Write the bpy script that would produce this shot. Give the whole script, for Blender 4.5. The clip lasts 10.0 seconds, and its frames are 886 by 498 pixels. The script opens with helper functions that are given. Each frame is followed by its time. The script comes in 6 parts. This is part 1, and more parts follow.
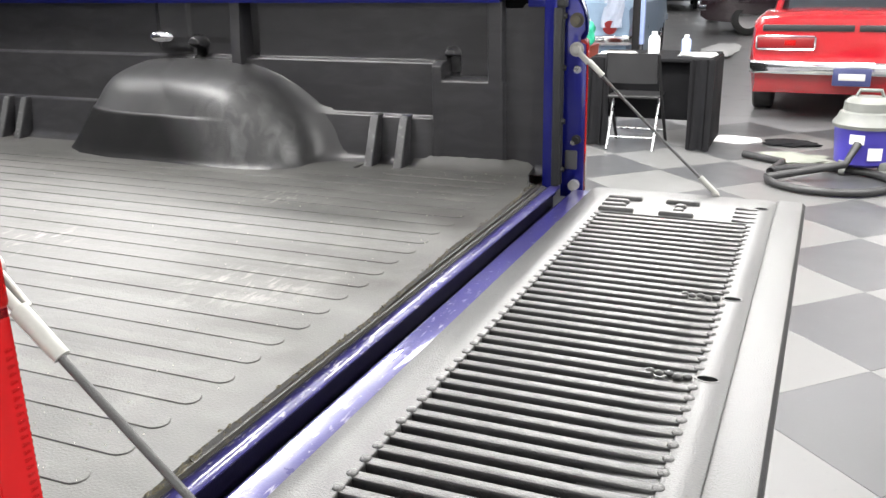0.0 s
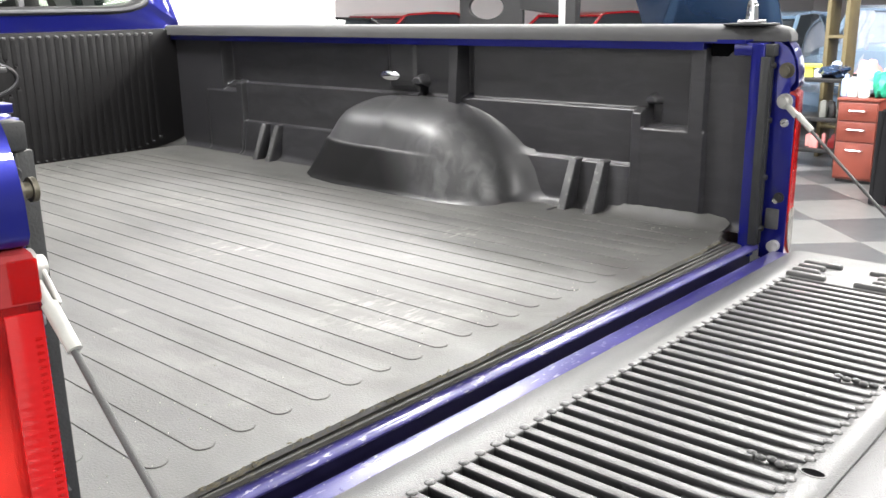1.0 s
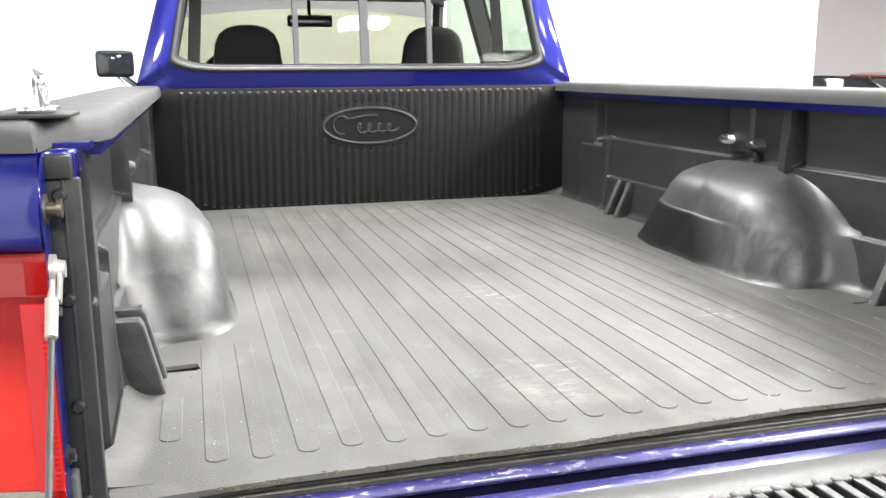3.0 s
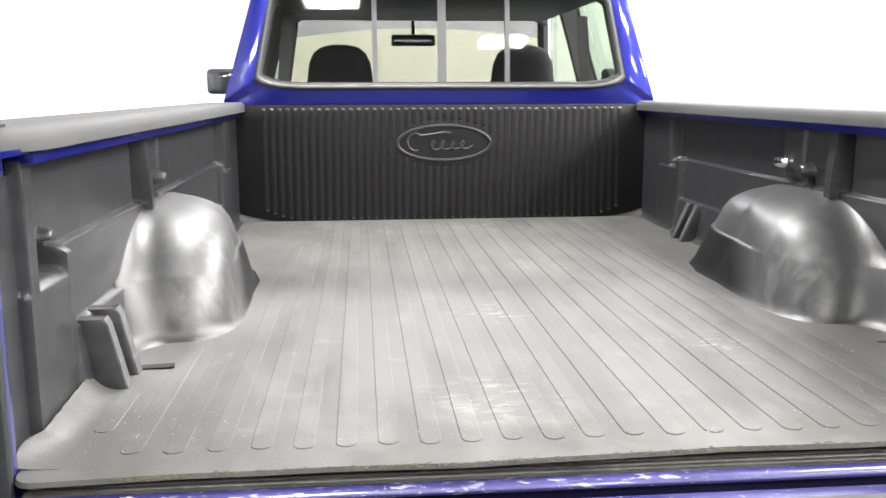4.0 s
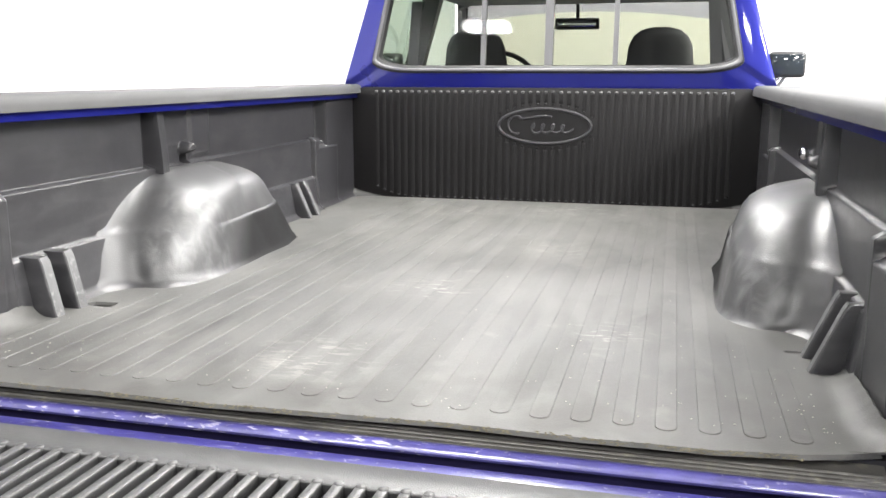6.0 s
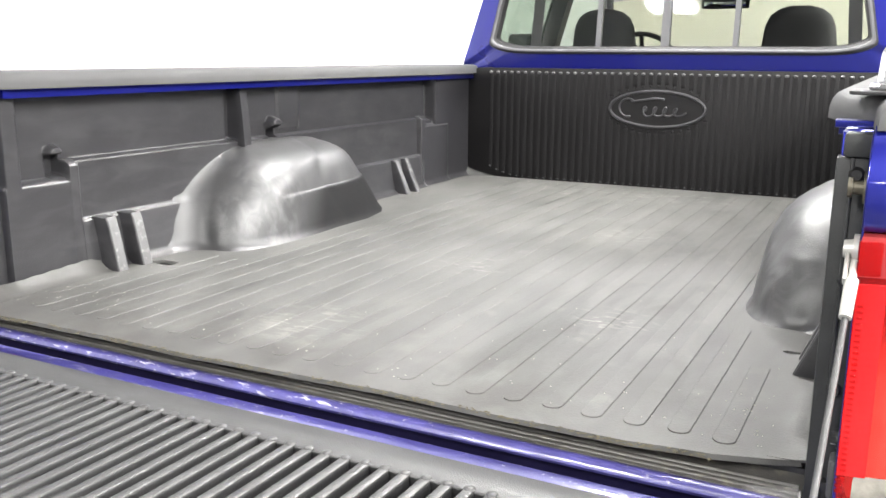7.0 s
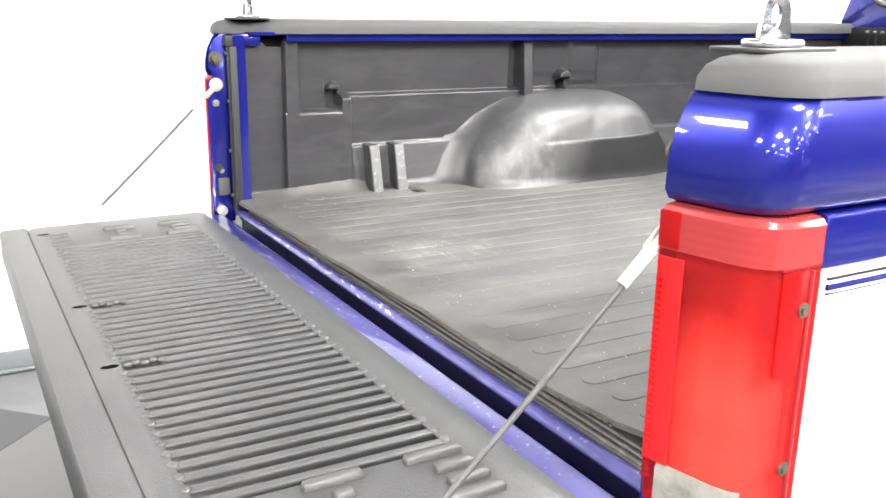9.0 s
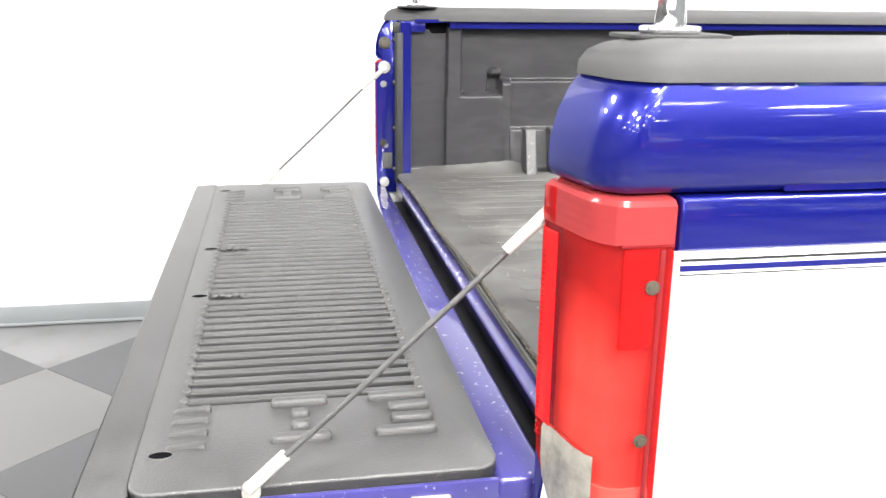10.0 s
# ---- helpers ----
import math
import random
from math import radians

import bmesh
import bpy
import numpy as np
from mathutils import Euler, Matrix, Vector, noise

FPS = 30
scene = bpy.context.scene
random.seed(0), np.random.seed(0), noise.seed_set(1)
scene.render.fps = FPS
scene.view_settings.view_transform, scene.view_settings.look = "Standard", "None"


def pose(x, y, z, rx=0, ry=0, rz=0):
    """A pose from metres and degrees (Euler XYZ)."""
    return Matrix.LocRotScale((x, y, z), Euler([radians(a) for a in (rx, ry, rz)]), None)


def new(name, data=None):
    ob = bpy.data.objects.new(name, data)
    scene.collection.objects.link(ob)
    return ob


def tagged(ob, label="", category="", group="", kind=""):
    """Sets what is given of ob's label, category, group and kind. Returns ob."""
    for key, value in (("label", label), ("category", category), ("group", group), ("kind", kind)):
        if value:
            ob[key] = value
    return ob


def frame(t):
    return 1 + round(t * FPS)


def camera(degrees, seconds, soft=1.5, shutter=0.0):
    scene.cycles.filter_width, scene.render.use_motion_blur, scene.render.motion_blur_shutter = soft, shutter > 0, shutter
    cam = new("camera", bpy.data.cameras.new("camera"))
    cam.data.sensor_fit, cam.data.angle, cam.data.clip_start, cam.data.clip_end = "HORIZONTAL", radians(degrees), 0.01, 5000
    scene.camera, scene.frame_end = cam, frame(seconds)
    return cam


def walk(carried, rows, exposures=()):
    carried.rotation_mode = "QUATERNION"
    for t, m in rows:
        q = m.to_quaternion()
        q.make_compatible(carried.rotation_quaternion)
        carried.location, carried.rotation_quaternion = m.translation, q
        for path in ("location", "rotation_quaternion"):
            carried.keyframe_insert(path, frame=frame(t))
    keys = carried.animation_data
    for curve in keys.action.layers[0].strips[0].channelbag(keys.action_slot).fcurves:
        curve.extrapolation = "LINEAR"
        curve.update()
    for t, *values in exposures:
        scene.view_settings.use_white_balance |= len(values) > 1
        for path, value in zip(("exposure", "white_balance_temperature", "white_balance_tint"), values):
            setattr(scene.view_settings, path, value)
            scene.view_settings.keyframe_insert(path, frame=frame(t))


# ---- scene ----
cam = camera(53.2, 10.0)
METRES, EYE, TURN = 3.667, 1.55, -65.5
ROWS = [
    (0.0, 0.0, 0.0, 0.0, -0.88, -17.99, 2.71),
    (0.5, 0.0338, -0.0008, -0.0004, 8.47, -15.97, 2.54),
    (1.0, 0.0673, 0.0083, -0.0014, 17.89, -14.58, 2.38),
    (1.5, 0.1021, 0.0211, -0.0023, 26.38, -13.2, 2.18),
    (2.0, 0.1356, 0.0386, -0.0032, 34.54, -12.35, 1.94),
    (2.5, 0.1634, 0.0641, -0.0037, 42.66, -11.21, 1.61),
    (3.0, 0.1925, 0.0963, -0.0041, 50.18, -10.09, 1.25),
    (4.5, 0.2858, 0.2259, -0.0072, 64.98, -8.61, 0.61),
    (5.0, 0.317, 0.2798, -0.0084, 69.63, -8.7, 0.43),
    (6.5, 0.367, 0.4443, -0.0106, 86.73, -10.17, -0.26),
    (7.0, 0.3727, 0.499, -0.0106, 93.61, -10.81, -0.62),
    (7.5, 0.3701, 0.5533, -0.011, 101.01, -12.09, -0.89),
    (8.0, 0.3664, 0.6052, -0.011, 109.85, -12.56, -1.29),
    (8.5, 0.3539, 0.6524, -0.0104, 118.37, -13.21, -1.62),
    (9.0, 0.3353, 0.7013, -0.0098, 126.51, -14.1, -1.91),
    (9.5, 0.312, 0.7543, -0.0087, 135.99, -14.84, -2.02),
    (10.0, 0.278, 0.8037, -0.0069, 145.59, -15.38, -2.12),
]
# the picture brightens a little on the way
EXPOSURES = [(0.0, -0.1), (1.0, 0.06), (2.5, 0.15), (4.5, 0.30), (7.0, 0.36), (8.3, 0.42), (9.2, 0.36), (10.0, 0.22)]
# the truck stands level; the whole path is turned to suit it
LEVEL = pose(0, 0, 1.0, -1.5, -0.5, -0.42) @ pose(0, 0, -1.0)
walk(cam, [(t, LEVEL @ pose(-1.309, -0.591, EYE, 0, 0, TURN) @ pose(METRES * x, METRES * y, METRES * z, 90 + pitch, roll, yaw)) for t, x, y, z, yaw, pitch, roll in ROWS], EXPOSURES)
# ---- light ----
world = bpy.data.worlds.new("world")
scene.world = world
world.use_nodes = True
world.node_tree.nodes["Background"].inputs[0].default_value = (0.9, 0.88, 0.85, 1)
world.node_tree.nodes["Background"].inputs[1].default_value = 0.05

CEILING = 3.9
# place and power of each lit fixture; the hall beside the truck is lit the strongest
LAMPS = [(1.53, -5.2, 120.0), (-1.95, -5.2, 150.0), (-0.65, -3.4, 170.0), (2.0, -0.2, 70.0), (2.0, 5.4, 60.0), (-0.2, 2.2, 150.0), (-0.2, 5.2, 90.0)]
LAMPS += [(2.6, 3.6, 170.0)] + [(x, y, p) for x, p in ((3.4, 230.0), (5.2, 215.0)) for y in (-3.3, 0.3, 3.4)]
LAMPS += [(x, y, 58.0) for x, y in ((7.6, -4.6), (7.6, -0.8), (7.6, 3.4), (11.0, -2.6), (11.0, 1.4), (7.0, 9.0), (11.5, 8.0), (16.0, -2.0), (16.0, 4.0), (22.0, 1.0), (27.0, 5.0))]
TUBE_SPOTS = [(x, y) for x in (4.2, 6.4, 8.6, 9.9, 12.2) for y in (-7.4, -5.4, -1.6, 1.9, 5.4)]
for lx, ly, power in LAMPS:
    tube = bpy.data.lights.new("tube_light", "AREA")
    tube.shape, tube.size, tube.size_y = "RECTANGLE", 0.6, 0.56
    tube.energy, tube.color = power, (1.0, 0.985, 0.96)
    new("tube_light", tube).matrix_world = pose(lx, ly, CEILING - 0.16)


# ---- materials ----
def material(name, color, rough=0.5, metal=0.0, vary=0.12, scale=6.0, fine=160.0, bump=0.15, spec=0.5, coat=0.0, other=None, other_at=0.62, rough_vary=0.12):
    """Colour that wanders at two scales, with stains of another colour, uneven gloss and fine relief."""
    m = bpy.data.materials.new(name)
    m.use_nodes = True
    t = m.node_tree
    b = t.nodes["Principled BSDF"]
    link = t.links.new
    where = t.nodes.new("ShaderNodeNewGeometry").outputs["Position"]

    def cloud(size, detail):
        n = t.nodes.new("ShaderNodeTexNoise")
        n.inputs["Scale"].default_value, n.inputs["Detail"].default_value = size, detail
        link(where, n.inputs["Vector"])
        return n.outputs["Fac"]

    broad, grain = cloud(scale, 4), cloud(fine, 2)
    ramp = t.nodes.new("ShaderNodeMapRange")
    ramp.clamp = False
    ramp.inputs["From Min"].default_value, ramp.inputs["From Max"].default_value = 0.25, 0.75
    ramp.inputs["To Min"].default_value, ramp.inputs["To Max"].default_value = 1 - vary, 1 + vary
    mixed = t.nodes.new("ShaderNodeMath")
    mixed.operation = "MULTIPLY_ADD"
    mixed.inputs[1].default_value = 0.25
    link(grain, mixed.inputs[0])
    link(broad, mixed.inputs[2])
    shift = t.nodes.new("ShaderNodeMath")
    shift.operation = "SUBTRACT"
    shift.inputs[1].default_value = 0.125
    link(mixed.outputs[0], shift.inputs[0])
    link(shift.outputs[0], ramp.inputs["Value"])
    tint = t.nodes.new("ShaderNodeMix")
    tint.data_type, tint.blend_type = "RGBA", "MULTIPLY"
    tint.inputs["Factor"].default_value = 1.0
    tint.inputs["A"].default_value = (*color, 1)
    link(ramp.outputs[0], tint.inputs["B"])
    out = tint.outputs["Result"]
    if other:
        stain = cloud(scale * 3.7, 6)
        edge = t.nodes.new("ShaderNodeMapRange")
        edge.inputs["From Min"].default_value, edge.inputs["From Max"].default_value = other_at - 0.05, other_at + 0.10
        link(stain, edge.inputs["Value"])
        over = t.nodes.new("ShaderNodeMix")
        over.data_type = "RGBA"
        over.inputs["B"].default_value = (*other, 1)
        link(edge.outputs[0], over.inputs["Factor"])
        link(out, over.inputs["A"])
        out = over.outputs["Result"]
    link(out, b.inputs["Base Color"])
    gloss = t.nodes.new("ShaderNodeMapRange")
    gloss.inputs["From Min"].default_value, gloss.inputs["From Max"].default_value = 0.1, 0.9
    gloss.inputs["To Min"].default_value, gloss.inputs["To Max"].default_value = max(rough - rough_vary * rough, 0.02), min(rough + rough_vary * rough, 1)
    gloss.interpolation_type = "SMOOTHSTEP"
    link(broad, gloss.inputs["Value"])
    link(gloss.outputs[0], b.inputs["Roughness"])
    b.inputs["Metallic"].default_value = metal
    b.inputs["Specular IOR Level"].default_value = spec
    b.inputs["Coat Weight"].default_value = coat
    b.inputs["Coat Roughness"].default_value = 0.04
    if bump:
        relief = t.nodes.new("ShaderNodeBump")
        relief.inputs["Strength"].default_value, relief.inputs["Distance"].default_value = bump, 0.002
        link(grain, relief.inputs["Height"])
        link(relief.outputs[0], b.inputs["Normal"])
    return m


def pane_glass(name, tint, gloss=0.12):
    """A thin flat pane: it tints what is behind and mirrors a little."""
    m = bpy.data.materials.new(name)
    m.use_nodes = True
    t = m.node_tree
    t.nodes.remove(t.nodes["Principled BSDF"])
    clear, shine, both = t.nodes.new("ShaderNodeBsdfTransparent"), t.nodes.new("ShaderNodeBsdfGlossy"), t.nodes.new("ShaderNodeMixShader")
    # mirrors alike from either side
    tilt, steep, fres = t.nodes.new("ShaderNodeLayerWeight"), t.nodes.new("ShaderNodeMath"), t.nodes.new("ShaderNodeMath")
    steep.operation, fres.operation = "POWER", "MULTIPLY_ADD"
    straight = (gloss * 4 / (2 + gloss * 4)) ** 2
    t.links.new(tilt.outputs["Facing"], steep.inputs[0])
    steep.inputs[1].default_value = 5.0
    t.links.new(steep.outputs[0], fres.inputs[0])
    fres.inputs[1].default_value, fres.inputs[2].default_value = 1 - straight, straight
    clear.inputs[0].default_value = (*tint, 1)
    shine.inputs["Roughness"].default_value = 0.02
    t.links.new(fres.outputs[0], both.inputs[0])
    t.links.new(clear.outputs[0], both.inputs[1])
    t.links.new(shine.outputs[0], both.inputs[2])
    t.links.new(both.outputs[0], t.nodes["Material Output"].inputs[0])
    return m


def glow(name, color, strength):
    m = bpy.data.materials.new(name)
    m.use_nodes = True
    b = m.node_tree.nodes["Principled BSDF"]
    b.inputs["Base Color"].default_value = (*color, 1)
    b.inputs["Emission Color"].default_value = (*color, 1)
    b.inputs["Emission Strength"].default_value = strength
    return m


def varied(m, low, high):
    """Lets each separate piece differ a little in brightness."""
    t = m.node_tree
    b = t.nodes["Principled BSDF"]
    src = b.inputs["Base Color"].links[0].from_socket
    info, span, mul = t.nodes.new("ShaderNodeObjectInfo"), t.nodes.new("ShaderNodeMapRange"), t.nodes.new("ShaderNodeMix")
    span.inputs["To Min"].default_value, span.inputs["To Max"].default_value = low, high
    mul.data_type, mul.blend_type = "RGBA", "MULTIPLY"
    mul.inputs["Factor"].default_value = 1.0
    t.links.new(info.outputs["Random"], span.inputs["Value"])
    t.links.new(src, mul.inputs["A"])
    t.links.new(span.outputs[0], mul.inputs["B"])
    t.links.new(mul.outputs["Result"], b.inputs["Base Color"])
    return m


def dented(m, size, depth):
    """Soft dents and waves over a moulded sheet, under its fine grain."""
    t = m.node_tree
    b = t.nodes["Principled BSDF"]
    grain = b.inputs["Normal"].links[0].from_node
    n, relief = t.nodes.new("ShaderNodeTexNoise"), t.nodes.new("ShaderNodeBump")
    n.inputs["Scale"].default_value, n.inputs["Detail"].default_value = size, 2.0
    relief.inputs["Strength"].default_value, relief.inputs["Distance"].default_value = 0.5, depth
    t.links.new(t.nodes.new("ShaderNodeNewGeometry").outputs["Position"], n.inputs["Vector"])
    t.links.new(n.outputs["Fac"], relief.inputs["Height"])
    t.links.new(relief.outputs[0], grain.inputs["Normal"])
    return m


def scuffed(m, spots, color, along=(60, 9, 30), limit=0.5, soft=0.12):
    """Rubbed places, dirt and painted light round given points, broken up by streaky noise."""
    t = m.node_tree
    b = t.nodes["Principled BSDF"]
    link = t.links.new
    where = t.nodes.new("ShaderNodeNewGeometry").outputs["Position"]
    total = None
    for at, size in spots:
        d, near = t.nodes.new("ShaderNodeVectorMath"), t.nodes.new("ShaderNodeMapRange")
        d.operation = "DISTANCE"
        d.inputs[1].default_value = at
        link(where, d.inputs[0])
        near.inputs["From Min"].default_value, near.inputs["From Max"].default_value = size, 0.2 * size
        link(d.outputs["Value"], near.inputs["Value"])
        if total is None:
            total = near.outputs[0]
        else:
            most = t.nodes.new("ShaderNodeMath")
            most.operation = "MAXIMUM"
            link(total, most.inputs[0])
            link(near.outputs[0], most.inputs[1])
            total = most.outputs[0]
    stretch, n, edge, mul, mix = t.nodes.new("ShaderNodeMapping"), t.nodes.new("ShaderNodeTexNoise"), t.nodes.new("ShaderNodeMapRange"), t.nodes.new("ShaderNodeMath"), t.nodes.new("ShaderNodeMix")
    stretch.inputs["Scale"].default_value = along
    n.inputs["Scale"].default_value, n.inputs["Detail"].default_value, n.inputs["Distortion"].default_value = 1.0, 5.0, 0.6
    edge.inputs["From Min"].default_value, edge.inputs["From Max"].default_value = limit, limit + soft
    mul.operation, mix.data_type = "MULTIPLY", "RGBA"
    link(where, stretch.inputs["Vector"])
    link(stretch.outputs[0], n.inputs["Vector"])
    link(n.outputs["Fac"], edge.inputs["Value"])
    link(edge.outputs[0], mul.inputs[0])
    link(total, mul.inputs[1])
    link(mul.outputs[0], mix.inputs["Factor"])
    link(b.inputs["Base Color"].links[0].from_socket, mix.inputs["A"])
    mix.inputs["B"].default_value = (*color, 1)
    link(mix.outputs["Result"], b.inputs["Base Color"])
    return m


BLUE = material("blue_paint", (0.006, 0.009, 0.17), 0.30, 0.5, 0.05, 3, 900, 0.02, 0.3, 1.0)
BLUE_WORN = material("scuffed_blue_paint", (0.036, 0.032, 0.165), 0.3, 0.1, 0.15, 22, 260, 0.15, 0.5, 1.0, other=(0.62, 0.6, 0.62), other_at=0.69)
scuffed(BLUE_WORN, [((x, 0.02, 0.98), 0.34) for x in (-0.55, -0.1)], (0.40, 0.38, 0.46), (24, 130, 90), 0.60)
BLUE_SILL = material("dull_blue_paint", (0.055, 0.050, 0.19), 0.34, 0.0, 0.25, 22, 260, 0.15, 0.6, 0.6, other=(0.5, 0.48, 0.5), other_at=0.70)
scuffed(BLUE_SILL, [((x, 0.056, 0.987), 0.15) for x in (-0.7, -0.5, -0.3, -0.1, 0.1)], (0.50, 0.48, 0.56), (46, 190, 120), 0.575, 0.06)
WHITE_PAINT = material("white_car_paint", (0.82, 0.82, 0.82), 0.2, 0.0, 0.02, 2, 500, 0.01, 0.5, 0.8)
LINER = dented(material("black_liner_plastic", (0.026, 0.0255, 0.028), 0.30, 0.0, 0.04, 5, 420, 0.35, 0.55, rough_vary=0.0), 11, 0.003)
scuffed(LINER, [((s * 0.84, y, 1.2), 0.75) for s in (-1, 1) for y in (0.5, 1.7)], (0.050, 0.050, 0.052), (9, 9, 30), 0.40, 0.45)
# blue paint below the sill, darkened in colour for the shade there
SHADED_NAVY = material("shaded_navy_paint", (0.004, 0.003, 0.018), 0.4, 0.0, 0.2, 20, 260, 0.1, 0.4)
DUSTY = material("dusty_black_plastic", (0.062, 0.060, 0.055), 0.36, 0.0, 0.25, 14, 420, 0.3, 0.8, other=(0.12, 0.11, 0.09), other_at=0.62)
FILLET = material("rubbed_corner_plastic", (0.035, 0.035, 0.034), 0.6, 0.0, 0.25, 30, 300, 0.3, 0.2)
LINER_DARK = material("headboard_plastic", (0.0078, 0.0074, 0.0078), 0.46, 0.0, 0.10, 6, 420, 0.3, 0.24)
WELL = dented(material("worn_liner_plastic", (0.026, 0.0255, 0.027), 0.42, 0.0, 0.06, 5, 330, 0.30, 0.7, rough_vary=0.0), 8, 0.003)
CHANNEL = material("rubbed_and_glint_plastic", (0.075, 0.075, 0.076), 0.45, 0.0, 0.3, 18, 300, 0.4, 0.5, other=(0.16, 0.16, 0.16), other_at=0.6)
MAT_RUBBER = material("grey_rubber", (0.090, 0.089, 0.085), 0.55, 0.0, 0.3, 3.2, 300, 0.35, 0.4, other=(0.122, 0.12, 0.112), other_at=0.66, rough_vary=0.18)
scuffed(MAT_RUBBER, [((-0.12, 0.33, 1.02), 0.16), ((0.42, 0.62, 1.02), 0.12), ((-0.05, 0.92, 1.02), 0.14), ((0.15, 2.28, 1.02), 0.26), ((-0.2, 2.2, 1.02), 0.26), ((-0.5, 1.95, 1.02), 0.14), ((0.2, 1.5, 1.02), 0.16)], (0.21, 0.207, 0.19), (22, 60, 30), 0.53)
scuffed(MAT_RUBBER, [((x, y, 1.02), 0.85) for x in (-0.35, 0.25) for y in (1.5, 2.2)], (0.085, 0.083, 0.077), (7, 2.0, 4), 0.30, 0.45)
scuffed(MAT_RUBBER, [((x, y, 1.02), 0.42) for x in (-0.75, -0.4, 0.0, 0.4, 0.75) for y in (0.06,)], (0.045, 0.043, 0.040), (9, 9, 4), 0.30, 0.4)
scuffed(MAT_RUBBER, [((x, y, 1.02), 0.9) for x in (-0.5, 0.5) for y in (0.4, 1.3, 2.1)], (0.042, 0.042, 0.039), (11, 3.2, 4), 0.42, 0.34)
STRIP_RUBBER = varied(MAT_RUBBER.copy(), 0.94, 1.16)
CAP_PLASTIC = material("grey_cap_plastic", (0.070, 0.070, 0.071), 0.66, 0.0, 0.12, 8, 900, 0.12, 0.25)
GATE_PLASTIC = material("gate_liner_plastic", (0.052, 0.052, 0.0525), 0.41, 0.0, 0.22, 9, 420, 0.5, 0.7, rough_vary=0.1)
# flat black in place of the shade inside holes and pockets
RECESS_SHADE = material("recess_shade_black", (0.005, 0.005, 0.0055), 0.9, 0.0, 0.1, 20, 300, 0.1, 0.0)
RUBBER = material("black_rubber", (0.015, 0.015, 0.016), 0.55, 0.0, 0.2, 20, 300, 0.2)
STEEL = material("steel", (0.55, 0.55, 0.56), 0.28, 0.95, 0.15, 30, 400, 0.1)
CHROME = material("chrome", (0.8, 0.8, 0.82), 0.08, 1.0, 0.04, 10, 300, 0.0)
ZINC = material("zinc_fitting", (0.42, 0.415, 0.39), 0.4, 0.4, 0.2, 40, 400, 0.2)
CABLE = material("plastic_coated_cable", (0.07, 0.07, 0.07), 0.45, 0.2, 0.2, 40, 900, 0.4)
SLEEVE = material("pale_plastic_sleeve", (0.40, 0.40, 0.37), 0.45, 0.0, 0.1, 40, 300, 0.1)
SEAL = material("seal_strip_rubber", (0.030, 0.031, 0.031), 0.5, 0.0, 0.2, 20, 300, 0.2, 0.3)
BRASS = material("dull_brass", (0.11, 0.10, 0.075), 0.42, 0.6, 0.2, 40, 300, 0.2)
CRUMB = material("pale_crumbs", (0.45, 0.43, 0.38), 0.7, 0.0, 0.3, 60, 300, 0.0)
FIBRE = material("ochre_fibres", (0.10, 0.088, 0.055), 0.8, 0.0, 0.4, 60, 300, 0.0)


def duller_front(m, dull, rough):
    """The lower front face of the wheel well covers is darker, rougher and less shiny."""
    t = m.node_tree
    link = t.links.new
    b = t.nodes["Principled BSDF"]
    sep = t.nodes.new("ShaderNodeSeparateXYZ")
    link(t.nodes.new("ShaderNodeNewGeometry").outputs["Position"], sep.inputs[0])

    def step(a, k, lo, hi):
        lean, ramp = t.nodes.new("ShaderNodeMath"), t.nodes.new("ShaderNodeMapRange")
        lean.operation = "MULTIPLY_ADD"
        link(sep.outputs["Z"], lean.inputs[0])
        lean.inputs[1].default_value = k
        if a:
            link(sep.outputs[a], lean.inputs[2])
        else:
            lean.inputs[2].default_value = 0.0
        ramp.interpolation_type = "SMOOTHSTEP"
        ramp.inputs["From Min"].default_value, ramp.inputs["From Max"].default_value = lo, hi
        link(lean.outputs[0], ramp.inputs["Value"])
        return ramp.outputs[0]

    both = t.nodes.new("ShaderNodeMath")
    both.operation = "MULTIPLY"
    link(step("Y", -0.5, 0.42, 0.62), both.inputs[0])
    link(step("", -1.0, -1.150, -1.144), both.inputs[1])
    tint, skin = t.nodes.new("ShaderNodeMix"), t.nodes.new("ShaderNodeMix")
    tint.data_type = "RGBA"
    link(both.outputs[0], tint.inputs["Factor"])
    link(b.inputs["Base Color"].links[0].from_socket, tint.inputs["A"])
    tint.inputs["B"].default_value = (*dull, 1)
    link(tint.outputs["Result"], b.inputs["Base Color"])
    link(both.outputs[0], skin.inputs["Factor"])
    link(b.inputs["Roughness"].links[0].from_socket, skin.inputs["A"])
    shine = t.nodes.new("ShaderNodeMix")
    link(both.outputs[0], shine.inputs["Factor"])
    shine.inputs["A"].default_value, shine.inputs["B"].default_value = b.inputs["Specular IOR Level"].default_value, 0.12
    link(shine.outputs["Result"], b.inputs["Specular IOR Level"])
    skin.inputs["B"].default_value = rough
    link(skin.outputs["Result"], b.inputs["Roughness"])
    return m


# pale shoulder: rubbed plastic, with its bright highlight put into the colour too
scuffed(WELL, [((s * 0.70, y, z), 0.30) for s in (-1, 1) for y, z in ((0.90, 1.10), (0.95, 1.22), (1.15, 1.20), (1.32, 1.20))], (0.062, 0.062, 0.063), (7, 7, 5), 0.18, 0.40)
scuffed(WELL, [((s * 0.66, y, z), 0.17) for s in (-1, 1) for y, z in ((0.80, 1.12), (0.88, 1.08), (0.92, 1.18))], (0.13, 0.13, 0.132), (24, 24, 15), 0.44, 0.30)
duller_front(WELL, (0.015, 0.015, 0.0155), 0.55)


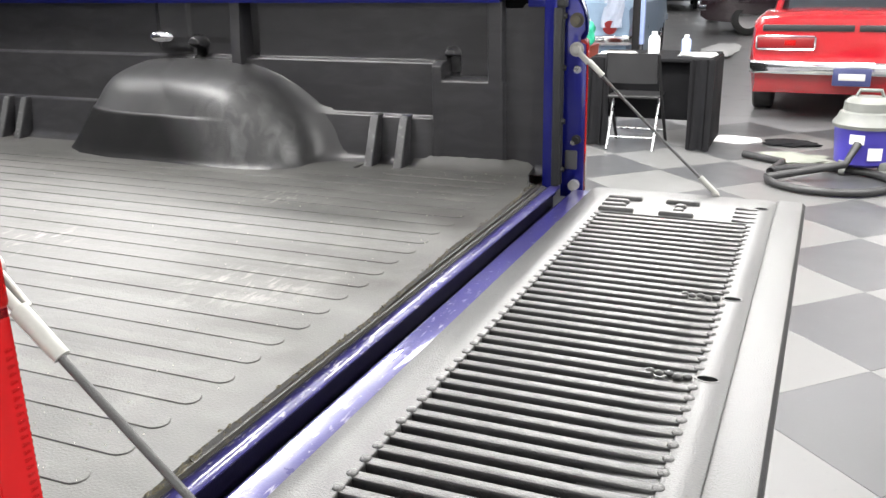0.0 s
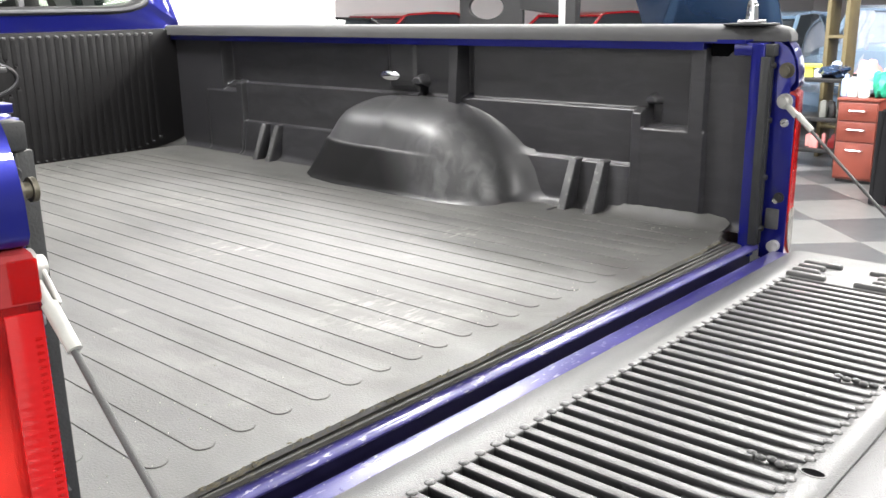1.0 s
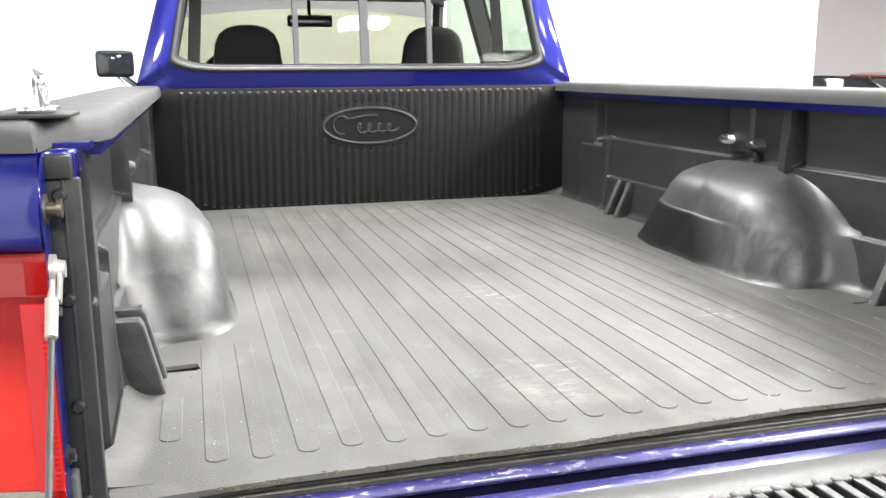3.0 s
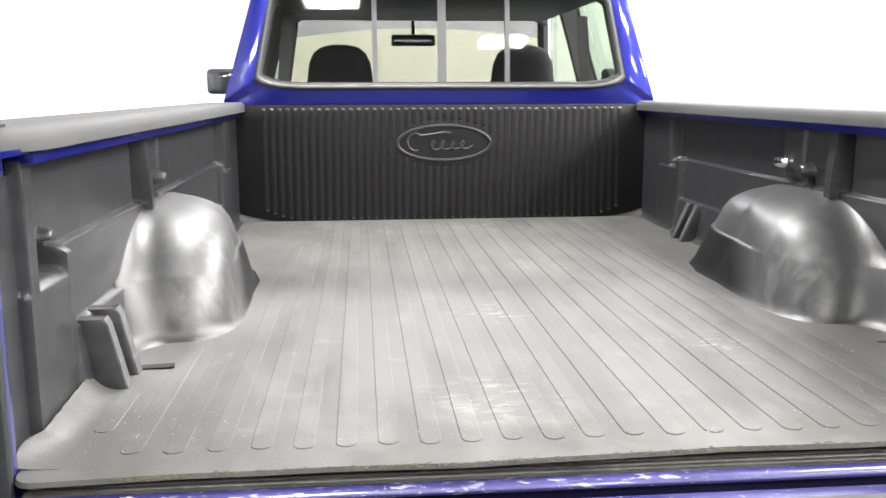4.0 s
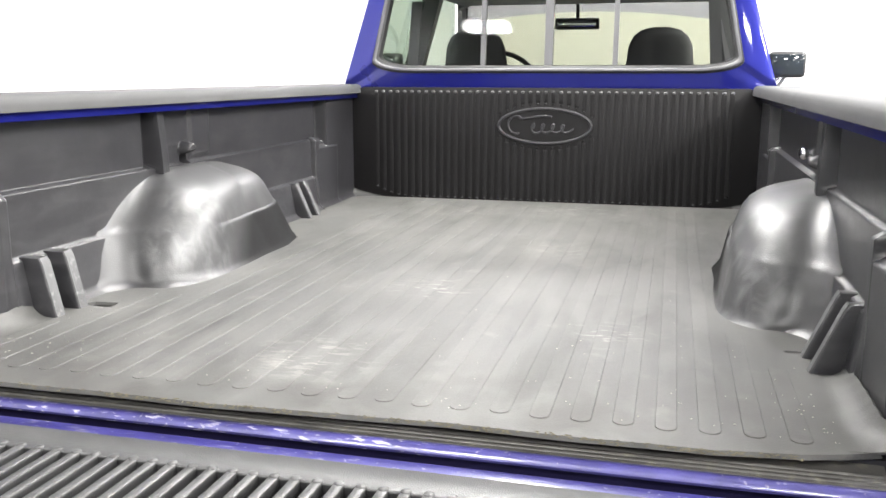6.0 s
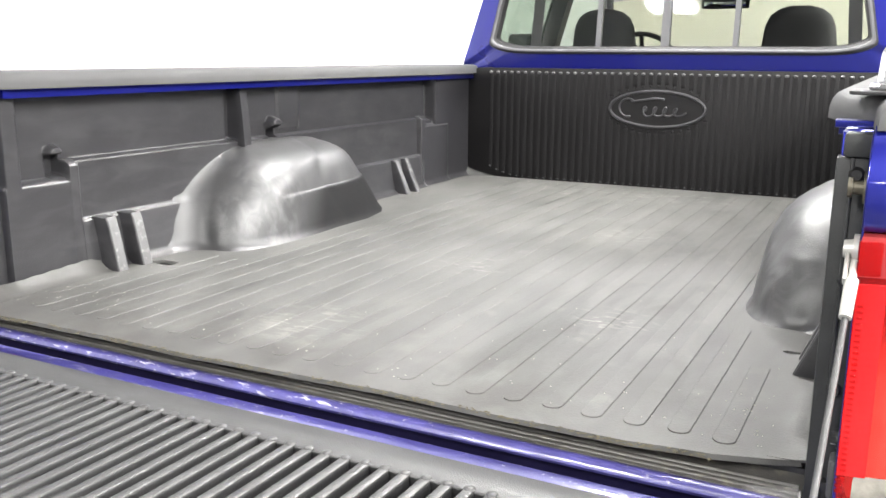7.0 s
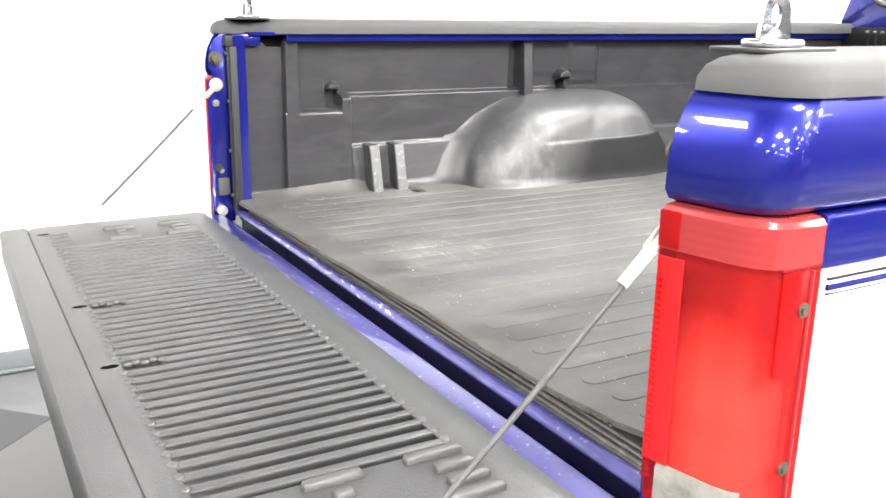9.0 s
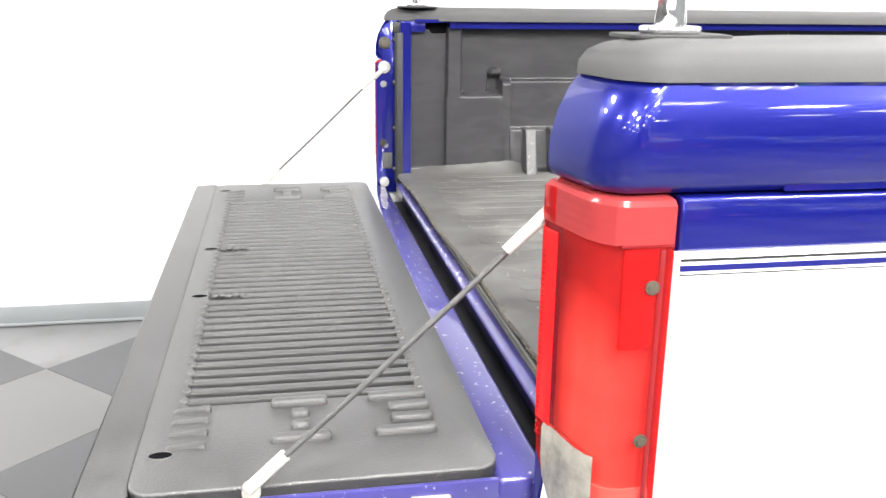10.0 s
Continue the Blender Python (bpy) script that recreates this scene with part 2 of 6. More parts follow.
def shaded_below(m, low, high, low_shade):
    """Shade between ribs put into the colour: full colour above, near black deeper down."""
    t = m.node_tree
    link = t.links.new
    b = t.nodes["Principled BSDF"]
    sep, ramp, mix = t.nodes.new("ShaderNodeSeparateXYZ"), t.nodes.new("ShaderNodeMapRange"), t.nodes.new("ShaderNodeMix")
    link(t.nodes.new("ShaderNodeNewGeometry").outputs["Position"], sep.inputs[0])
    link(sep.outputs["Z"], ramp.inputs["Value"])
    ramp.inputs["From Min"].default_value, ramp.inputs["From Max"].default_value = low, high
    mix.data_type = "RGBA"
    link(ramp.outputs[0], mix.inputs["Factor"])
    mix.inputs["A"].default_value = (*low_shade, 1)
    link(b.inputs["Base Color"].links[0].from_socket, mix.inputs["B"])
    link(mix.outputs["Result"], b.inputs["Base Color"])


# gaps and rib sides of the gate liner carry their shade as colour
shaded_below(GATE_PLASTIC, 0.9895, 0.9925, (0.009, 0.009, 0.0095))
GREY_TRIM = material("grey_window_trim", (0.10, 0.10, 0.105), 0.5, 0.1, 0.1, 20, 400, 0.1)
CLOTH = material("dark_seat_cloth", (0.018, 0.018, 0.02), 0.9, 0.0, 0.25, 25, 700, 0.4)
CABIN = material("grey_cabin_plastic", (0.06, 0.06, 0.065), 0.6, 0.0, 0.15, 10, 400, 0.2)
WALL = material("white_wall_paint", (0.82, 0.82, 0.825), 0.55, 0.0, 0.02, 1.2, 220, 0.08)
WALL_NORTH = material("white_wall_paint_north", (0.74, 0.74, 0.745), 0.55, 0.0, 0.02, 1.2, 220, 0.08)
WALL_GREY = material("light_grey_wall_paint", (0.78, 0.76, 0.77), 0.6, 0.0, 0.03, 1.0, 200, 0.08)
BASE = material("grey_baseboard_vinyl", (0.2, 0.215, 0.22), 0.45, 0.0, 0.05, 4, 200, 0.05)
TILE_LIGHT = varied(material("light_floor_tile", (0.105, 0.105, 0.104), 0.36, 0.0, 0.05, 5, 90, 0.04, 0.5, other=(0.09, 0.09, 0.09), other_at=0.7), 0.93, 1.05)
TILE_DARK = varied(material("grey_floor_tile", (0.046, 0.047, 0.05), 0.36, 0.0, 0.08, 5, 90, 0.04, 0.5, other=(0.07, 0.07, 0.07), other_at=0.7), 0.9, 1.1)
CONCRETE = material("polished_concrete", (0.15, 0.15, 0.154), 0.38, 0.0, 0.14, 1.2, 60, 0.05, 0.5, other=(0.12, 0.12, 0.123), other_at=0.6)
FILM = material("thin_plastic_sheet", (0.36, 0.41, 0.50), 0.25, 0.0, 0.1, 6, 60, 0.2, 0.6)
CEIL = material("ceiling_paint", (0.82, 0.82, 0.81), 0.8, 0.0, 0.04, 2, 100, 0.1)
CEIL_DARK = material("dark_ceiling_paint", (0.10, 0.10, 0.10), 0.8, 0.0, 0.06, 2, 100, 0.1)
RED_PAINT = material("red_car_paint", (0.30, 0.008, 0.012), 0.18, 0.0, 0.05, 3, 600, 0.02, 0.5, 1.0)
BLACK_PAINT = material("black_car_paint", (0.012, 0.012, 0.014), 0.18, 0.0, 0.05, 3, 600, 0.02, 0.5, 1.0)
PALE_BLUE = material("pale_blue_car_paint", (0.16, 0.25, 0.36), 0.2, 0.1, 0.05, 3, 600, 0.02, 0.5, 1.0)
BLACK_METAL = material("black_metal", (0.014, 0.014, 0.015), 0.45, 0.2, 0.15, 8, 300, 0.1)
TYRE = material("tyre_rubber", (0.02, 0.02, 0.02), 0.8, 0.0, 0.2, 20, 300, 0.3)
PANE = pane_glass("window_glass", (0.80, 0.82, 0.76), 0.07)
QUARTER = pane_glass("quarter_window_glass", (0.31, 0.38, 0.32))
SIDE_GLASS = pane_glass("door_window_glass", (0.38, 0.43, 0.38))
SHIELD = pane_glass("windscreen_glass", (0.34, 0.345, 0.275))
SHADE = pane_glass("windscreen_shade_band", (0.22, 0.22, 0.23))
CLEAR = material("bright_cast_metal", (0.72, 0.72, 0.73), 0.13, 0.95, 0.06, 30, 120, 0.25)
DARK_GLASS = material("dark_car_glass", (0.02, 0.025, 0.03), 0.05, 0.0, 0.05, 3, 100, 0.0, 0.8)


# ---- mesh helpers ----
def part(name, bm, mat, parent=None, label="", angle=40, weld=True):
    """Links a bmesh as ONE mesh object, under a thing or a part."""
    if weld:
        bmesh.ops.remove_doubles(bm, verts=bm.verts, dist=1e-5)
    me = bpy.data.meshes.new(name)
    bm.to_mesh(me)
    bm.free()
    me.materials.append(mat)
    me.polygons.foreach_set("use_smooth", [True] * len(me.polygons))
    me.set_sharp_from_angle(angle=radians(angle))
    return hang(new(name, me), parent, label)


def hang(ob, parent=None, label=""):
    if parent:
        ob.parent = parent
        if parent.type == "EMPTY":
            ob.matrix_parent_inverse = Matrix.Translation(parent.location).inverted()
    if label:
        ob["label"] = label
    return ob


def thing(name, at, label, category, group="", kind=""):
    ob = new(name)
    ob.location = at
    ob.empty_display_size = 0.1
    return tagged(ob, label, category, group, kind)


def box(bm, lo, hi, bevel=0.0, seg=2, turn=None):
    lo, hi = Vector(lo), Vector(hi)
    m = Matrix.Translation((lo + hi) / 2) @ Matrix.Diagonal((*(hi - lo), 1))
    if turn:
        m = turn @ m
    vs = bmesh.ops.create_cube(bm, size=1, matrix=m)["verts"]
    if bevel:
        es = list({e for v in vs for e in v.link_edges})
        bmesh.ops.bevel(bm, geom=es, offset=bevel, segments=seg, profile=0.5, affect="EDGES", clamp_overlap=True)
    return bm


def cyl(bm, a, b, r, r2=None, n=16, caps=True):
    a, b = Vector(a), Vector(b)
    d = b - a
    m = Matrix.Translation((a + b) / 2) @ d.to_track_quat("Z", "Y").to_matrix().to_4x4()
    bmesh.ops.create_cone(bm, cap_ends=caps, segments=n, radius1=r, radius2=r if r2 is None else r2, depth=d.length, matrix=m)
    return bm


def loft(bm, rings, closed=True, cap=True):
    """Joins rings of points (all of one length) with faces."""
    vs = [[bm.verts.new(p) for p in ring] for ring in rings]
    n = len(rings[0])
    for a, b in zip(vs, vs[1:]):
        for i in range(n if closed else n - 1):
            j = (i + 1) % n
            bm.faces.new((a[i], a[j], b[j], b[i]))
    if cap and closed:
        bm.faces.new(vs[0][::-1])
        bm.faces.new(vs[-1])
    return bm


def tube(bm, path, r, n=10, closed=False):
    """A round bar along a path."""
    pts = [Vector(p) for p in path]
    rings = []
    count = len(pts)
    for i, p in enumerate(pts):
        before, after = pts[i - 1] if (i or closed) else p, pts[(i + 1) % count] if (i < count - 1 or closed) else p
        d = (after - before).normalized()
        q = d.to_track_quat("Z", "Y")
        if rings:
            # keep the rings from twisting
            base = prev - d * prev.dot(d)
            u = base.normalized()
        else:
            u = q @ Vector((1, 0, 0))
        prev = u
        w = d.cross(u)
        rings.append([p + r * (math.cos(k) * u + math.sin(k) * w) for k in [2 * math.pi * j / n for j in range(n)]])
    if closed:
        rings.append(rings[0])
    return loft(bm, rings, True, not closed)


def prism(bm, outline, axis, lo, hi, bevel=0.0, seg=2):
    """An outline in the two other axes, drawn out along one axis."""
    def at(p, v):
        a, b = p
        return {"x": (v, a, b), "y": (a, v, b), "z": (a, b, v)}[axis]
    low, high = [bm.verts.new(at(p, lo)) for p in outline], [bm.verts.new(at(p, hi)) for p in outline]
    n = len(outline)
    faces = [bm.faces.new(low), bm.faces.new(high)]
    faces += [bm.faces.new((low[i], low[(i + 1) % n], high[(i + 1) % n], high[i])) for i in range(n)]
    bmesh.ops.recalc_face_normals(bm, faces=faces)
    if bevel:
        es = list(set(faces[0].edges) | set(faces[1].edges))
        bmesh.ops.bevel(bm, geom=es, offset=bevel, segments=seg, profile=0.5, affect="EDGES", clamp_overlap=True)
    return bm


def round_rect(cx, cy, w, h, r, n=5):
    out = []
    for sx, sy, a in ((1, 1, 0), (-1, 1, 90), (-1, -1, 180), (1, -1, 270)):
        for k in range(n + 1):
            q = radians(a + 90 * k / n)
            out.append((cx + sx * (w / 2 - r) + r * math.cos(q), cy + sy * (h / 2 - r) + r * math.sin(q)))
    return out


def sided(bm, s):
    """Mirrors a mesh built for the right-hand side (x > 0) when s is -1."""
    if s < 0:
        bmesh.ops.scale(bm, vec=(-1, 1, 1), verts=bm.verts)
        bmesh.ops.reverse_faces(bm, faces=bm.faces)
    return bm


def ease(v):
    v = min(max(v, 0.0), 1.0)
    return v * v * (3 - 2 * v)


# ---- the hall ----
DAYLIGHT = glow("daylight", (0.9, 0.95, 1.0), 2.2)
HALL = dict(x0=-2.47, x1=34.0, y0=-9.0, y1=12.2)
FRONT_WALL = 6.6      # white wall before the truck, up to the grey bay
bm = bmesh.new()
box(bm, (HALL["x0"] - 0.3, HALL["y0"] - 0.3, -0.2), (HALL["x1"] + 0.3, HALL["y1"] + 0.3, -0.004))
floor = tagged(part("floor", bm, CONCRETE), "grey concrete floor, tiled in grey and white checks near the truck", "floor", kind="structure")
bm = bmesh.new()
box(bm, (HALL["x0"] - 0.2, -2.4, 0), (HALL["x0"], HALL["y1"], CEILING))
tagged(part("wall_west", bm, WALL), "plain bright white painted wall", "wall", kind="structure")
# unseen stretch of wall, dark so the blue paint mirrors less white
bm = bmesh.new()
box(bm, (HALL["x0"] - 0.2, HALL["y0"], 0), (HALL["x0"], -2.4, CEILING))
tagged(part("wall_southwest", bm, BASE), "unseen dark wall behind the truck, added to darken reflections", "wall", kind="structure")
bm = bmesh.new()
box(bm, (HALL["x0"], FRONT_WALL, 0), (5.3, FRONT_WALL + 0.2, CEILING))
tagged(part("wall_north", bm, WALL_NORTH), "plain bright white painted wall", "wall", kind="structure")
bm = bmesh.new()
box(bm, (5.3, 12.0, 0), (HALL["x1"], 12.2, CEILING))
tagged(part("wall_north_bay", bm, WALL_GREY), "light grey painted wall of the bay", "wall", kind="structure")
bm = bmesh.new()
box(bm, (HALL["x1"], HALL["y0"], 0), (HALL["x1"] + 0.2, HALL["y1"], CEILING))
tagged(part("wall_east", bm, WALL_GREY), "light grey painted wall", "wall", kind="structure")
# bright daylit window far back in the hall
day = thing("window_1", (HALL["x1"] - 0.01, 3.3, 0.3), "tall bright daylit window far back in the hall", "window", kind="structure")
for k in range(3):
    bm = bmesh.new()
    box(bm, (HALL["x1"] - 0.04, 1.9 + 0.95 * k, 0.3), (HALL["x1"] - 0.02, 2.8 + 0.95 * k, 2.8))
    part("pane", bm, DAYLIGHT, day)
for k in range(4):
    bm = bmesh.new()
    box(bm, (HALL["x1"] - 0.08, 1.845 + 0.95 * k, 0.25), (HALL["x1"], 1.895 + 0.95 * k, 2.85), 0.006)
    part("window_frame", bm, BLACK_METAL, day)
bm = bmesh.new()
box(bm, (HALL["x0"], HALL["y0"] - 0.2, 0), (HALL["x1"], HALL["y0"], CEILING))
tagged(part("wall_south", bm, BASE), "dark grey painted wall", "wall", kind="structure")
bm = bmesh.new()
box(bm, (HALL["x0"] - 0.2, -1.8, CEILING), (HALL["x1"] + 0.2, HALL["y1"] + 0.2, CEILING + 0.2))
tagged(part("ceiling", bm, CEIL), "plain light ceiling", "ceiling", kind="structure")
bm = bmesh.new()
box(bm, (HALL["x0"] - 0.2, HALL["y0"] - 0.2, CEILING), (HALL["x1"] + 0.2, -1.8, CEILING + 0.2))
tagged(part("ceiling", bm, CEIL_DARK), "dark grey ceiling behind the truck", "ceiling", kind="structure")
bm = bmesh.new()
box(bm, (HALL["x0"], HALL["y0"], 0), (HALL["x0"] + 0.012, FRONT_WALL, 0.095), 0.004)
box(bm, (HALL["x0"] + 0.012, HALL["y0"], 0), (HALL["x0"] + 0.03, FRONT_WALL, 0.016), 0.006)
tagged(part("baseboard", bm, BASE), "grey vinyl baseboard with a curved toe", "baseboard", kind="structure")
bm = bmesh.new()
box(bm, (HALL["x0"], FRONT_WALL - 0.012, 0), (5.3, FRONT_WALL, 0.095), 0.004)
tagged(part("baseboard", bm, BASE), "grey vinyl baseboard", "baseboard", kind="structure")


def ceiling_light(x, y):
    t = thing("ceiling_light", (x, y, CEILING), "white fluorescent ceiling fixture, switched on", "ceiling light", "ceiling lights")
    bm = bmesh.new()
    box(bm, (x - 0.34, y - 0.32, CEILING - 0.09), (x + 0.34, y + 0.32, CEILING), 0.01)
    part("housing", bm, WALL, t)
    for dy in (-0.2, -0.07, 0.07, 0.2):
        bm = bmesh.new()
        cyl(bm, (x - 0.3, y + dy, CEILING - 0.115), (x + 0.3, y + dy, CEILING - 0.115), 0.016, n=10)
        part("tube", bm, TUBE_GLOW, t, "glowing white tube")


TUBE_GLOW = glow("fluorescent_tube", (1.0, 0.98, 0.95), 30.0)
for lx, ly in [lamp[:2] for lamp in LAMPS] + TUBE_SPOTS:
    ceiling_light(lx, ly)

# ---- the pickup truck ----
RAIL, MAT_TOP, GATE_TOP = 1.50, 1.02, 0.985
FRONT = 2.536         # inner face of the bed's front panel
truck = thing("pickup_truck", (0, 2.0, 0), "blue and white pickup truck with its tailgate lowered", "pickup truck")


def swept(x, y):
    """The rear face runs forward towards its outer corner."""
    return y + 0.21 * max(0.0, x - 0.876) * min(1.0, max(0.0, 1 - (y + 0.012) / 0.10))


def sweep_back(bm):
    for v in bm.verts:
        v.co.y = swept(v.co.x, v.co.y)
    return bm


def plan(xi, xo, yr, yf, r, n=7):
    """Outline from above of a right-hand bedside corner: inner edge, rounded rear corner, outer edge."""
    out = [(xi, yf), (xi, yr)]
    for k in range(n + 1):
        a = radians(-90 + 90 * k / n)
        out.append((xo - r + r * math.cos(a), yr + r + r * math.sin(a)))
    return [(x, swept(x, y)) for x, y in out + [(xo, yf)]]


def stack(bm, levels):
    """A solid of plan outlines, one for each height."""
    return loft(bm, [[(x, y, z) for x, y in plan(*a)] for z, *a in levels])


def bedside(s):
    side = "right" if s > 0 else "left"
    # upper blue shoulder with its rounded rear corner
    bm = bmesh.new()
    loft(bm, [[(x, y, z) for x, y in [(0.915, 2.545), (0.915, 0.075)] + plan(0.877, xo, yr, 2.545, r)[1:]] for z, xo, yr, r in (
        (1.357, 0.972, 0.006, 0.03), (1.361, 0.985, -0.006, 0.038), (1.371, 0.994, -0.012, 0.045), (1.40, 0.999, -0.011, 0.046),
        (1.43, 0.998, -0.004, 0.046), (1.455, 0.994, 0.008, 0.048), (1.474, 0.986, 0.022, 0.05))])
    top = part("bedside_shoulder", sided(bm, s), BLUE, truck, angle=60)
    # blue band under the belt line
    bm = bmesh.new()
    prism(bm, [(0.092, 1.300), (2.545, 1.300), (2.545, 1.357), (0.092, 1.357)], "x", 0.93, 0.992, 0.006, 3)
    part("belt_band", sided(bm, s), BLUE, truck)
    # pinstripes
    for z0, z1, m in ((1.2935, 1.2955, BLACK_METAL), (1.283, 1.289, BLUE), (1.2785, 1.2795, RUBBER)):
        bm = bmesh.new()
        box(bm, (0.9985, 0.093, z0), (1.0012, 2.545, z1))
        part("pinstripe", sided(bm, s), m, truck, "thin dark blue stripe")
    # white lower side with the wheel arch
    arch = [(1.27 + 0.50 * math.cos(a), 0.50 + 0.50 * math.sin(a)) for a in [radians(180 - 180 * k / 20) for k in range(21)]]
    outline = [(0.089, 1.300), (0.089, 0.66), (0.60, 0.62), (0.77, 0.56)] + arch[2:-2] + [(1.77, 0.56), (2.545, 0.56), (2.545, 1.300)]
    bm = bmesh.new()
    prism(bm, outline, "x", 0.955, 1.0, 0.012, 3)
    part("bedside_panel", sided(bm, s), WHITE_PAINT, truck, "white painted bed side")
    bm = bmesh.new()
    stack(bm, [(0.66, 0.885, 0.998, 0.004, 0.088, 0.05), (0.93, 0.885, 0.999, -0.010, 0.088, 0.05), (0.950, 0.885, 0.998, -0.008, 0.088, 0.05), (1.03, 0.885, 0.985, 0.002, 0.083, 0.04)])
    part("rear_corner_panel", sided(bm, s), WHITE_PAINT, truck, "white painted corner below the lamp")
    # inner rail and the lip above the liner
    bm = bmesh.new()
    prism(bm, [(0.828, 1.449), (0.828, 1.474), (0.99, 1.474), (0.99, 1.36), (0.955, 1.36), (0.955, 1.449)], "y", 0.202, 2.545, 0.003)
    prism(bm, [(0.830, 1.465), (0.830, 1.474), (0.99, 1.474), (0.99, 1.465)], "y", 0.10, 0.202, 0.002)
    part("bed_rail", sided(bm, s), BLUE, truck)
    # blue flange that turns up behind the end of the cap
    bm = bmesh.new()
    prism(bm, [(0.843, 0.132), (0.843, 0.074), (0.849, 0.064), (0.862, 0.058), (0.892, 0.058), (0.892, 0.132)], "z", 1.437, 1.468, 0.004, 2)
    part("corner_flange", sided(bm, s), BLUE, truck)
    # black block stands in for the shaded mouth of the pocket
    bm = bmesh.new()
    box(bm, (0.866, 0.133, 1.415), (0.885, 0.200, 1.465), 0.002)
    part("pocket_mouth", sided(bm, s), RECESS_SHADE, truck, "black block for the shade in a rail pocket")
    # plastic cap on the rail
    bm = bmesh.new()
    rings = []
    for z, ins in ((1.469, 0.0), (1.483, 0.001), (1.494, 0.008), (1.501, 0.02), (1.505, 0.038), (1.507, 0.055)):
        xi = 0.812 + ins * 0.35
        back = 0.014 + ins * 1.2
        edge = plan(xi, 0.993 - ins * 0.6, back, 2.552 - ins * 0.2, 0.052 - ins * 0.3)
        edge[1:2] = [(xi, back + 0.21), (xi + 0.012, back + 0.165), (xi + 0.040, back + 0.120), (xi + 0.060, back + 0.088), (xi + 0.063, back + 0.02), (xi + 0.068, back)]
        rings.append([(x, y, z) for x, y in edge])
    loft(bm, rings)
    part("rail_cap", sided(bm, s), CAP_PLASTIC, truck, "grey textured plastic rail cap", angle=50)
    # door-jamb-like rear pillar: inward face with bolts, a rear-facing seal strip and an inner flange
    bm = bmesh.new()
    prism(bm, [(-0.0105, 0.955), (0.05, 0.955), (0.05, 1.468), (0.036, 1.468), (0.016, 1.455), (0.003, 1.435), (-0.003, 1.412), (-0.005, 1.38), (0.006, 1.366), (0.006, 1.352), (-0.0105, 1.346)], "x", 0.8745, 0.879, 0.0015)
    plate = part("rear_pillar", sided(bm, s), BLUE, truck)
    bm = bmesh.new()
    box(bm, (0.839, 0.046, 0.99), (0.876, 0.066, 1.436), 0.003)
    box(bm, (0.8545, 0.043, 0.99), (0.859, 0.048, 1.436), 0.002)
    strip = part("seal_strip", sided(bm, s), SEAL, truck, "dark grey seal strip with round plugs")
    for z in (1.416, 1.29, 1.155, 1.03):
        bm = bmesh.new()
        cyl(bm, (0.862, 0.047, z), (0.862, 0.038, z), 0.0095, 0.006, n=14)
        part("plug", sided(bm, s), RUBBER, strip)
    bm = bmesh.new()
    box(bm, (0.846, 0.038, 1.436), (0.876, 0.07, 1.464), 0.004)
    part("rubber_buffer", sided(bm, s), SEAL, truck, "dark grey rubber buffer block")
    bm = bmesh.new()
    prism(bm, [(0.842, 0.96), (0.866, 0.96), (0.866, 1.464), (0.842, 1.464)], "y", 0.058, 0.091, 0.004)
    part("pillar_flange", sided(bm, s), BLUE, truck)
    bm = bmesh.new()
    cyl(bm, (0.875, 0.016, 1.405), (0.872, 0.016, 1.405), 0.018, n=20)
    cyl(bm, (0.872, 0.016, 1.405), (0.860, 0.016, 1.405), 0.008, n=14)
    cyl(bm, (0.861, 0.016, 1.405), (0.856, 0.016, 1.405), 0.0115, n=14)
    part("striker_pin", sided(bm, s), BRASS, plate, "dull brassy striker pin")
    for y, z, r, m in ((0.012, 1.285, 0.008, STEEL), (0.010, 1.108, 0.010, RUBBER), (0.018, 1.10, 0.006, STEEL)):
        bm = bmesh.new()
        cyl(bm, (0.875, y, z), (0.872, y, z), r * 1.25, n=16)
        cyl(bm, (0.872, y, z), (0.866, y, z), r * 0.8, n=6)
        part("bolt", sided(bm, s), m, plate)
    bm = bmesh.new()
    box(bm, (0.866, 0.006, 1.03), (0.876, 0.038, 1.08), 0.004)
    part("wear_pad", sided(bm, s), CAP_PLASTIC, plate, "grey plastic wear pad")
    bm = bmesh.new()
    cyl(bm, (0.876, 0.012, 0.99), (0.858, 0.012, 0.99), 0.014, n=18)
    part("hinge_pin", sided(bm, s), ZINC, plate, "pale hinge pin")
    tail_lamp(s)
    cable(s)


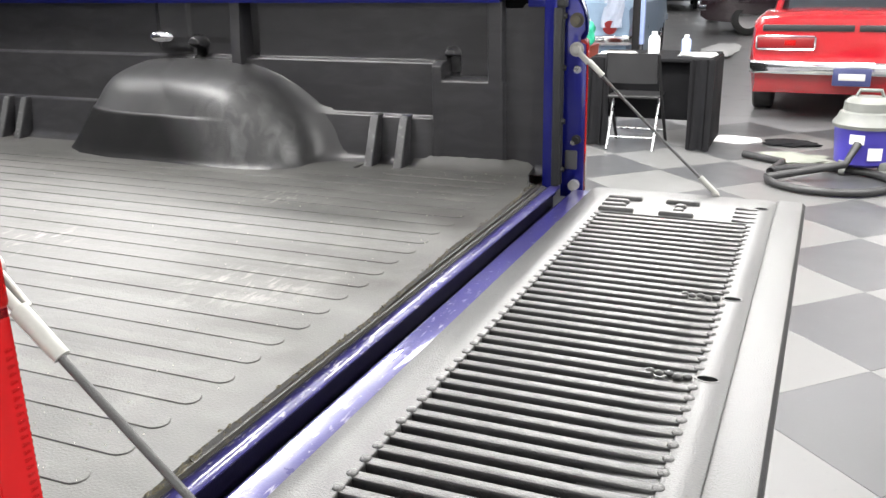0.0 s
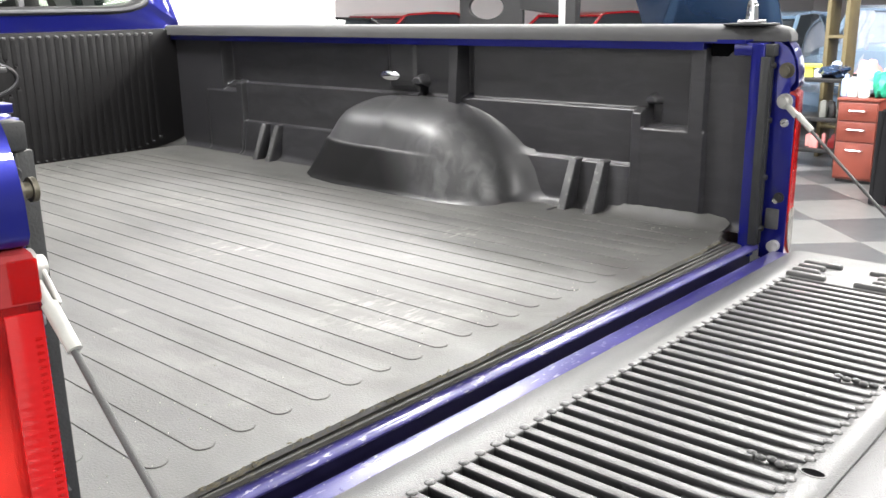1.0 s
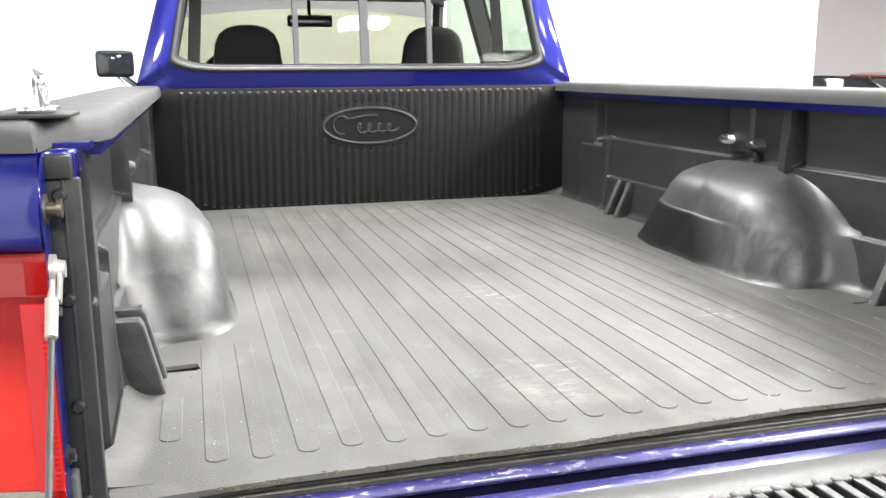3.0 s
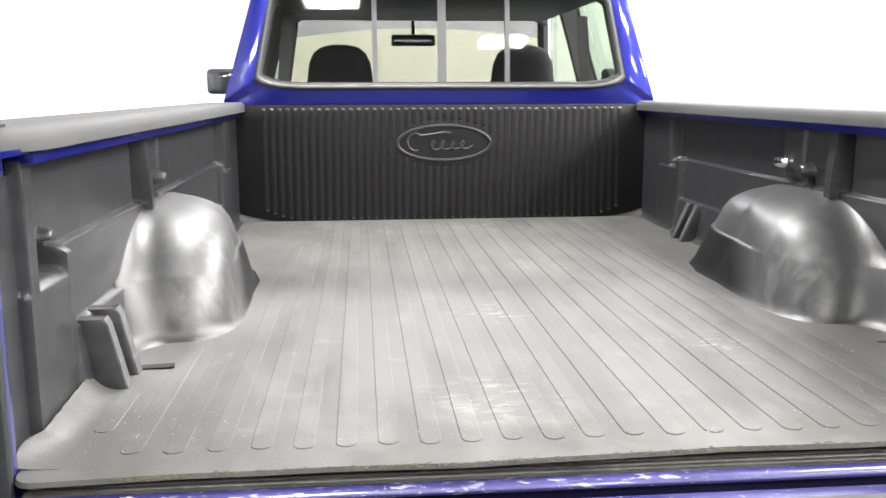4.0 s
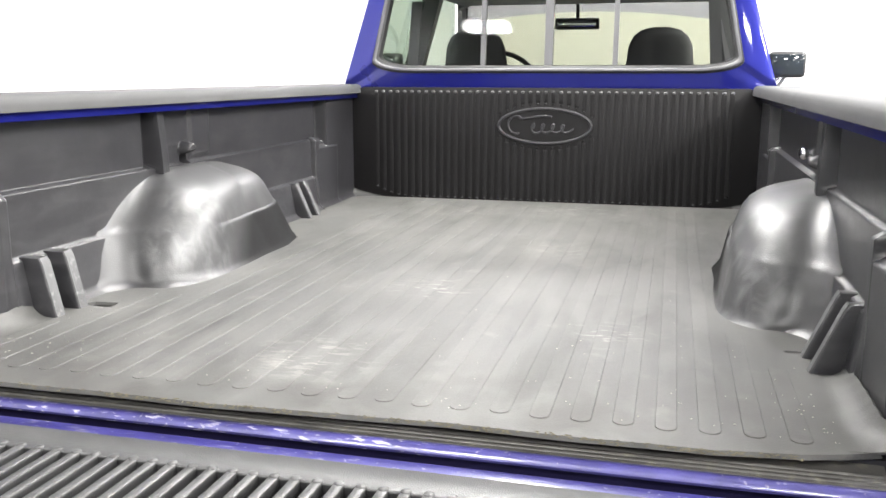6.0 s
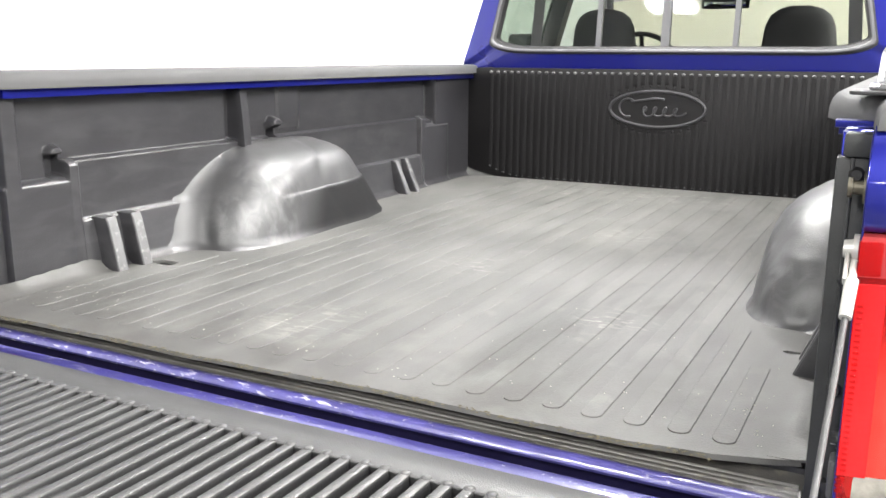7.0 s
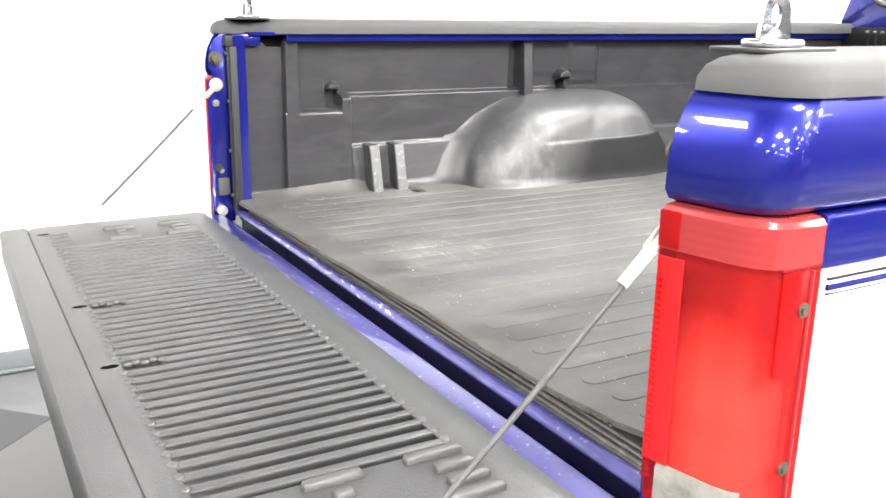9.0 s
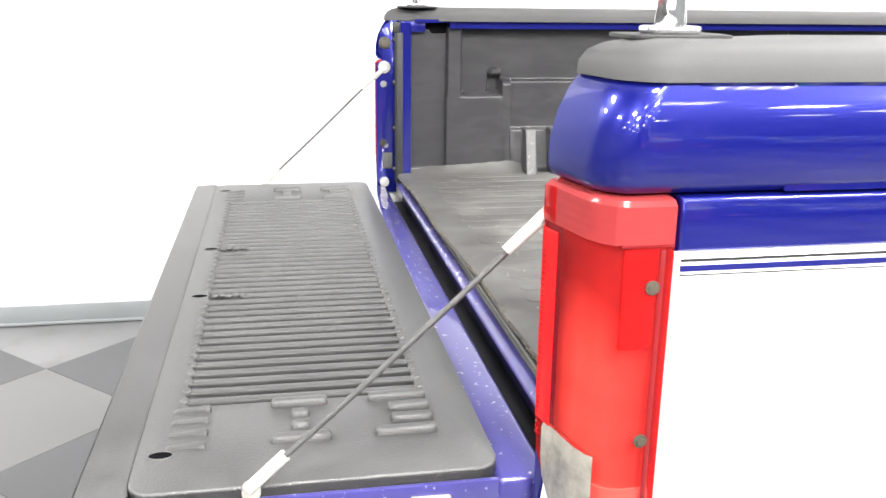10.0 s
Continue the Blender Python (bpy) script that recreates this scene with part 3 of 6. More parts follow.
def tail_lamp(s):
    def levels(rows, yf=0.086):
        return [(z, xi, 0.996, -0.012, yf, 0.036, 3) for z, xi in rows]

    low_curve = [(0.957, 0.950), (0.968, 0.930), (0.985, 0.911), (1.005, 0.896), (1.03, 0.879)]
    bm = bmesh.new()
    stack(bm, [(0.952, 0.952, 0.985, 0.004, 0.084, 0.024, 3)] + levels(low_curve + [(1.10, 0.876), (1.20, 0.876), (1.309, 0.876)]))
    bmesh.ops.recalc_face_normals(bm, faces=bm.faces)
    lens = part("tail_lamp", sided(bm, s), RED_LENS, truck, "red plastic tail lamp lens", angle=22)
    # housing seen through the lens
    bm = bmesh.new()
    stack(bm, [(z, xi, 0.982, 0.008, 0.082, 0.034, 3) for z, xi in ((0.99, 0.922), (1.02, 0.896), (1.06, 0.880), (1.34, 0.880))])
    part("housing", sided(bm, s), HOUSING, lens, "inner housing with the lamp's glow put into its colour", angle=30)
    lens.visible_shadow = False
    bm = bmesh.new()
    stack(bm, levels([(1.3095, 0.876), (1.349, 0.876)]) + [(1.3545, 0.877, 0.992, -0.008, 0.085, 0.036, 3), (1.357, 0.878, 0.985, 0.0, 0.082, 0.034, 3)])
    part("lamp_top", sided(bm, s), RED_SHEEN, lens, "red top of the lens, paler for the white it reflects", angle=22)
    # brighter inner window of the lens on the rear face
    bm = bmesh.new()
    prism(bm, [(0.8765, 1.072), (0.907, 1.072), (0.907, 1.302), (0.8765, 1.302)], "y", -0.0142, -0.0115, 0.001, 1)
    part("inner_lens", sided(sweep_back(bm), s), RED_BRIGHT, lens, "raised red inner strip")
    # reversing lamp that wraps round the lower rear corner
    bm = bmesh.new()
    rings = []
    for z, x0, off in ((0.956, 0.952, 0.0), (0.968, 0.934, 0.0015), (0.985, 0.914, 0.002), (1.005, 0.899, 0.002), (1.03, 0.894, 0.002), (1.066, 0.894, 0.002), (1.073, 0.895, 0.0)):
        corner = [(0.996 - 0.036 + (0.036 + d) * math.cos(a), 0.024 + (0.036 + d) * math.sin(a)) for d in (off,) for a in [radians(-90 + 45 * j / 6) for j in range(7)]]
        inside = [(0.996 - 0.036 + 0.032 * math.cos(a), 0.024 + 0.032 * math.sin(a)) for a in [radians(-45 - 45 * j / 6) for j in range(7)]]
        rings.append([(x, y, z) for x, y in [(x0, -0.008), (x0, -0.012 - off)] + corner + inside])
    loft(bm, rings)
    bmesh.ops.recalc_face_normals(bm, faces=bm.faces)
    part("reversing_lens", sided(sweep_back(bm), s), WHITE_LENS, lens, "clear ribbed reversing lens", angle=30)
    # side reflector, seam, moulded ribs and screws
    bm = bmesh.new()
    box(bm, (0.9945, 0.034, 1.20), (0.9969, 0.070, 1.306), 0.0008)
    part("side_reflector", sided(bm, s), RED_LENS, lens, "flat red side reflector")
    bm = bmesh.new()
    box(bm, (0.993, 0.072, 0.96), (0.9972, 0.078, 1.305), 0.0015)
    part("lens_groove", sided(bm, s), RED_DEEP, lens, "dark red groove")
    bm = bmesh.new()
    box(bm, (0.8755, 0.012, 1.308), (0.9967, 0.086, 1.3105))
    part("lens_seam", sided(sweep_back(bm), s), RED_DEEP, lens)
    for z in (1.266, 1.095):
        bm = bmesh.new()
        cyl(bm, (0.9965, 0.066, z), (0.9985, 0.066, z), 0.0075, n=16)
        cyl(bm, (0.9985, 0.066, z), (1.0005, 0.066, z), 0.0045, n=6)
        part("screw", sided(bm, s), BRASS, lens, "small dull screw")
    # darker inner block of the top
    bm = bmesh.new()
    box(bm, (0.8745, -0.0135, 1.311), (0.899, -0.006, 1.350), 0.0015, 2)
    part("inner_block", sided(sweep_back(bm), s), RED_LENS, lens, "dark red inner end of the lens top")
    for k in range(34):
        z = 1.05 + 0.0068 * k
        bm = bmesh.new()
        box(bm, (0.8755, -0.0135, z), (0.886, -0.0075, z + 0.004), 0.001, 1)
        part("lens_rib", sided(bm, s), RED_LENS, lens)


def cable(s):
    top, low = Vector((0.872, 0.012, 1.334)), Vector((0.860, -0.348, 0.995))
    way = (low - top).normalized()
    c = thing("tailgate_cable", (s * 0.86, -0.3, 0.99), "grey steel tailgate support cable with pale end sleeves", "cable", "tailgate cables")
    bm = bmesh.new()
    sag = [top + (low - top) * k / 12 + Vector((0, 0, -0.004 * math.sin(math.pi * k / 12))) for k in range(13)]
    tube(bm, sag, 0.0036, 10)
    part("strand", sided(bm, s), CABLE, c)
    bm = bmesh.new()
    cyl(bm, top + way * 0.040, top + way * 0.090, 0.0075, 0.0068, n=14)
    cyl(bm, top + way * 0.012, top + way * 0.042, 0.0048, n=10)
    part("upper_sleeve", sided(bm, s), SLEEVE, c, "pale sleeve at the top end")
    bm = bmesh.new()
    cyl(bm, low - way * 0.06, low, 0.0075, n=14)
    part("lower_sleeve", sided(bm, s), SLEEVE, c, "pale sleeve at the gate end")
    bm = bmesh.new()
    cyl(bm, (0.874, 0.014, 1.335), (0.868, 0.014, 1.335), 0.018, n=20)
    cyl(bm, (0.868, 0.014, 1.335), (0.858, 0.014, 1.335), 0.012, 0.010, n=16)
    box(bm, (0.861, -0.007, -0.045), (0.866, 0.007, 0.0), 0.002, turn=Matrix.Translation((0, 0.014, 1.335)) @ Matrix.Rotation(radians(-45), 4, "X"))
    part("eyelet", sided(bm, s), ZINC, c, "pale metal eyelet on its bolt")
    bm = bmesh.new()
    cyl(bm, (0.862, -0.345, 0.99), (0.850, -0.345, 0.99), 0.011, n=14)
    part("gate_stud", sided(bm, s), ZINC, c)


def lens_material(name, color, tint, rough, clear):
    """Coloured lens plastic: part clear, part cloudy, with fine moulded flutes and a glossy skin."""
    m = material(name, color, rough, 0.0, 0.06, 9, 60, 0.0, 0.5, 0.0)
    t = m.node_tree
    link = t.links.new
    b = t.nodes["Principled BSDF"]
    w, relief = t.nodes.new("ShaderNodeTexWave"), t.nodes.new("ShaderNodeBump")
    w.bands_direction = "Z"
    w.inputs["Scale"].default_value, w.inputs["Distortion"].default_value = 34.0, 0.6
    relief.inputs["Strength"].default_value, relief.inputs["Distance"].default_value = 0.10, 0.002
    link(t.nodes.new("ShaderNodeNewGeometry").outputs["Position"], w.inputs["Vector"])
    link(w.outputs["Fac"], relief.inputs["Height"])
    link(relief.outputs[0], b.inputs["Normal"])
    see, both = t.nodes.new("ShaderNodeBsdfTransparent"), t.nodes.new("ShaderNodeMixShader")
    see.inputs[0].default_value = (*tint, 1)
    both.inputs[0].default_value = clear
    link(b.outputs[0], both.inputs[1])
    link(see.outputs[0], both.inputs[2])
    link(both.outputs[0], t.nodes["Material Output"].inputs[0])
    return m


RED_LENS = lens_material("red_lens", (0.40, 0.016, 0.018), (1.0, 0.11, 0.085), 0.13, 0.68)
RED_BRIGHT = lens_material("bright_red_lens", (0.6, 0.014, 0.016), (0.9, 0.06, 0.05), 0.12, 0.3)
# lens top: the white it mirrors is mixed into a paler red
RED_SHEEN = lens_material("sheen_red_lens", (0.40, 0.050, 0.052), (0.85, 0.12, 0.11), 0.16, 0.4)
RED_FLAT = lens_material("red_reflector", (0.38, 0.005, 0.005), (0.7, 0.012, 0.012), 0.12, 0.2)
RED_DEEP = material("deep_red_plastic", (0.16, 0.006, 0.008), 0.3)
HOUSING = material("lamp_housing_plastic", (0.20, 0.07, 0.065), 0.5, 0.0, 0.35, 14, 300, 0.1)
# soft bright spot: the glow inside the lens, painted on the housing
scuffed(HOUSING, [((s * 0.935, -0.01, z), 0.11) for s in (-1, 1) for z in (1.05, 1.10, 1.15)], (0.95, 0.8, 0.72), (1, 1, 1), 0.0, 0.01)
WHITE_LENS = material("clear_ribbed_lens", (0.20, 0.19, 0.165), 0.15, 0.0, 0.3, 40, 180, 0.3)
bedside(1)
bedside(-1)

# bed frame under the liner, sill and rear cross panel
bm = bmesh.new()
box(bm, (-0.955, 0.102, 0.93), (0.955, 2.54, 0.985), 0.004)
part("bed_floor", bm, BLACK_METAL, truck)
bm = bmesh.new()
prism(bm, [(0.10, 0.970), (0.10, 0.978), (0.074, 0.984), (0.069, 0.988), (0.062, 0.9885), (0.055, 0.987), (0.0505, 0.983), (0.049, 0.978), (0.052, 0.973), (0.064, 0.969), (0.10, 0.969)], "x", -0.872, 0.872)
part("bed_sill", bm, BLUE_SILL, truck, "scratched blue painted bed sill")
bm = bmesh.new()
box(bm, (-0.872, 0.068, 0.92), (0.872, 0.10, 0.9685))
part("sill_foot", bm, SHADED_NAVY, truck, "blue face under the sill, its shade put into the colour")
# added black panel, closes the gap from below so it stays dark
bm = bmesh.new()
box(bm, (-0.872, -0.03, 0.90), (0.872, 0.10, 0.925), 0.004)
part("gap_trough", bm, RUBBER, truck, "black panel added under the gap below the sill")
bm = bmesh.new()
box(bm, (-0.955, FRONT + 0.020, 0.90), (0.955, FRONT + 0.034, 1.478), 0.003)
part("bed_front_panel", bm, BLUE, truck)

# ---- tailgate, lowered ----
bm = bmesh.new()
box(bm, (-0.862, -0.538, 0.922), (0.862, -0.046, 0.962), 0.006, 2)
box(bm, (-0.862, -0.052, 0.922), (0.862, 0.014, 0.981), 0.008, 3)
for s in (-1, 1):
    box(bm, (s * 0.858 - 0.004, -0.538, 0.955), (s * 0.858 + 0.004, -0.05, 0.981), 0.002)
gate = part("tailgate", bm, BLUE_WORN, truck, "lowered blue tailgate, scuffed along its hinge edge")
# liner: a sheet with a sunken field of ribs
LINER_TOP = 0.9945
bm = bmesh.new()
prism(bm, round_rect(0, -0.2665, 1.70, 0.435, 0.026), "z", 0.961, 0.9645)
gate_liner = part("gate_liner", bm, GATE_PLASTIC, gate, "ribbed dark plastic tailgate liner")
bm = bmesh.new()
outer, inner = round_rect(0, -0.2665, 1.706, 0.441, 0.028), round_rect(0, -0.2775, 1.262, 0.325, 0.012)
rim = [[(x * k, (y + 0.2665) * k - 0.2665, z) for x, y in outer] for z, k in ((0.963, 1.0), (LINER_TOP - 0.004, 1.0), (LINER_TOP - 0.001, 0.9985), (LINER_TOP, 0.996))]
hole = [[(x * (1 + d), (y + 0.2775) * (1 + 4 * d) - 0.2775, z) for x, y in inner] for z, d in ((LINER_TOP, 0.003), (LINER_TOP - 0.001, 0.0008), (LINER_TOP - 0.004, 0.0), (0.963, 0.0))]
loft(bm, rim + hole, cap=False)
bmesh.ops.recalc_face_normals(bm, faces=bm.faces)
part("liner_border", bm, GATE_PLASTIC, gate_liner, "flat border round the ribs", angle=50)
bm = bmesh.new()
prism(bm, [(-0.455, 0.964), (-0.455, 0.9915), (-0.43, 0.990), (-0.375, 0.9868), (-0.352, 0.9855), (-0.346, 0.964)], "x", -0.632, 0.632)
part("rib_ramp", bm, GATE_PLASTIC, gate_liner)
bm = bmesh.new()
prism(bm, [(-0.549, 0.925), (-0.549, 0.984), (-0.543, 0.992), (-0.492, 0.994), (-0.485, 0.990), (-0.485, 0.964), (-0.54, 0.979), (-0.54, 0.925)], "x", -0.864, 0.864, 0.003)
part("gate_cap", bm, GATE_PLASTIC, gate, "grey plastic cap along the tailgate's top edge")
for s in (-1, 1):
    bm = bmesh.new()
    box(bm, (0.861, -0.16, 0.935), (0.868, -0.11, 0.968), 0.004)
    part("side_latch", sided(bm, s), ZINC, gate, "pale metal latch")


def bar_mesh(name, length, width, height, n=8, fade=0.0):
    """A half-round bar along y with rounded ends, resting on z = 0."""
    bm = bmesh.new()
    rings = []
    ends = [(-1.0, 0.15), (-0.92, 0.62), (-0.7, 0.92), (0.0, 1.0)]
    for e, f in ends:
        rings.append((-length / 2 + (e + 1) * width * (0.6 + fade), f * (1 - min(fade, 0.45))))
    for e, f in ends[::-1]:
        rings.append((length / 2 - (e + 1) * width * 0.6, f))
    pts = []
    for y, f in rings:
        pts.append([(-math.cos(math.pi * k / n) * width / 2 * (0.35 + 0.65 * f), y, (math.sin(math.pi * k / n) ** 0.26 if 0 < k < n else 0) * height * f) for k in range(n + 1)])
    loft(bm, pts, closed=False)
    bmesh.ops.recalc_face_normals(bm, faces=bm.faces)
    me = bpy.data.meshes.new(name)
    bm.to_mesh(me)
    bm.free()
    me.polygons.foreach_set("use_smooth", [True] * len(me.polygons))
    me.set_sharp_from_angle(angle=radians(50))
    return me


def piece(name, me, mat, parent, at):
    if not me.materials:
        me.materials.append(mat)
    ob = new(name, me)
    ob.parent = parent
    ob.location = at
    return ob


def wall_rib(length, width, height):
    """A tall upright rib along y: flat top with slightly broken edges, rounded ends."""
    bm = bmesh.new()
    rings = []
    for z, inset in ((0.0, 0.0), (height - 0.0022, 0.0004), (height - 0.0007, 0.0011), (height, 0.0026)):
        w, l = width / 2 - inset, length / 2 - inset
        ring = []
        for side, a0 in ((-1, 180), (1, 0)):
            ring += [(w * math.cos(radians(a0 + 180 * j / 6)), side * (l - w) + w * math.sin(radians(a0 + 180 * j / 6)), z) for j in range(7)]
        rings.append(ring)
    loft(bm, rings)
    bmesh.ops.recalc_face_normals(bm, faces=bm.faces)
    me = bpy.data.meshes.new("rib")
    bm.to_mesh(me)
    bm.free()
    me.polygons.foreach_set("use_smooth", [True] * len(me.polygons))
    me.set_sharp_from_angle(angle=radians(35))
    return me


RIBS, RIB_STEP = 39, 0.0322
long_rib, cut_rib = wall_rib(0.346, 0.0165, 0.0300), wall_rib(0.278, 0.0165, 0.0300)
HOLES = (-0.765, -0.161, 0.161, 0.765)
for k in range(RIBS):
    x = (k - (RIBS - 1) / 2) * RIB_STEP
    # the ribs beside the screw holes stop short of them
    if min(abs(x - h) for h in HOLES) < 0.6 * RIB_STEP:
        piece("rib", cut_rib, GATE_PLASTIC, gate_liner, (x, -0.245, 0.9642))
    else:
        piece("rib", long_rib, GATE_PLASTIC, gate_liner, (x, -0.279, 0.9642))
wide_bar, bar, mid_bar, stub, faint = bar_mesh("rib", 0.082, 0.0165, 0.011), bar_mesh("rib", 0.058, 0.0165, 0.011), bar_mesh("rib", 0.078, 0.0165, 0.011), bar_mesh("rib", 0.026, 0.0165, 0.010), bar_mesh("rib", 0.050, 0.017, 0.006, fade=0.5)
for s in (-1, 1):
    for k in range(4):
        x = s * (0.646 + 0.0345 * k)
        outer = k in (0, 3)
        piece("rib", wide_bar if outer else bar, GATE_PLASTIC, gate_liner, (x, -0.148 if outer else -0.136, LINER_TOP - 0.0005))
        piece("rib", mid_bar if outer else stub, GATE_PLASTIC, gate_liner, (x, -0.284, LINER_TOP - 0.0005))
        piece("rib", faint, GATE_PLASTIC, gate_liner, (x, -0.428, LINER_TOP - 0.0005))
bm = bmesh.new()
bmesh.ops.create_icosphere(bm, subdivisions=2, radius=1.0, matrix=Matrix.Diagonal((0.0055, 0.0075, 0.0045, 1)))
nub = bpy.data.meshes.new("nub")
bm.to_mesh(nub)
bm.free()
nub.polygons.foreach_set("use_smooth", [True] * len(nub.polygons))
bm = bmesh.new()
bmesh.ops.create_icosphere(bm, subdivisions=2, radius=1.0, matrix=Matrix.Diagonal((0.0085, 0.0075, 0.0034, 1)))
tip = bpy.data.meshes.new("rib_tip")
bm.to_mesh(tip)
bm.free()
tip.polygons.foreach_set("use_smooth", [True] * len(tip.polygons))
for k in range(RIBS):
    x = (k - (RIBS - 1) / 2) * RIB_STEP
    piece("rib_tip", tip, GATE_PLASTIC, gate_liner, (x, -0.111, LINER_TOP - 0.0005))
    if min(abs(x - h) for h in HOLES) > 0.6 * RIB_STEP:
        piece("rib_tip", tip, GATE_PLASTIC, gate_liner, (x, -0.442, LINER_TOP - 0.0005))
for x in HOLES:
    # black disc for an oblong screw hole's shade, raised lip, melted-looking nubs beside it
    bm = bmesh.new()
    ring = [(x + 0.009 * math.cos(a), -0.457 + 0.0145 * math.sin(a)) for a in [2 * math.pi * j / 24 for j in range(24)]]
    prism(bm, ring, "z", LINER_TOP - 0.002, LINER_TOP + 0.0006)
    dish = part("fixing_hole", bm, RECESS_SHADE, gate_liner, "black disc for the shade in an oblong screw hole")
    bm = bmesh.new()
    tube(bm, [(x + 0.0098 * math.cos(a), -0.457 + 0.0155 * math.sin(a), LINER_TOP - 0.0009) for a in [2 * math.pi * j / 24 for j in range(24)]], 0.0022, 6, closed=True)
    part("hole_lip", bm, GATE_PLASTIC, dish)
    if abs(x) < 0.5:
        for dx, y in ((0.001, -0.430), (-0.003, -0.417), (0.003, -0.404), (-0.001, -0.391), (0.003, -0.378)):
            piece("nub", nub, GATE_PLASTIC, gate_liner, (x + dx, y, LINER_TOP - 0.001))

# ---- bed liner ----
liner = thing("bed_liner", (0, 1.3, 0.99), "dark grey moulded plastic truck bed liner, shiny in places", "bed liner")


def span(v, a, b, w=0.007):
    """1 between a and b, with soft edges."""
    return ease((v - a) / w + 0.5) * ease((b - v) / w + 0.5)


def wall_depth(y, z):
    """How far the liner's side stands in from the bed side."""
    p = 0.020 + 0.014 * ease((1.299 - z) / 0.009) * ease((y - 0.335) / 0.02) + 0.013 * ease((1.152 - z) / 0.008)
    top = lambda h: 0.72 * ease((h - z) / 0.004) + 0.28 * ease((h - 0.002 - z) / 0.014)
    # middle post with the recess behind it
    p += 0.004 * span(y, 1.05, 1.31) * ease((z - 1.33) / 0.02) + 0.010 * span(y, 1.196, 1.312, 0.012) * ease((z - 1.30) / 0.02)
    p -= 0.024 * span(y, 0.962, 0.998, 0.007) * ease((z - 1.29) / 0.02)
    p = max(p, (0.056 - 0.012 * ease((z - 1.28) / 0.2)) * span(y, 0.997, 1.038, 0.010) * ease((z - 1.20) / 0.03))
    # rear pilaster and its shoulder
    p = max(p, 0.037 * span(y, -0.2, 0.215, 0.01))
    p = max(p, 0.055 * span(y, 0.196, 0.247, 0.016))
    p = max(p, 0.055 * span(y, 0.195, 0.385, 0.010) * top(1.262), 0.056 * span(y, 0.366, 0.402, 0.010) * top(1.300))
    # front pilaster and its shoulder
    p -= 0.022 * span(y, 2.15, 2.215, 0.012) * ease((z - 1.28) / 0.01)
    p = max(p, 0.050 * span(y, 2.215, 3.0, 0.014))
    p = max(p, 0.055 * span(y, 2.10, 2.33, 0.012) * top(1.272), 0.055 * span(y, 2.09, 2.135, 0.012) * top(1.304))
    # keyhole pockets
    for ky, kz, big in ((0.350, 1.300, 1.0), (1.165, 1.316, 1.3)):
        hump = math.hypot((y - ky) / (0.027 * big), (z - kz - 0.018) / (0.021 * big))
        p = max(p, 0.044 * big * ease(1.7 - 1.5 * hump))
        hole = span(y, ky - 0.016, ky + 0.016, 0.009) * span(z, kz - 0.036, kz + 0.010, 0.010)
        p = p * (1 - hole) - 0.012 * hole
    # the lowest part leans in towards the floor
    p += 0.022 * max(0.0, (1.148 - z) / 0.13) * span(y, 0.40, 2.10, 0.04)
    # rounded foot
    p += (0.010 + 0.020 * ease((y - 0.45) / 0.1)) * ease((1.045 - z) / 0.035) ** 2
    return p


def liner_top(y):
    return 1.444 - 0.011 * span(y, 0.152, 0.199, 0.004) + 0.019 * ease((y - 0.199) / 0.006) - 0.006 * span(y, 1.07, 2.1, 0.2)


def along(v, knots):
    """Straight interpolation through (place, value) knots."""
    for (a, p), (b, q) in zip(knots, knots[1:]):
        if v <= b:
            return p + (q - p) * max(v - a, 0.0) / (b - a)
    return knots[-1][1]


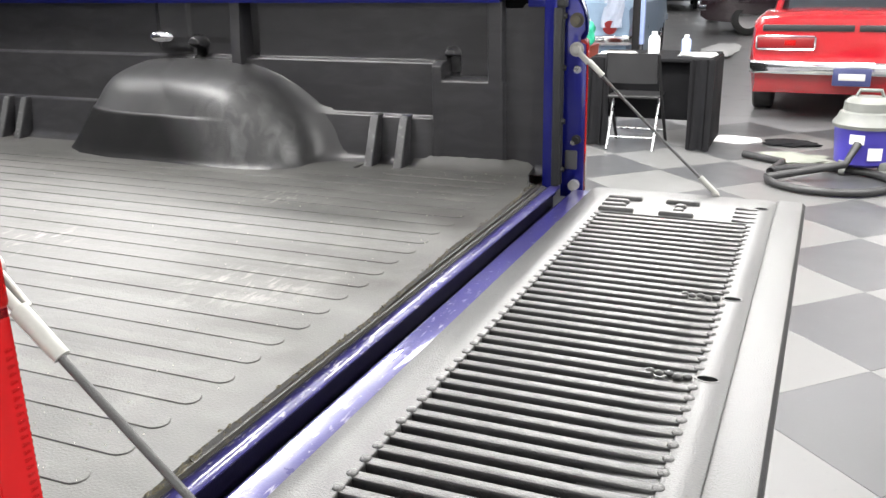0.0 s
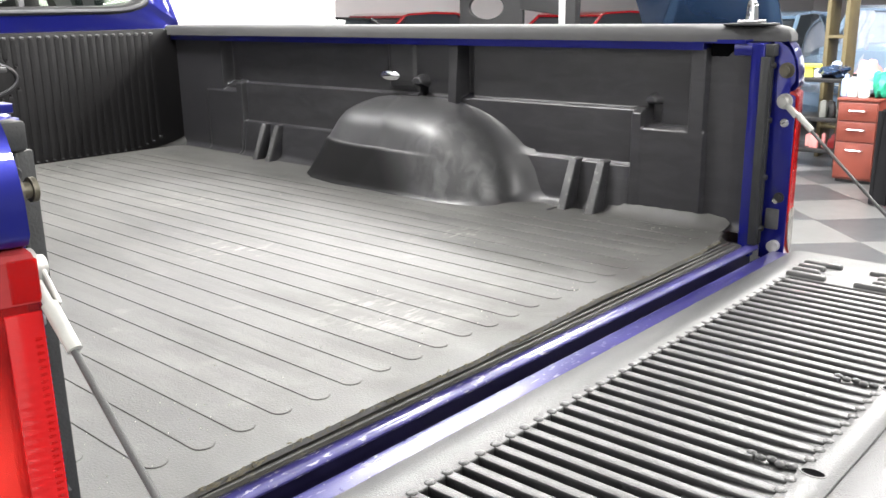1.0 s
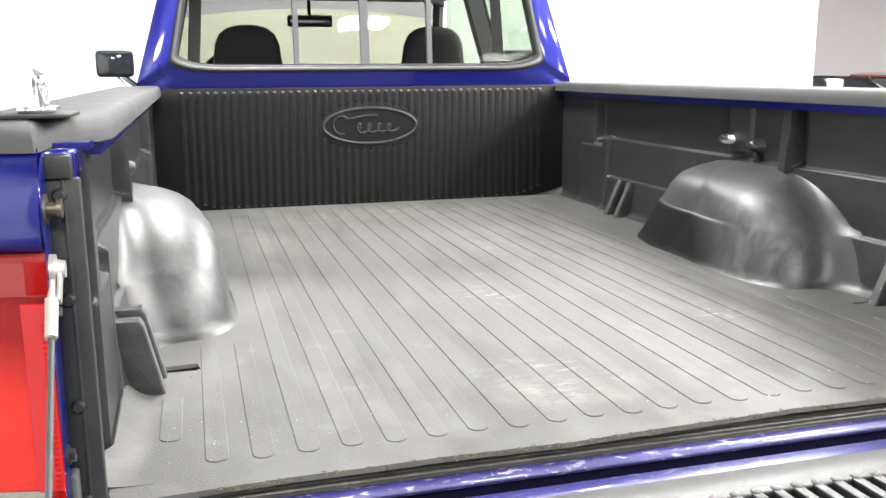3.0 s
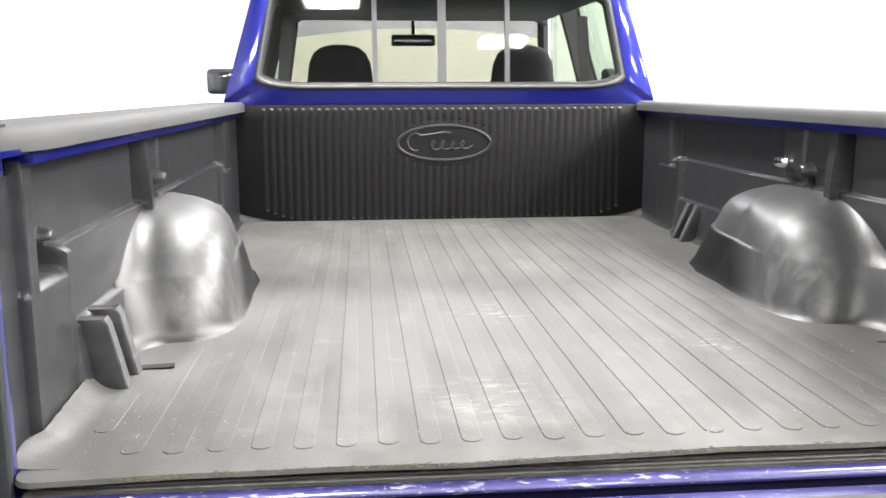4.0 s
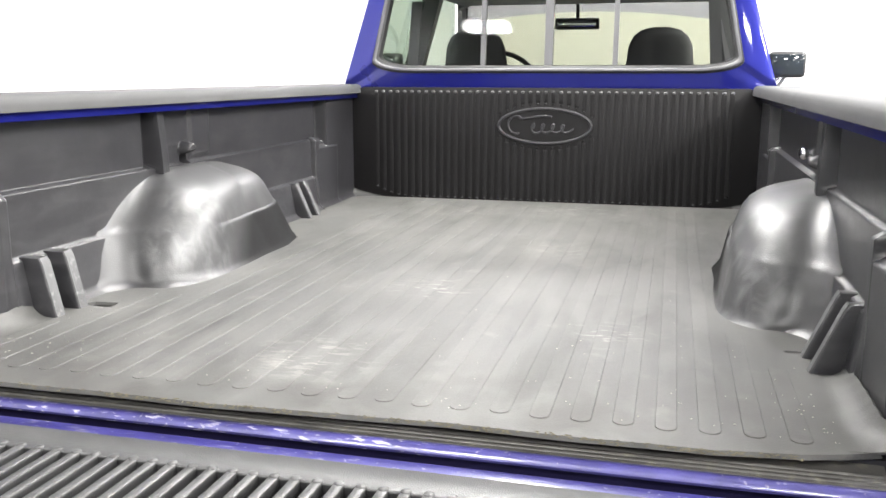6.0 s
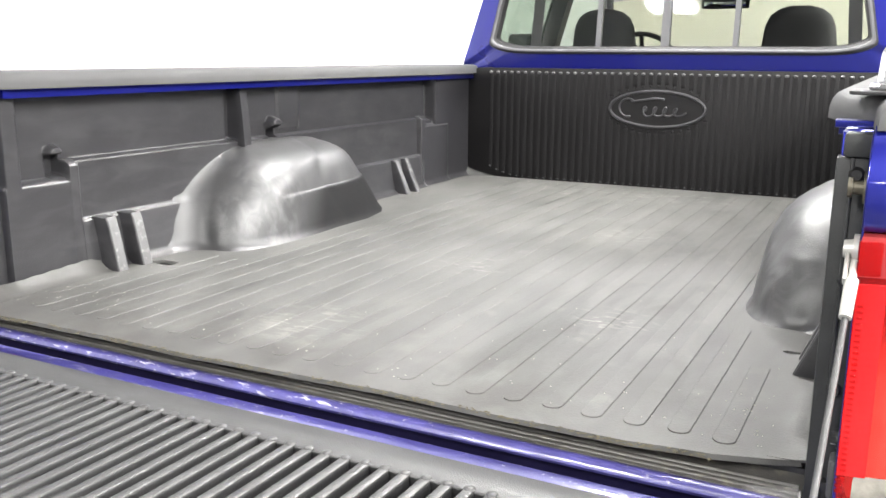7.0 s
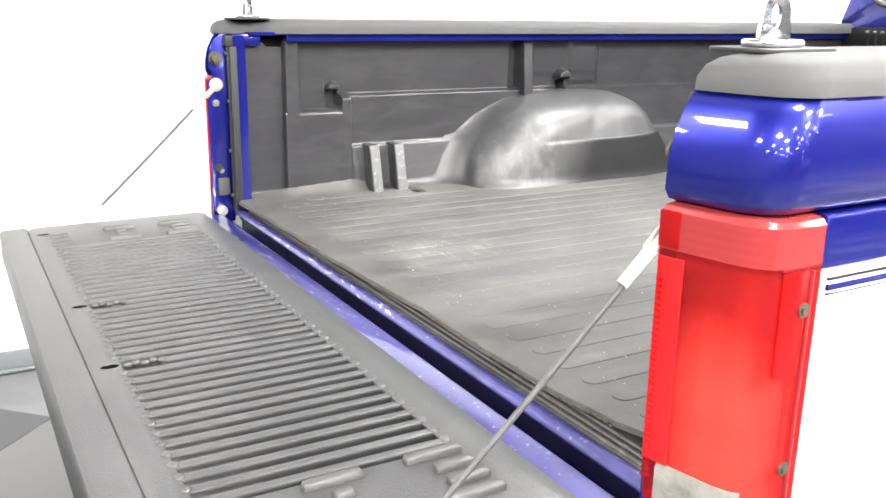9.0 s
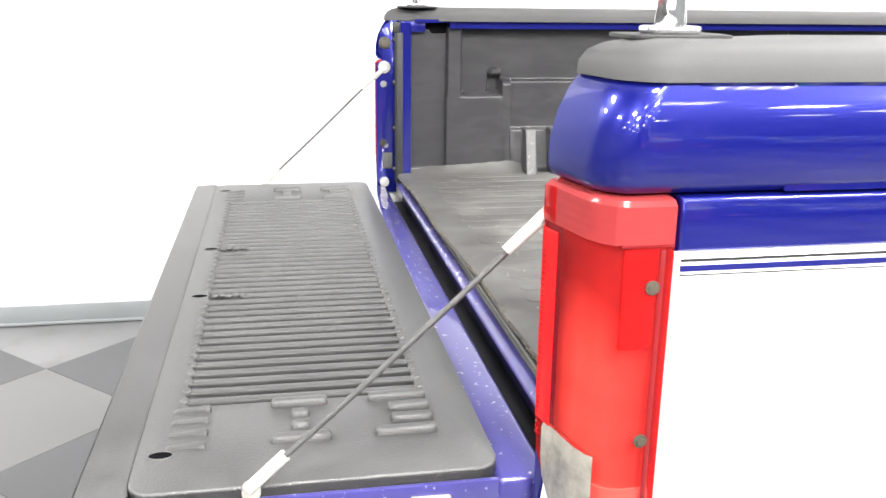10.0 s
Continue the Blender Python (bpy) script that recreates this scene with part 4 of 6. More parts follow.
def well_cover(bm):
    inner = [(1.010, 0.639), (1.06, 0.645), (1.12, 0.653), (1.146, 0.657), (1.18, 0.660), (1.21, 0.667), (1.232, 0.680), (1.248, 0.700), (1.260, 0.728), (1.270, 0.765), (1.279, 0.81), (1.286, 0.85)]
    rear = [(1.010, 0.745), (1.06, 0.752), (1.10, 0.766), (1.15, 0.800), (1.19, 0.842), (1.22, 0.880), (1.245, 0.920), (1.265, 0.965), (1.28, 1.02), (1.287, 1.07)]
    front = [(1.010, 1.640), (1.115, 1.560), (1.150, 1.535), (1.20, 1.500), (1.235, 1.465), (1.26, 1.42), (1.276, 1.37), (1.287, 1.30)]
    heights = [1.010, 1.016, 1.024, 1.034, 1.05, 1.07, 1.09, 1.11, 1.128, 1.138, 1.1435, 1.1465, 1.150, 1.156, 1.168, 1.185, 1.20, 1.212, 1.222, 1.232, 1.241, 1.249, 1.256, 1.262, 1.267, 1.271, 1.275, 1.278, 1.281, 1.2835, 1.286]
    rings = []
    for z in heights:
        xi, yr, yf = along(z, inner), along(z, rear), along(z, front)
        flare = 0.011 * max(0.0, 1 - (z - 1.016) / 0.020) ** 2
        xi, yr = xi - flare, yr - flare
        # above the crease the forward half steps back and leans in
        step = 0.008 * ease((z - 1.1445) / 0.006) + 0.15 * max(0.0, z - 1.15)
        wall = along(z, [(h, 0.9035 - wall_depth(0.66, h)) for h in (1.012, 1.03, 1.06, 1.11, 1.145, 1.165, 1.20, 1.25, 1.292)])
        root = wall - along(z, ((1.010, 0.085), (1.06, 0.075), (1.20, 0.066), (1.26, 0.05), (1.29, 0.03)))
        run = along(z, ((1.010, 0.115), (1.03, 0.10), (1.08, 0.095), (1.16, 0.090), (1.22, 0.075), (1.29, 0.04)))
        ring = []
        # hollow fillet out of the wall, towards the tail
        for k in range(14):
            a = math.pi / 2 * k / 14
            ring.append((wall - (wall - root) * (1 - math.cos(a)), yr - run * (1 - math.sin(a))))
        # rounded rear corner
        rx, ry = root - xi, 0.20
        for k in range(25):
            a = math.pi / 2 * k / 24
            ring.append((root - rx * math.sin(a) ** 0.92, yr + ry * (1 - math.cos(a) ** 0.86)))
        y1 = yr + ry
        # long side, then the broad forward corner
        ry2 = min(0.36, (yf - y1) * 0.75)
        y2 = yf - ry2
        taper = 0.014
        for k in range(1, 16):
            ring.append((xi + taper * (k / 16) ** 2, y1 + (y2 - y1) * k / 16))
        wall = 0.89
        rx = wall - xi - taper
        for k in range(29):
            a = math.pi / 2 * k / 28
            ring.append((wall - rx * math.cos(a) ** 0.62, y2 + ry2 * math.sin(a) ** 0.92))
        rings.append([(x + step * ease((y - 0.90) / 0.22) * ease((0.88 - x) / 0.06), y, z) for x, y in ring])
    # gently domed top
    last = rings[-1]
    cy = sum(v[1] for v in last) / len(last)
    for k, z in ((0.8, 1.2875), (0.5, 1.2885), (0.2, 1.289)):
        rings.append([(0.89 - (0.89 - x) * k, cy + (y - cy) * k, z) for x, y, _ in last])
    loft(bm, rings, closed=False)
    bmesh.ops.recalc_face_normals(bm, faces=bm.faces)
    return bm


def liner_side(s):
    ys = [0.088 + (FRONT - 0.088) * k / 300 for k in range(301)]
    for a, b in ((0.17, 0.26), (0.29, 0.41), (0.94, 1.06), (1.11, 1.22), (2.08, 2.24)):
        ys += [a + (b - a) * k / 50 for k in range(51)]
    ys = sorted(set(ys))
    n = 160
    bm = bmesh.new()
    rows = []
    for i, y in enumerate([ys[0]] + ys):
        h = liner_top(y)
        foot = 1.012
        rows.append([(0.900 - (wall_depth(y, foot + (h - foot) * k / n) if i else 0.004), y, foot + (h - foot) * k / n) for k in range(n + 1)] + [(0.896, y, h)])
    loft(bm, rows, closed=False)
    bmesh.ops.recalc_face_normals(bm, faces=bm.faces)
    wall = part("side_wall", sided(bm, s), LINER, liner, "moulded side wall", angle=50, weld=False)
    # stake channels
    for y0, y1 in ((0.465, 0.582) if s > 0 else (0.437, 0.551), (1.86, 1.965)):
        near = y0 < 1
        tall = 1.152 if near else 1.148
        top, wide = (0.806, 0.034) if near and s < 0 else (0.828, 0.028)
        face = [(0.774, 1.008), (0.779, 1.022), (top, tall - 0.012), (top + 0.007, tall)]
        bm = bmesh.new()
        for a in (y0, y1 - wide):
            prism(bm, [(0.878, 1.008)] + face + [(0.878, tall)], "y", a, a + wide, 0.005, 2)
        channel = part("stake_channel", sided(bm, s), LINER, liner, "slanted channel for a board")
        # rubbed pale along the leaning faces
        for a in (y0, y1 - wide):
            bm = bmesh.new()
            prism(bm, [(x - 0.0012, z) for x, z in face] + [(x + 0.003, z) for x, z in face[::-1]], "y", a + 0.003, a + wide - 0.003, 0.0008, 1)
            part("worn_edge", sided(bm, s), CHANNEL, channel, "rubbed pale edge")
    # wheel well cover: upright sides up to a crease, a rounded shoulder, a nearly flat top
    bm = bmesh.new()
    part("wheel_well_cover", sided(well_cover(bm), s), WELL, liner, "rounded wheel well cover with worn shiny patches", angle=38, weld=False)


liner_side(1)
liner_side(-1)
bm = bmesh.new()
box(bm, (-0.89, 0.128, 0.979), (0.89, FRONT, 1.008), 0.003)
floor_pan = part("floor_pan", bm, LINER, liner, "black plastic floor under the mat")
bm = bmesh.new()
prism(bm, [(0.075, 0.979), (0.075, 0.986), (0.080, 0.9885), (0.105, 0.990), (0.118, 0.994), (0.129, 1.000), (0.129, 0.979)], "x", -0.835, 0.835)
floor_lip = part("floor_lip", bm, DUSTY, liner, "dusty black plastic lip with fine ribs")
for k in range(3):
    bm = bmesh.new()
    y, z = 0.079 + 0.0125 * k, 0.987 + 0.0012 * k
    prism(bm, [(y, z), (y + 0.0015, z + 0.003), (y + 0.005, z + 0.0045), (y + 0.0085, z + 0.003), (y + 0.010, z)], "x", -0.83, 0.83)
    part("edge_rib", bm, DUSTY, floor_lip, angle=60)

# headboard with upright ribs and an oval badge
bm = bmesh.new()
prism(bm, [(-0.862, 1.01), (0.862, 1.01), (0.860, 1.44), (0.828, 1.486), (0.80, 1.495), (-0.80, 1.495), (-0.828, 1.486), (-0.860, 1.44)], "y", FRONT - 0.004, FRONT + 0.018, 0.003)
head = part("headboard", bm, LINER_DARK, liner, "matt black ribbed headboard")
for s in (-1, 1):
    bm = bmesh.new()
    rings = []
    for k in range(9):
        a = radians(90 * k / 8)
        rings.append([(s * (0.856 - 0.20 * (1 - math.sin(a)) * (1 - j / 6) ** 1.8), FRONT - 0.004 - 0.085 * (1 - math.cos(a)) * (1 - j / 6) ** 1.8, 1.012 + 0.05 * j / 6) for j in range(7)])
    loft(bm, rings, closed=False)
    bmesh.ops.recalc_face_normals(bm, faces=bm.faces)
    part("corner_fillet", bm, FILLET, liner, "rounded corner between floor and headboard")
OVAL = (-0.003, 1.338, 0.193, 0.0715)


def upright(z0, z1):
    key = (round(z0, 3), round(z1, 3))
    if key not in UPRIGHTS:
        me = bar_mesh("rib", z1 - z0, 0.0195, 0.0034)
        me.transform(Matrix.Rotation(radians(90), 4, "X"))
        UPRIGHTS[key] = me
    return UPRIGHTS[key]


UPRIGHTS = {}
HEAD_RIBS, HEAD_STEP = 47, 0.0321
for k in range(HEAD_RIBS):
    x = (k - (HEAD_RIBS - 1) / 2) * HEAD_STEP
    off = (x - OVAL[0]) / (OVAL[2] + 0.022)
    foot = 1.022 + 0.035 * max(0.0, (abs(x) - 0.58) / 0.15) ** 2
    cuts = [(foot, 1.474)]
    if abs(off) < 1:
        gap = (OVAL[3] + 0.026) * math.sqrt(1 - off * off)
        cuts = [(foot, OVAL[1] - gap), (OVAL[1] + gap, 1.474)]
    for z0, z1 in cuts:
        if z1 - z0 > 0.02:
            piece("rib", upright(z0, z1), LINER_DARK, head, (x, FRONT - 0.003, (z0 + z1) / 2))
bm = bmesh.new()
bmesh.ops.create_icosphere(bm, subdivisions=2, radius=1.0, matrix=Matrix.Diagonal((0.0085, 0.008, 0.006, 1)))
stud = bpy.data.meshes.new("rib_end")
bm.to_mesh(stud)
bm.free()
stud.polygons.foreach_set("use_smooth", [True] * len(stud.polygons))
stud_dark, stud_low = stud.copy(), stud.copy()
stud_dark.transform(Matrix.Scale(0.7, 4))
for k in range(HEAD_RIBS):
    x = (k - (HEAD_RIBS - 1) / 2) * HEAD_STEP
    # top studs are pale plastic, so the rib ends' glints are painted in
    piece("rib_end", stud, CHANNEL, head, (x, FRONT - 0.006, 1.4765))
    piece("rib_end", stud_low, WELL, head, (x, FRONT - 0.006, 1.024 + 0.035 * max(0.0, (abs(x) - 0.58) / 0.15) ** 2))
    off = (x - OVAL[0]) / (OVAL[2] + 0.022)
    if abs(off) < 0.97:
        gap = (OVAL[3] + 0.020) * math.sqrt(1 - off * off)
        piece("rib_end", stud_dark, LINER_DARK, head, (x, FRONT - 0.005, OVAL[1] - gap))
        piece("rib_end", stud_dark, LINER_DARK, head, (x, FRONT - 0.005, OVAL[1] + gap))
bm = bmesh.new()
ring = [(OVAL[0] + OVAL[2] * math.cos(a), FRONT - 0.008, OVAL[1] + OVAL[3] * math.sin(a)) for a in [2 * math.pi * k / 64 for k in range(64)]]
tube(bm, ring, 0.0065, 8, closed=True)
badge = part("oval_badge", bm, LINER, head, "raised oval outline with plain raised strokes")
bm = bmesh.new()
ring = [(OVAL[0] + (OVAL[2] - 0.004) * math.cos(a), OVAL[1] + (OVAL[3] - 0.004) * math.sin(a)) for a in [2 * math.pi * k / 64 for k in range(64)]]
prism(bm, ring, "y", FRONT - 0.0065, FRONT - 0.002)
part("badge_plate", bm, LINER_DARK, badge)
# plain flourish of looped strokes
bm = bmesh.new()
loops = []
for k in range(97):
    u, q = k / 96, 2 * math.pi * 4 * k / 96
    loops.append((OVAL[0] - 0.060 + 0.165 * u + 0.014 * math.cos(q) + 0.30 * 0.016 * math.sin(q), FRONT - 0.009, OVAL[1] - 0.010 + 0.020 * math.sin(q) * (1 - 0.25 * u)))
tube(bm, loops, 0.0042, 7)
hook = [(OVAL[0] - 0.118 + 0.035 * math.cos(a), FRONT - 0.009, OVAL[1] + 0.004 + 0.036 * math.sin(a)) for a in [radians(40 + 250 * k / 20) for k in range(21)]]
tube(bm, hook, 0.0045, 7)
tube(bm, [(OVAL[0] - 0.105 + 0.135 * k / 12, FRONT - 0.009, OVAL[1] + 0.030 + 0.010 * math.sin(2.6 * k / 12) - 0.004 * math.sin(5.2 * k / 12)) for k in range(13)], 0.0048, 7)
part("badge_stroke", bm, LINER, badge)

# chrome tie-down knob on one side wall
bm = bmesh.new()
rings = []
for x, r in ((0.880, 0.018), (0.858, 0.018), (0.852, 0.029), (0.846, 0.031), (0.840, 0.026), (0.837, 0.014), (0.836, 0.004)):
    rings.append([(x, 1.283 + 1.4 * r * math.cos(q), 1.350 + 0.55 * r * math.sin(q)) for q in [2 * math.pi * k / 24 for k in range(24)]])
loft(bm, rings)
bmesh.ops.recalc_face_normals(bm, faces=bm.faces)
tagged(part("tie_down_knob", bm, CHROME), "round chrome tie-down knob on the liner wall", "knob")


# ---- rubber mat with raised strips ----
def mat_outline():
    pts = []
    def arc(cx, cy, r, a0, a1, n=6):
        pts.extend((cx + r * math.cos(radians(a0 + (a1 - a0) * k / n)), cy + r * math.sin(radians(a0 + (a1 - a0) * k / n))) for k in range(n + 1))
    for s in (1, -1):
        side = []
        keep, n0 = pts, len(pts)
        if s > 0:
            pts.extend([(x, 0.064 + 0.02 * x) for x in (0.0, 0.1, 0.2, 0.3, 0.4, 0.5)] + [(0.60, 0.077), (0.66, 0.081), (0.72, 0.089), (0.78, 0.101), (0.83, 0.117), (0.842, 0.15)])
        else:
            pts.extend([(x, 0.064 - 0.02 * x) for x in (0.1, 0.2, 0.3, 0.4, 0.5, 0.6, 0.7)])
            arc(0.812, 0.080, 0.030, -90, 0)
        # cut and torn a little at the foot of the board channel
        c = 0.582 if s > 0 else 0.551
        d = 0.014 if s > 0 else 0.042
        pts.extend([(0.842, 0.40), (0.842, c), (0.778, c), (0.770 - d, c - 0.004), (0.762 - d, c + 0.004), (0.768 - d, c + 0.9 * d), (0.785, c + 0.8 * d), (0.800, c + 0.3 * d), (0.812, c + 0.006), (0.842, c + 0.006), (0.842, 0.64), (0.822, 0.69)])
        pts.extend([(0.79, 0.735), (0.74, 0.775), (0.69, 0.83), (0.655, 0.93), (0.643, 1.10), (0.642, 1.36), (0.672, 1.50), (0.738, 1.592), (0.81, 1.64), (0.842, 1.67), (0.845, 2.34)])
        arc(0.75, 2.43, 0.095, 0, 90)
        side = [(s * x, y) for x, y in pts[n0:]]
        del pts[n0:]
        if s > 0:
            first = side
        else:
            return first + side[::-1]


bm = bmesh.new()
outline = mat_outline()
soft = []
for i, (x, y) in enumerate(outline):
    soft.append((x, y + 0.004 * math.sin(9 * x) + (0.002 * math.sin(41 * x) if y < 0.3 else 0)))
low, high = [bm.verts.new((x, y, 1.0125)) for x, y in soft], [bm.verts.new((x * 0.998, y + 0.002 * (1 if y < 1 else -1), MAT_TOP)) for x, y in soft]
n = len(soft)
bm.faces.new(low[::-1])
bm.faces.new(high)
for i in range(n):
    bm.faces.new((low[i], low[(i + 1) % n], high[(i + 1) % n], high[i]))
bmesh.ops.recalc_face_normals(bm, faces=bm.faces)
mat_part = part("bed_mat", bm, MAT_RUBBER, None)
tagged(mat_part, "worn grey rubber bed mat with long raised strips", "mat")
# the mat's edge bends up the foot of the liner wall
for s, tops in ((1, ((0.119, 1.032), (0.135, 1.043), (0.17, 1.048), (0.21, 1.049), (0.34, 1.048), (0.44, 1.045), (0.452, 1.042))), (-1, ((0.09, 1.026), (0.14, 1.034), (0.20, 1.041), (0.28, 1.045), (0.42, 1.053), (0.434, 1.048)))):
    bm = bmesh.new()
    rings = []
    y0, y1 = tops[0][0], tops[-1][0]
    for k in range(25):
        y = y0 + (y1 - y0) * k / 24
        h = along(y, tops) + 0.0012 * math.sin(k * 1.9) - MAT_TOP
        far = 0.840 + 0.018 * ease((0.19 - y) / 0.02)
        upper = [(0.785 + (far - 0.785) * u, y, MAT_TOP + 0.0004 + h * u ** 2.6) for u in [j / 10 for j in range(11)]]
        rings.append(upper + [(x + 0.004, y, z - 0.003) for x, y, z in upper[::-1]])
    loft(bm, rings)
    bmesh.ops.recalc_face_normals(bm, faces=bm.faces)
    part("curled_edge", sided(bm, s), MAT_RUBBER, mat_part, angle=50)
strips = {}
for k in range(-12, 12):
    x = 0.012 + 0.0648 * k
    y0 = 0.131 + 0.003 * math.sin(k * 2.1)
    if abs(k) == 12:
        y0 = 0.225
    y1 = 2.46 if abs(x) < 0.62 else 0.70 if abs(x) < 0.72 else 0.49 if abs(k) < 12 else 0.42
    key = round(y1 - y0, 3)
    if key not in strips:
        bm = bmesh.new()
        length, w = y1 - y0, 0.033
        out = []
        for c, a0 in ((-length / 2 + w / 2, 180), (length / 2 - w / 2, 0)):
            out += [(w / 2 * math.cos(radians(a0 + 180 * j / 8)), c + w / 2 * math.sin(radians(a0 + 180 * j / 8))) for j in range(9)]
        prism(bm, out, "z", -0.002, 0.0017, 0.0009, 1)
        me = bpy.data.meshes.new("strip")
        bm.to_mesh(me)
        bm.free()
        strips[key] = me
    piece("strip", strips[key], STRIP_RUBBER, mat_part, (x, (y0 + y1) / 2, MAT_TOP - 0.0002))


# ---- tie-down loops on the rail ends ----
def rail_loop(s):
    t = thing("rail_tie_down", (s * 0.885, 0.113, 1.507), "shiny metal tie-down loop on a black pad on the rail", "tie-down", "rail tie-downs")
    bm = bmesh.new()
    prism(bm, round_rect(0.885, 0.113, 0.082, 0.112, 0.014), "z", 1.5055, 1.510, 0.001)
    part("pad", sided(bm, s), RUBBER, t, "black rubber pad")
    bm = bmesh.new()
    prism(bm, round_rect(0.885, 0.113, 0.044, 0.060, 0.012), "z", 1.510, 1.518, 0.003)
    part("base", sided(bm, s), CLEAR, t)
    # upright eye with a slim slot
    bm = bmesh.new()
    n, slot, shape = 32, [], []
    for k in range(n):
        a = 2 * math.pi * k / n
        c, q = math.cos(a), math.sin(a)
        slot.append((0.113 + 0.0048 * c, 1.541 + 0.0125 * math.copysign(abs(q) ** 0.8, q)))
        shape.append((0.113 + 0.0130 * c, 1.5445 + 0.0170 * q) if q > 0 else (0.113 + math.copysign(min(abs(c) * 2.2, 1), c) * (0.0130 - 0.003 * q), 1.5445 + q * 0.030))
    grow = [(0.113 + (y - 0.113) * 1.06, z + 0.001) for y, z in shape]
    loft(bm, [[(x, y, z) for y, z in pts] for x, pts in ((0.880, slot), (0.878, shape), (0.880, grow), (0.889, grow), (0.891, shape), (0.889, slot), (0.880, slot))], cap=False)
    bmesh.ops.rotate(bm, verts=bm.verts, cent=(0.8845, 0.113, 1.53), matrix=Matrix.Rotation(radians(-32), 3, "Z"))
    bmesh.ops.recalc_face_normals(bm, faces=bm.faces)
    part("eye", sided(bm, s), CLEAR, t)


rail_loop(1)
rail_loop(-1)

# ---- crumbs and fibres on the mat ----
rng = random.Random(5)
verts, faces = [], []
for k in range(460):
    if k % 5 in (1, 3):
        continue
    if k < 130:
        x, y = rng.uniform(-0.78, 0.78), 0.11 + abs(rng.gauss(0, 0.22))
    elif k < 240:
        x, y = rng.choice((-1, 1)) * (0.78 - abs(rng.gauss(0, 0.16))), 0.13 + abs(rng.gauss(0, 0.20))
    else:
        x, y = rng.uniform(-0.6, 0.6), rng.uniform(0.3, 2.3) if k < 340 else 2.42 - abs(rng.gauss(0, 0.10))
    if y > 2.44 or abs(x) > 0.80 or (abs(x) > 0.62 and y > 0.7):
        continue
    a, r, w = rng.uniform(0, 6.3), rng.uniform(0.0008, 0.0024), rng.uniform(0.0003, 0.0006)
    d, e = Vector((math.cos(a), math.sin(a), 0)), Vector((-math.sin(a), math.cos(a), 0))
    base, i = Vector((x, y, MAT_TOP + 0.0026)), len(verts)
    verts += [base - d * r, base + e * w, base + d * r, base - e * w, base + Vector((0, 0, 0.0016))]
    faces += [(i, i + 1, i + 4), (i + 1, i + 2, i + 4), (i + 2, i + 3, i + 4), (i + 3, i, i + 4), (i + 3, i + 2, i + 1, i)]
me = bpy.data.meshes.new("crumbs")
me.from_pydata([tuple(v) for v in verts], [], faces)
me.materials.append(CRUMB)
tagged(new("crumbs", me), "pale crumbs and chips scattered over the rubber mat", "debris", kind="stuff")

# frayed edge of the mat above the sill
verts, faces = [], []
for k in range(620):
    x = rng.uniform(-0.72, 0.72)
    y = 0.0655 + 0.02 * x + 0.012 * max(0.0, x - 0.6) + 0.004 * math.sin(9 * x) + 0.002 * math.sin(41 * x) + rng.uniform(-0.003, 0.003)
    a, r, w = rng.gauss(0, 0.5), rng.uniform(0.002, 0.007), rng.uniform(0.0006, 0.0014)
    d, e = Vector((math.cos(a), math.sin(a), 0)), Vector((-math.sin(a), math.cos(a), 0))
    base, i = Vector((x, y, MAT_TOP + rng.uniform(-0.006, 0.0005))), len(verts)
    verts += [base - d * r, base + e * w, base + d * r, base - e * w, base + Vector((0, 0, 0.0018))]
    faces += [(i, i + 1, i + 4), (i + 1, i + 2, i + 4), (i + 2, i + 3, i + 4), (i + 3, i, i + 4), (i + 3, i + 2, i + 1, i)]
me = bpy.data.meshes.new("frayed_edge")
me.from_pydata([tuple(v) for v in verts], [], faces)
me.materials.append(FIBRE)
tagged(new("frayed_edge", me), "frayed ochre fibres along the rear edge of the mat", "debris", kind="stuff")

# ---- cab ----
CAB = 2.58
window_loop = [(u, v) for u, v in round_rect(0, 0, 2.0, 2.0, 0.24, 6)]


def window_point(u, v, grow=0.0):
    z = 1.765 + (0.20 + grow) * v
    half = 0.775 - 0.205 * (z - 1.565) + grow
    return (u * half, CAB + 0.02 + 0.10 * (z - 1.5), z)


def cab_half(z):
    return 0.905 - 0.29 * (z - 1.5) if z > 1.5 else 0.905 + 0.085 * min((1.5 - z) / 0.12, 1)


bm = bmesh.new()
outer = []
for u, v in window_loop:
    k = 1 / max(abs(u), abs(v))
    z = 1.74 + 0.27 * v * k
    outer.append((u * k * cab_half(z), CAB + 0.10 * (z - 1.5) + (0.018 if z < 1.5 else 0.0), z))
rim = [window_point(u, v, 0.006) for u, v in window_loop]
soft_edge = [(x * 0.985, y - 0.004, z) for x, y, z in outer]
loft(bm, [[(x * 1.0, y + 0.12, z) for x, y, z in outer], outer, soft_edge, [(x, y - 0.02, z) for x, y, z in rim], [(x, y + 0.03, z) for x, y, z in rim]], cap=False)
bmesh.ops.recalc_face_normals(bm, faces=bm.faces)
part("cab_rear_panel", bm, BLUE, truck, angle=50)
bm = bmesh.new()
prism(bm, [(-0.99, 0.60), (0.99, 0.60), (0.99, 1.38), (0.905, 1.5), (0.8, 1.512), (-0.8, 1.512), (-0.905, 1.5), (-0.99, 1.38)], "y", CAB + 0.016, CAB + 0.05, 0.008)
part("cab_rear_wall", bm, BLUE, truck)

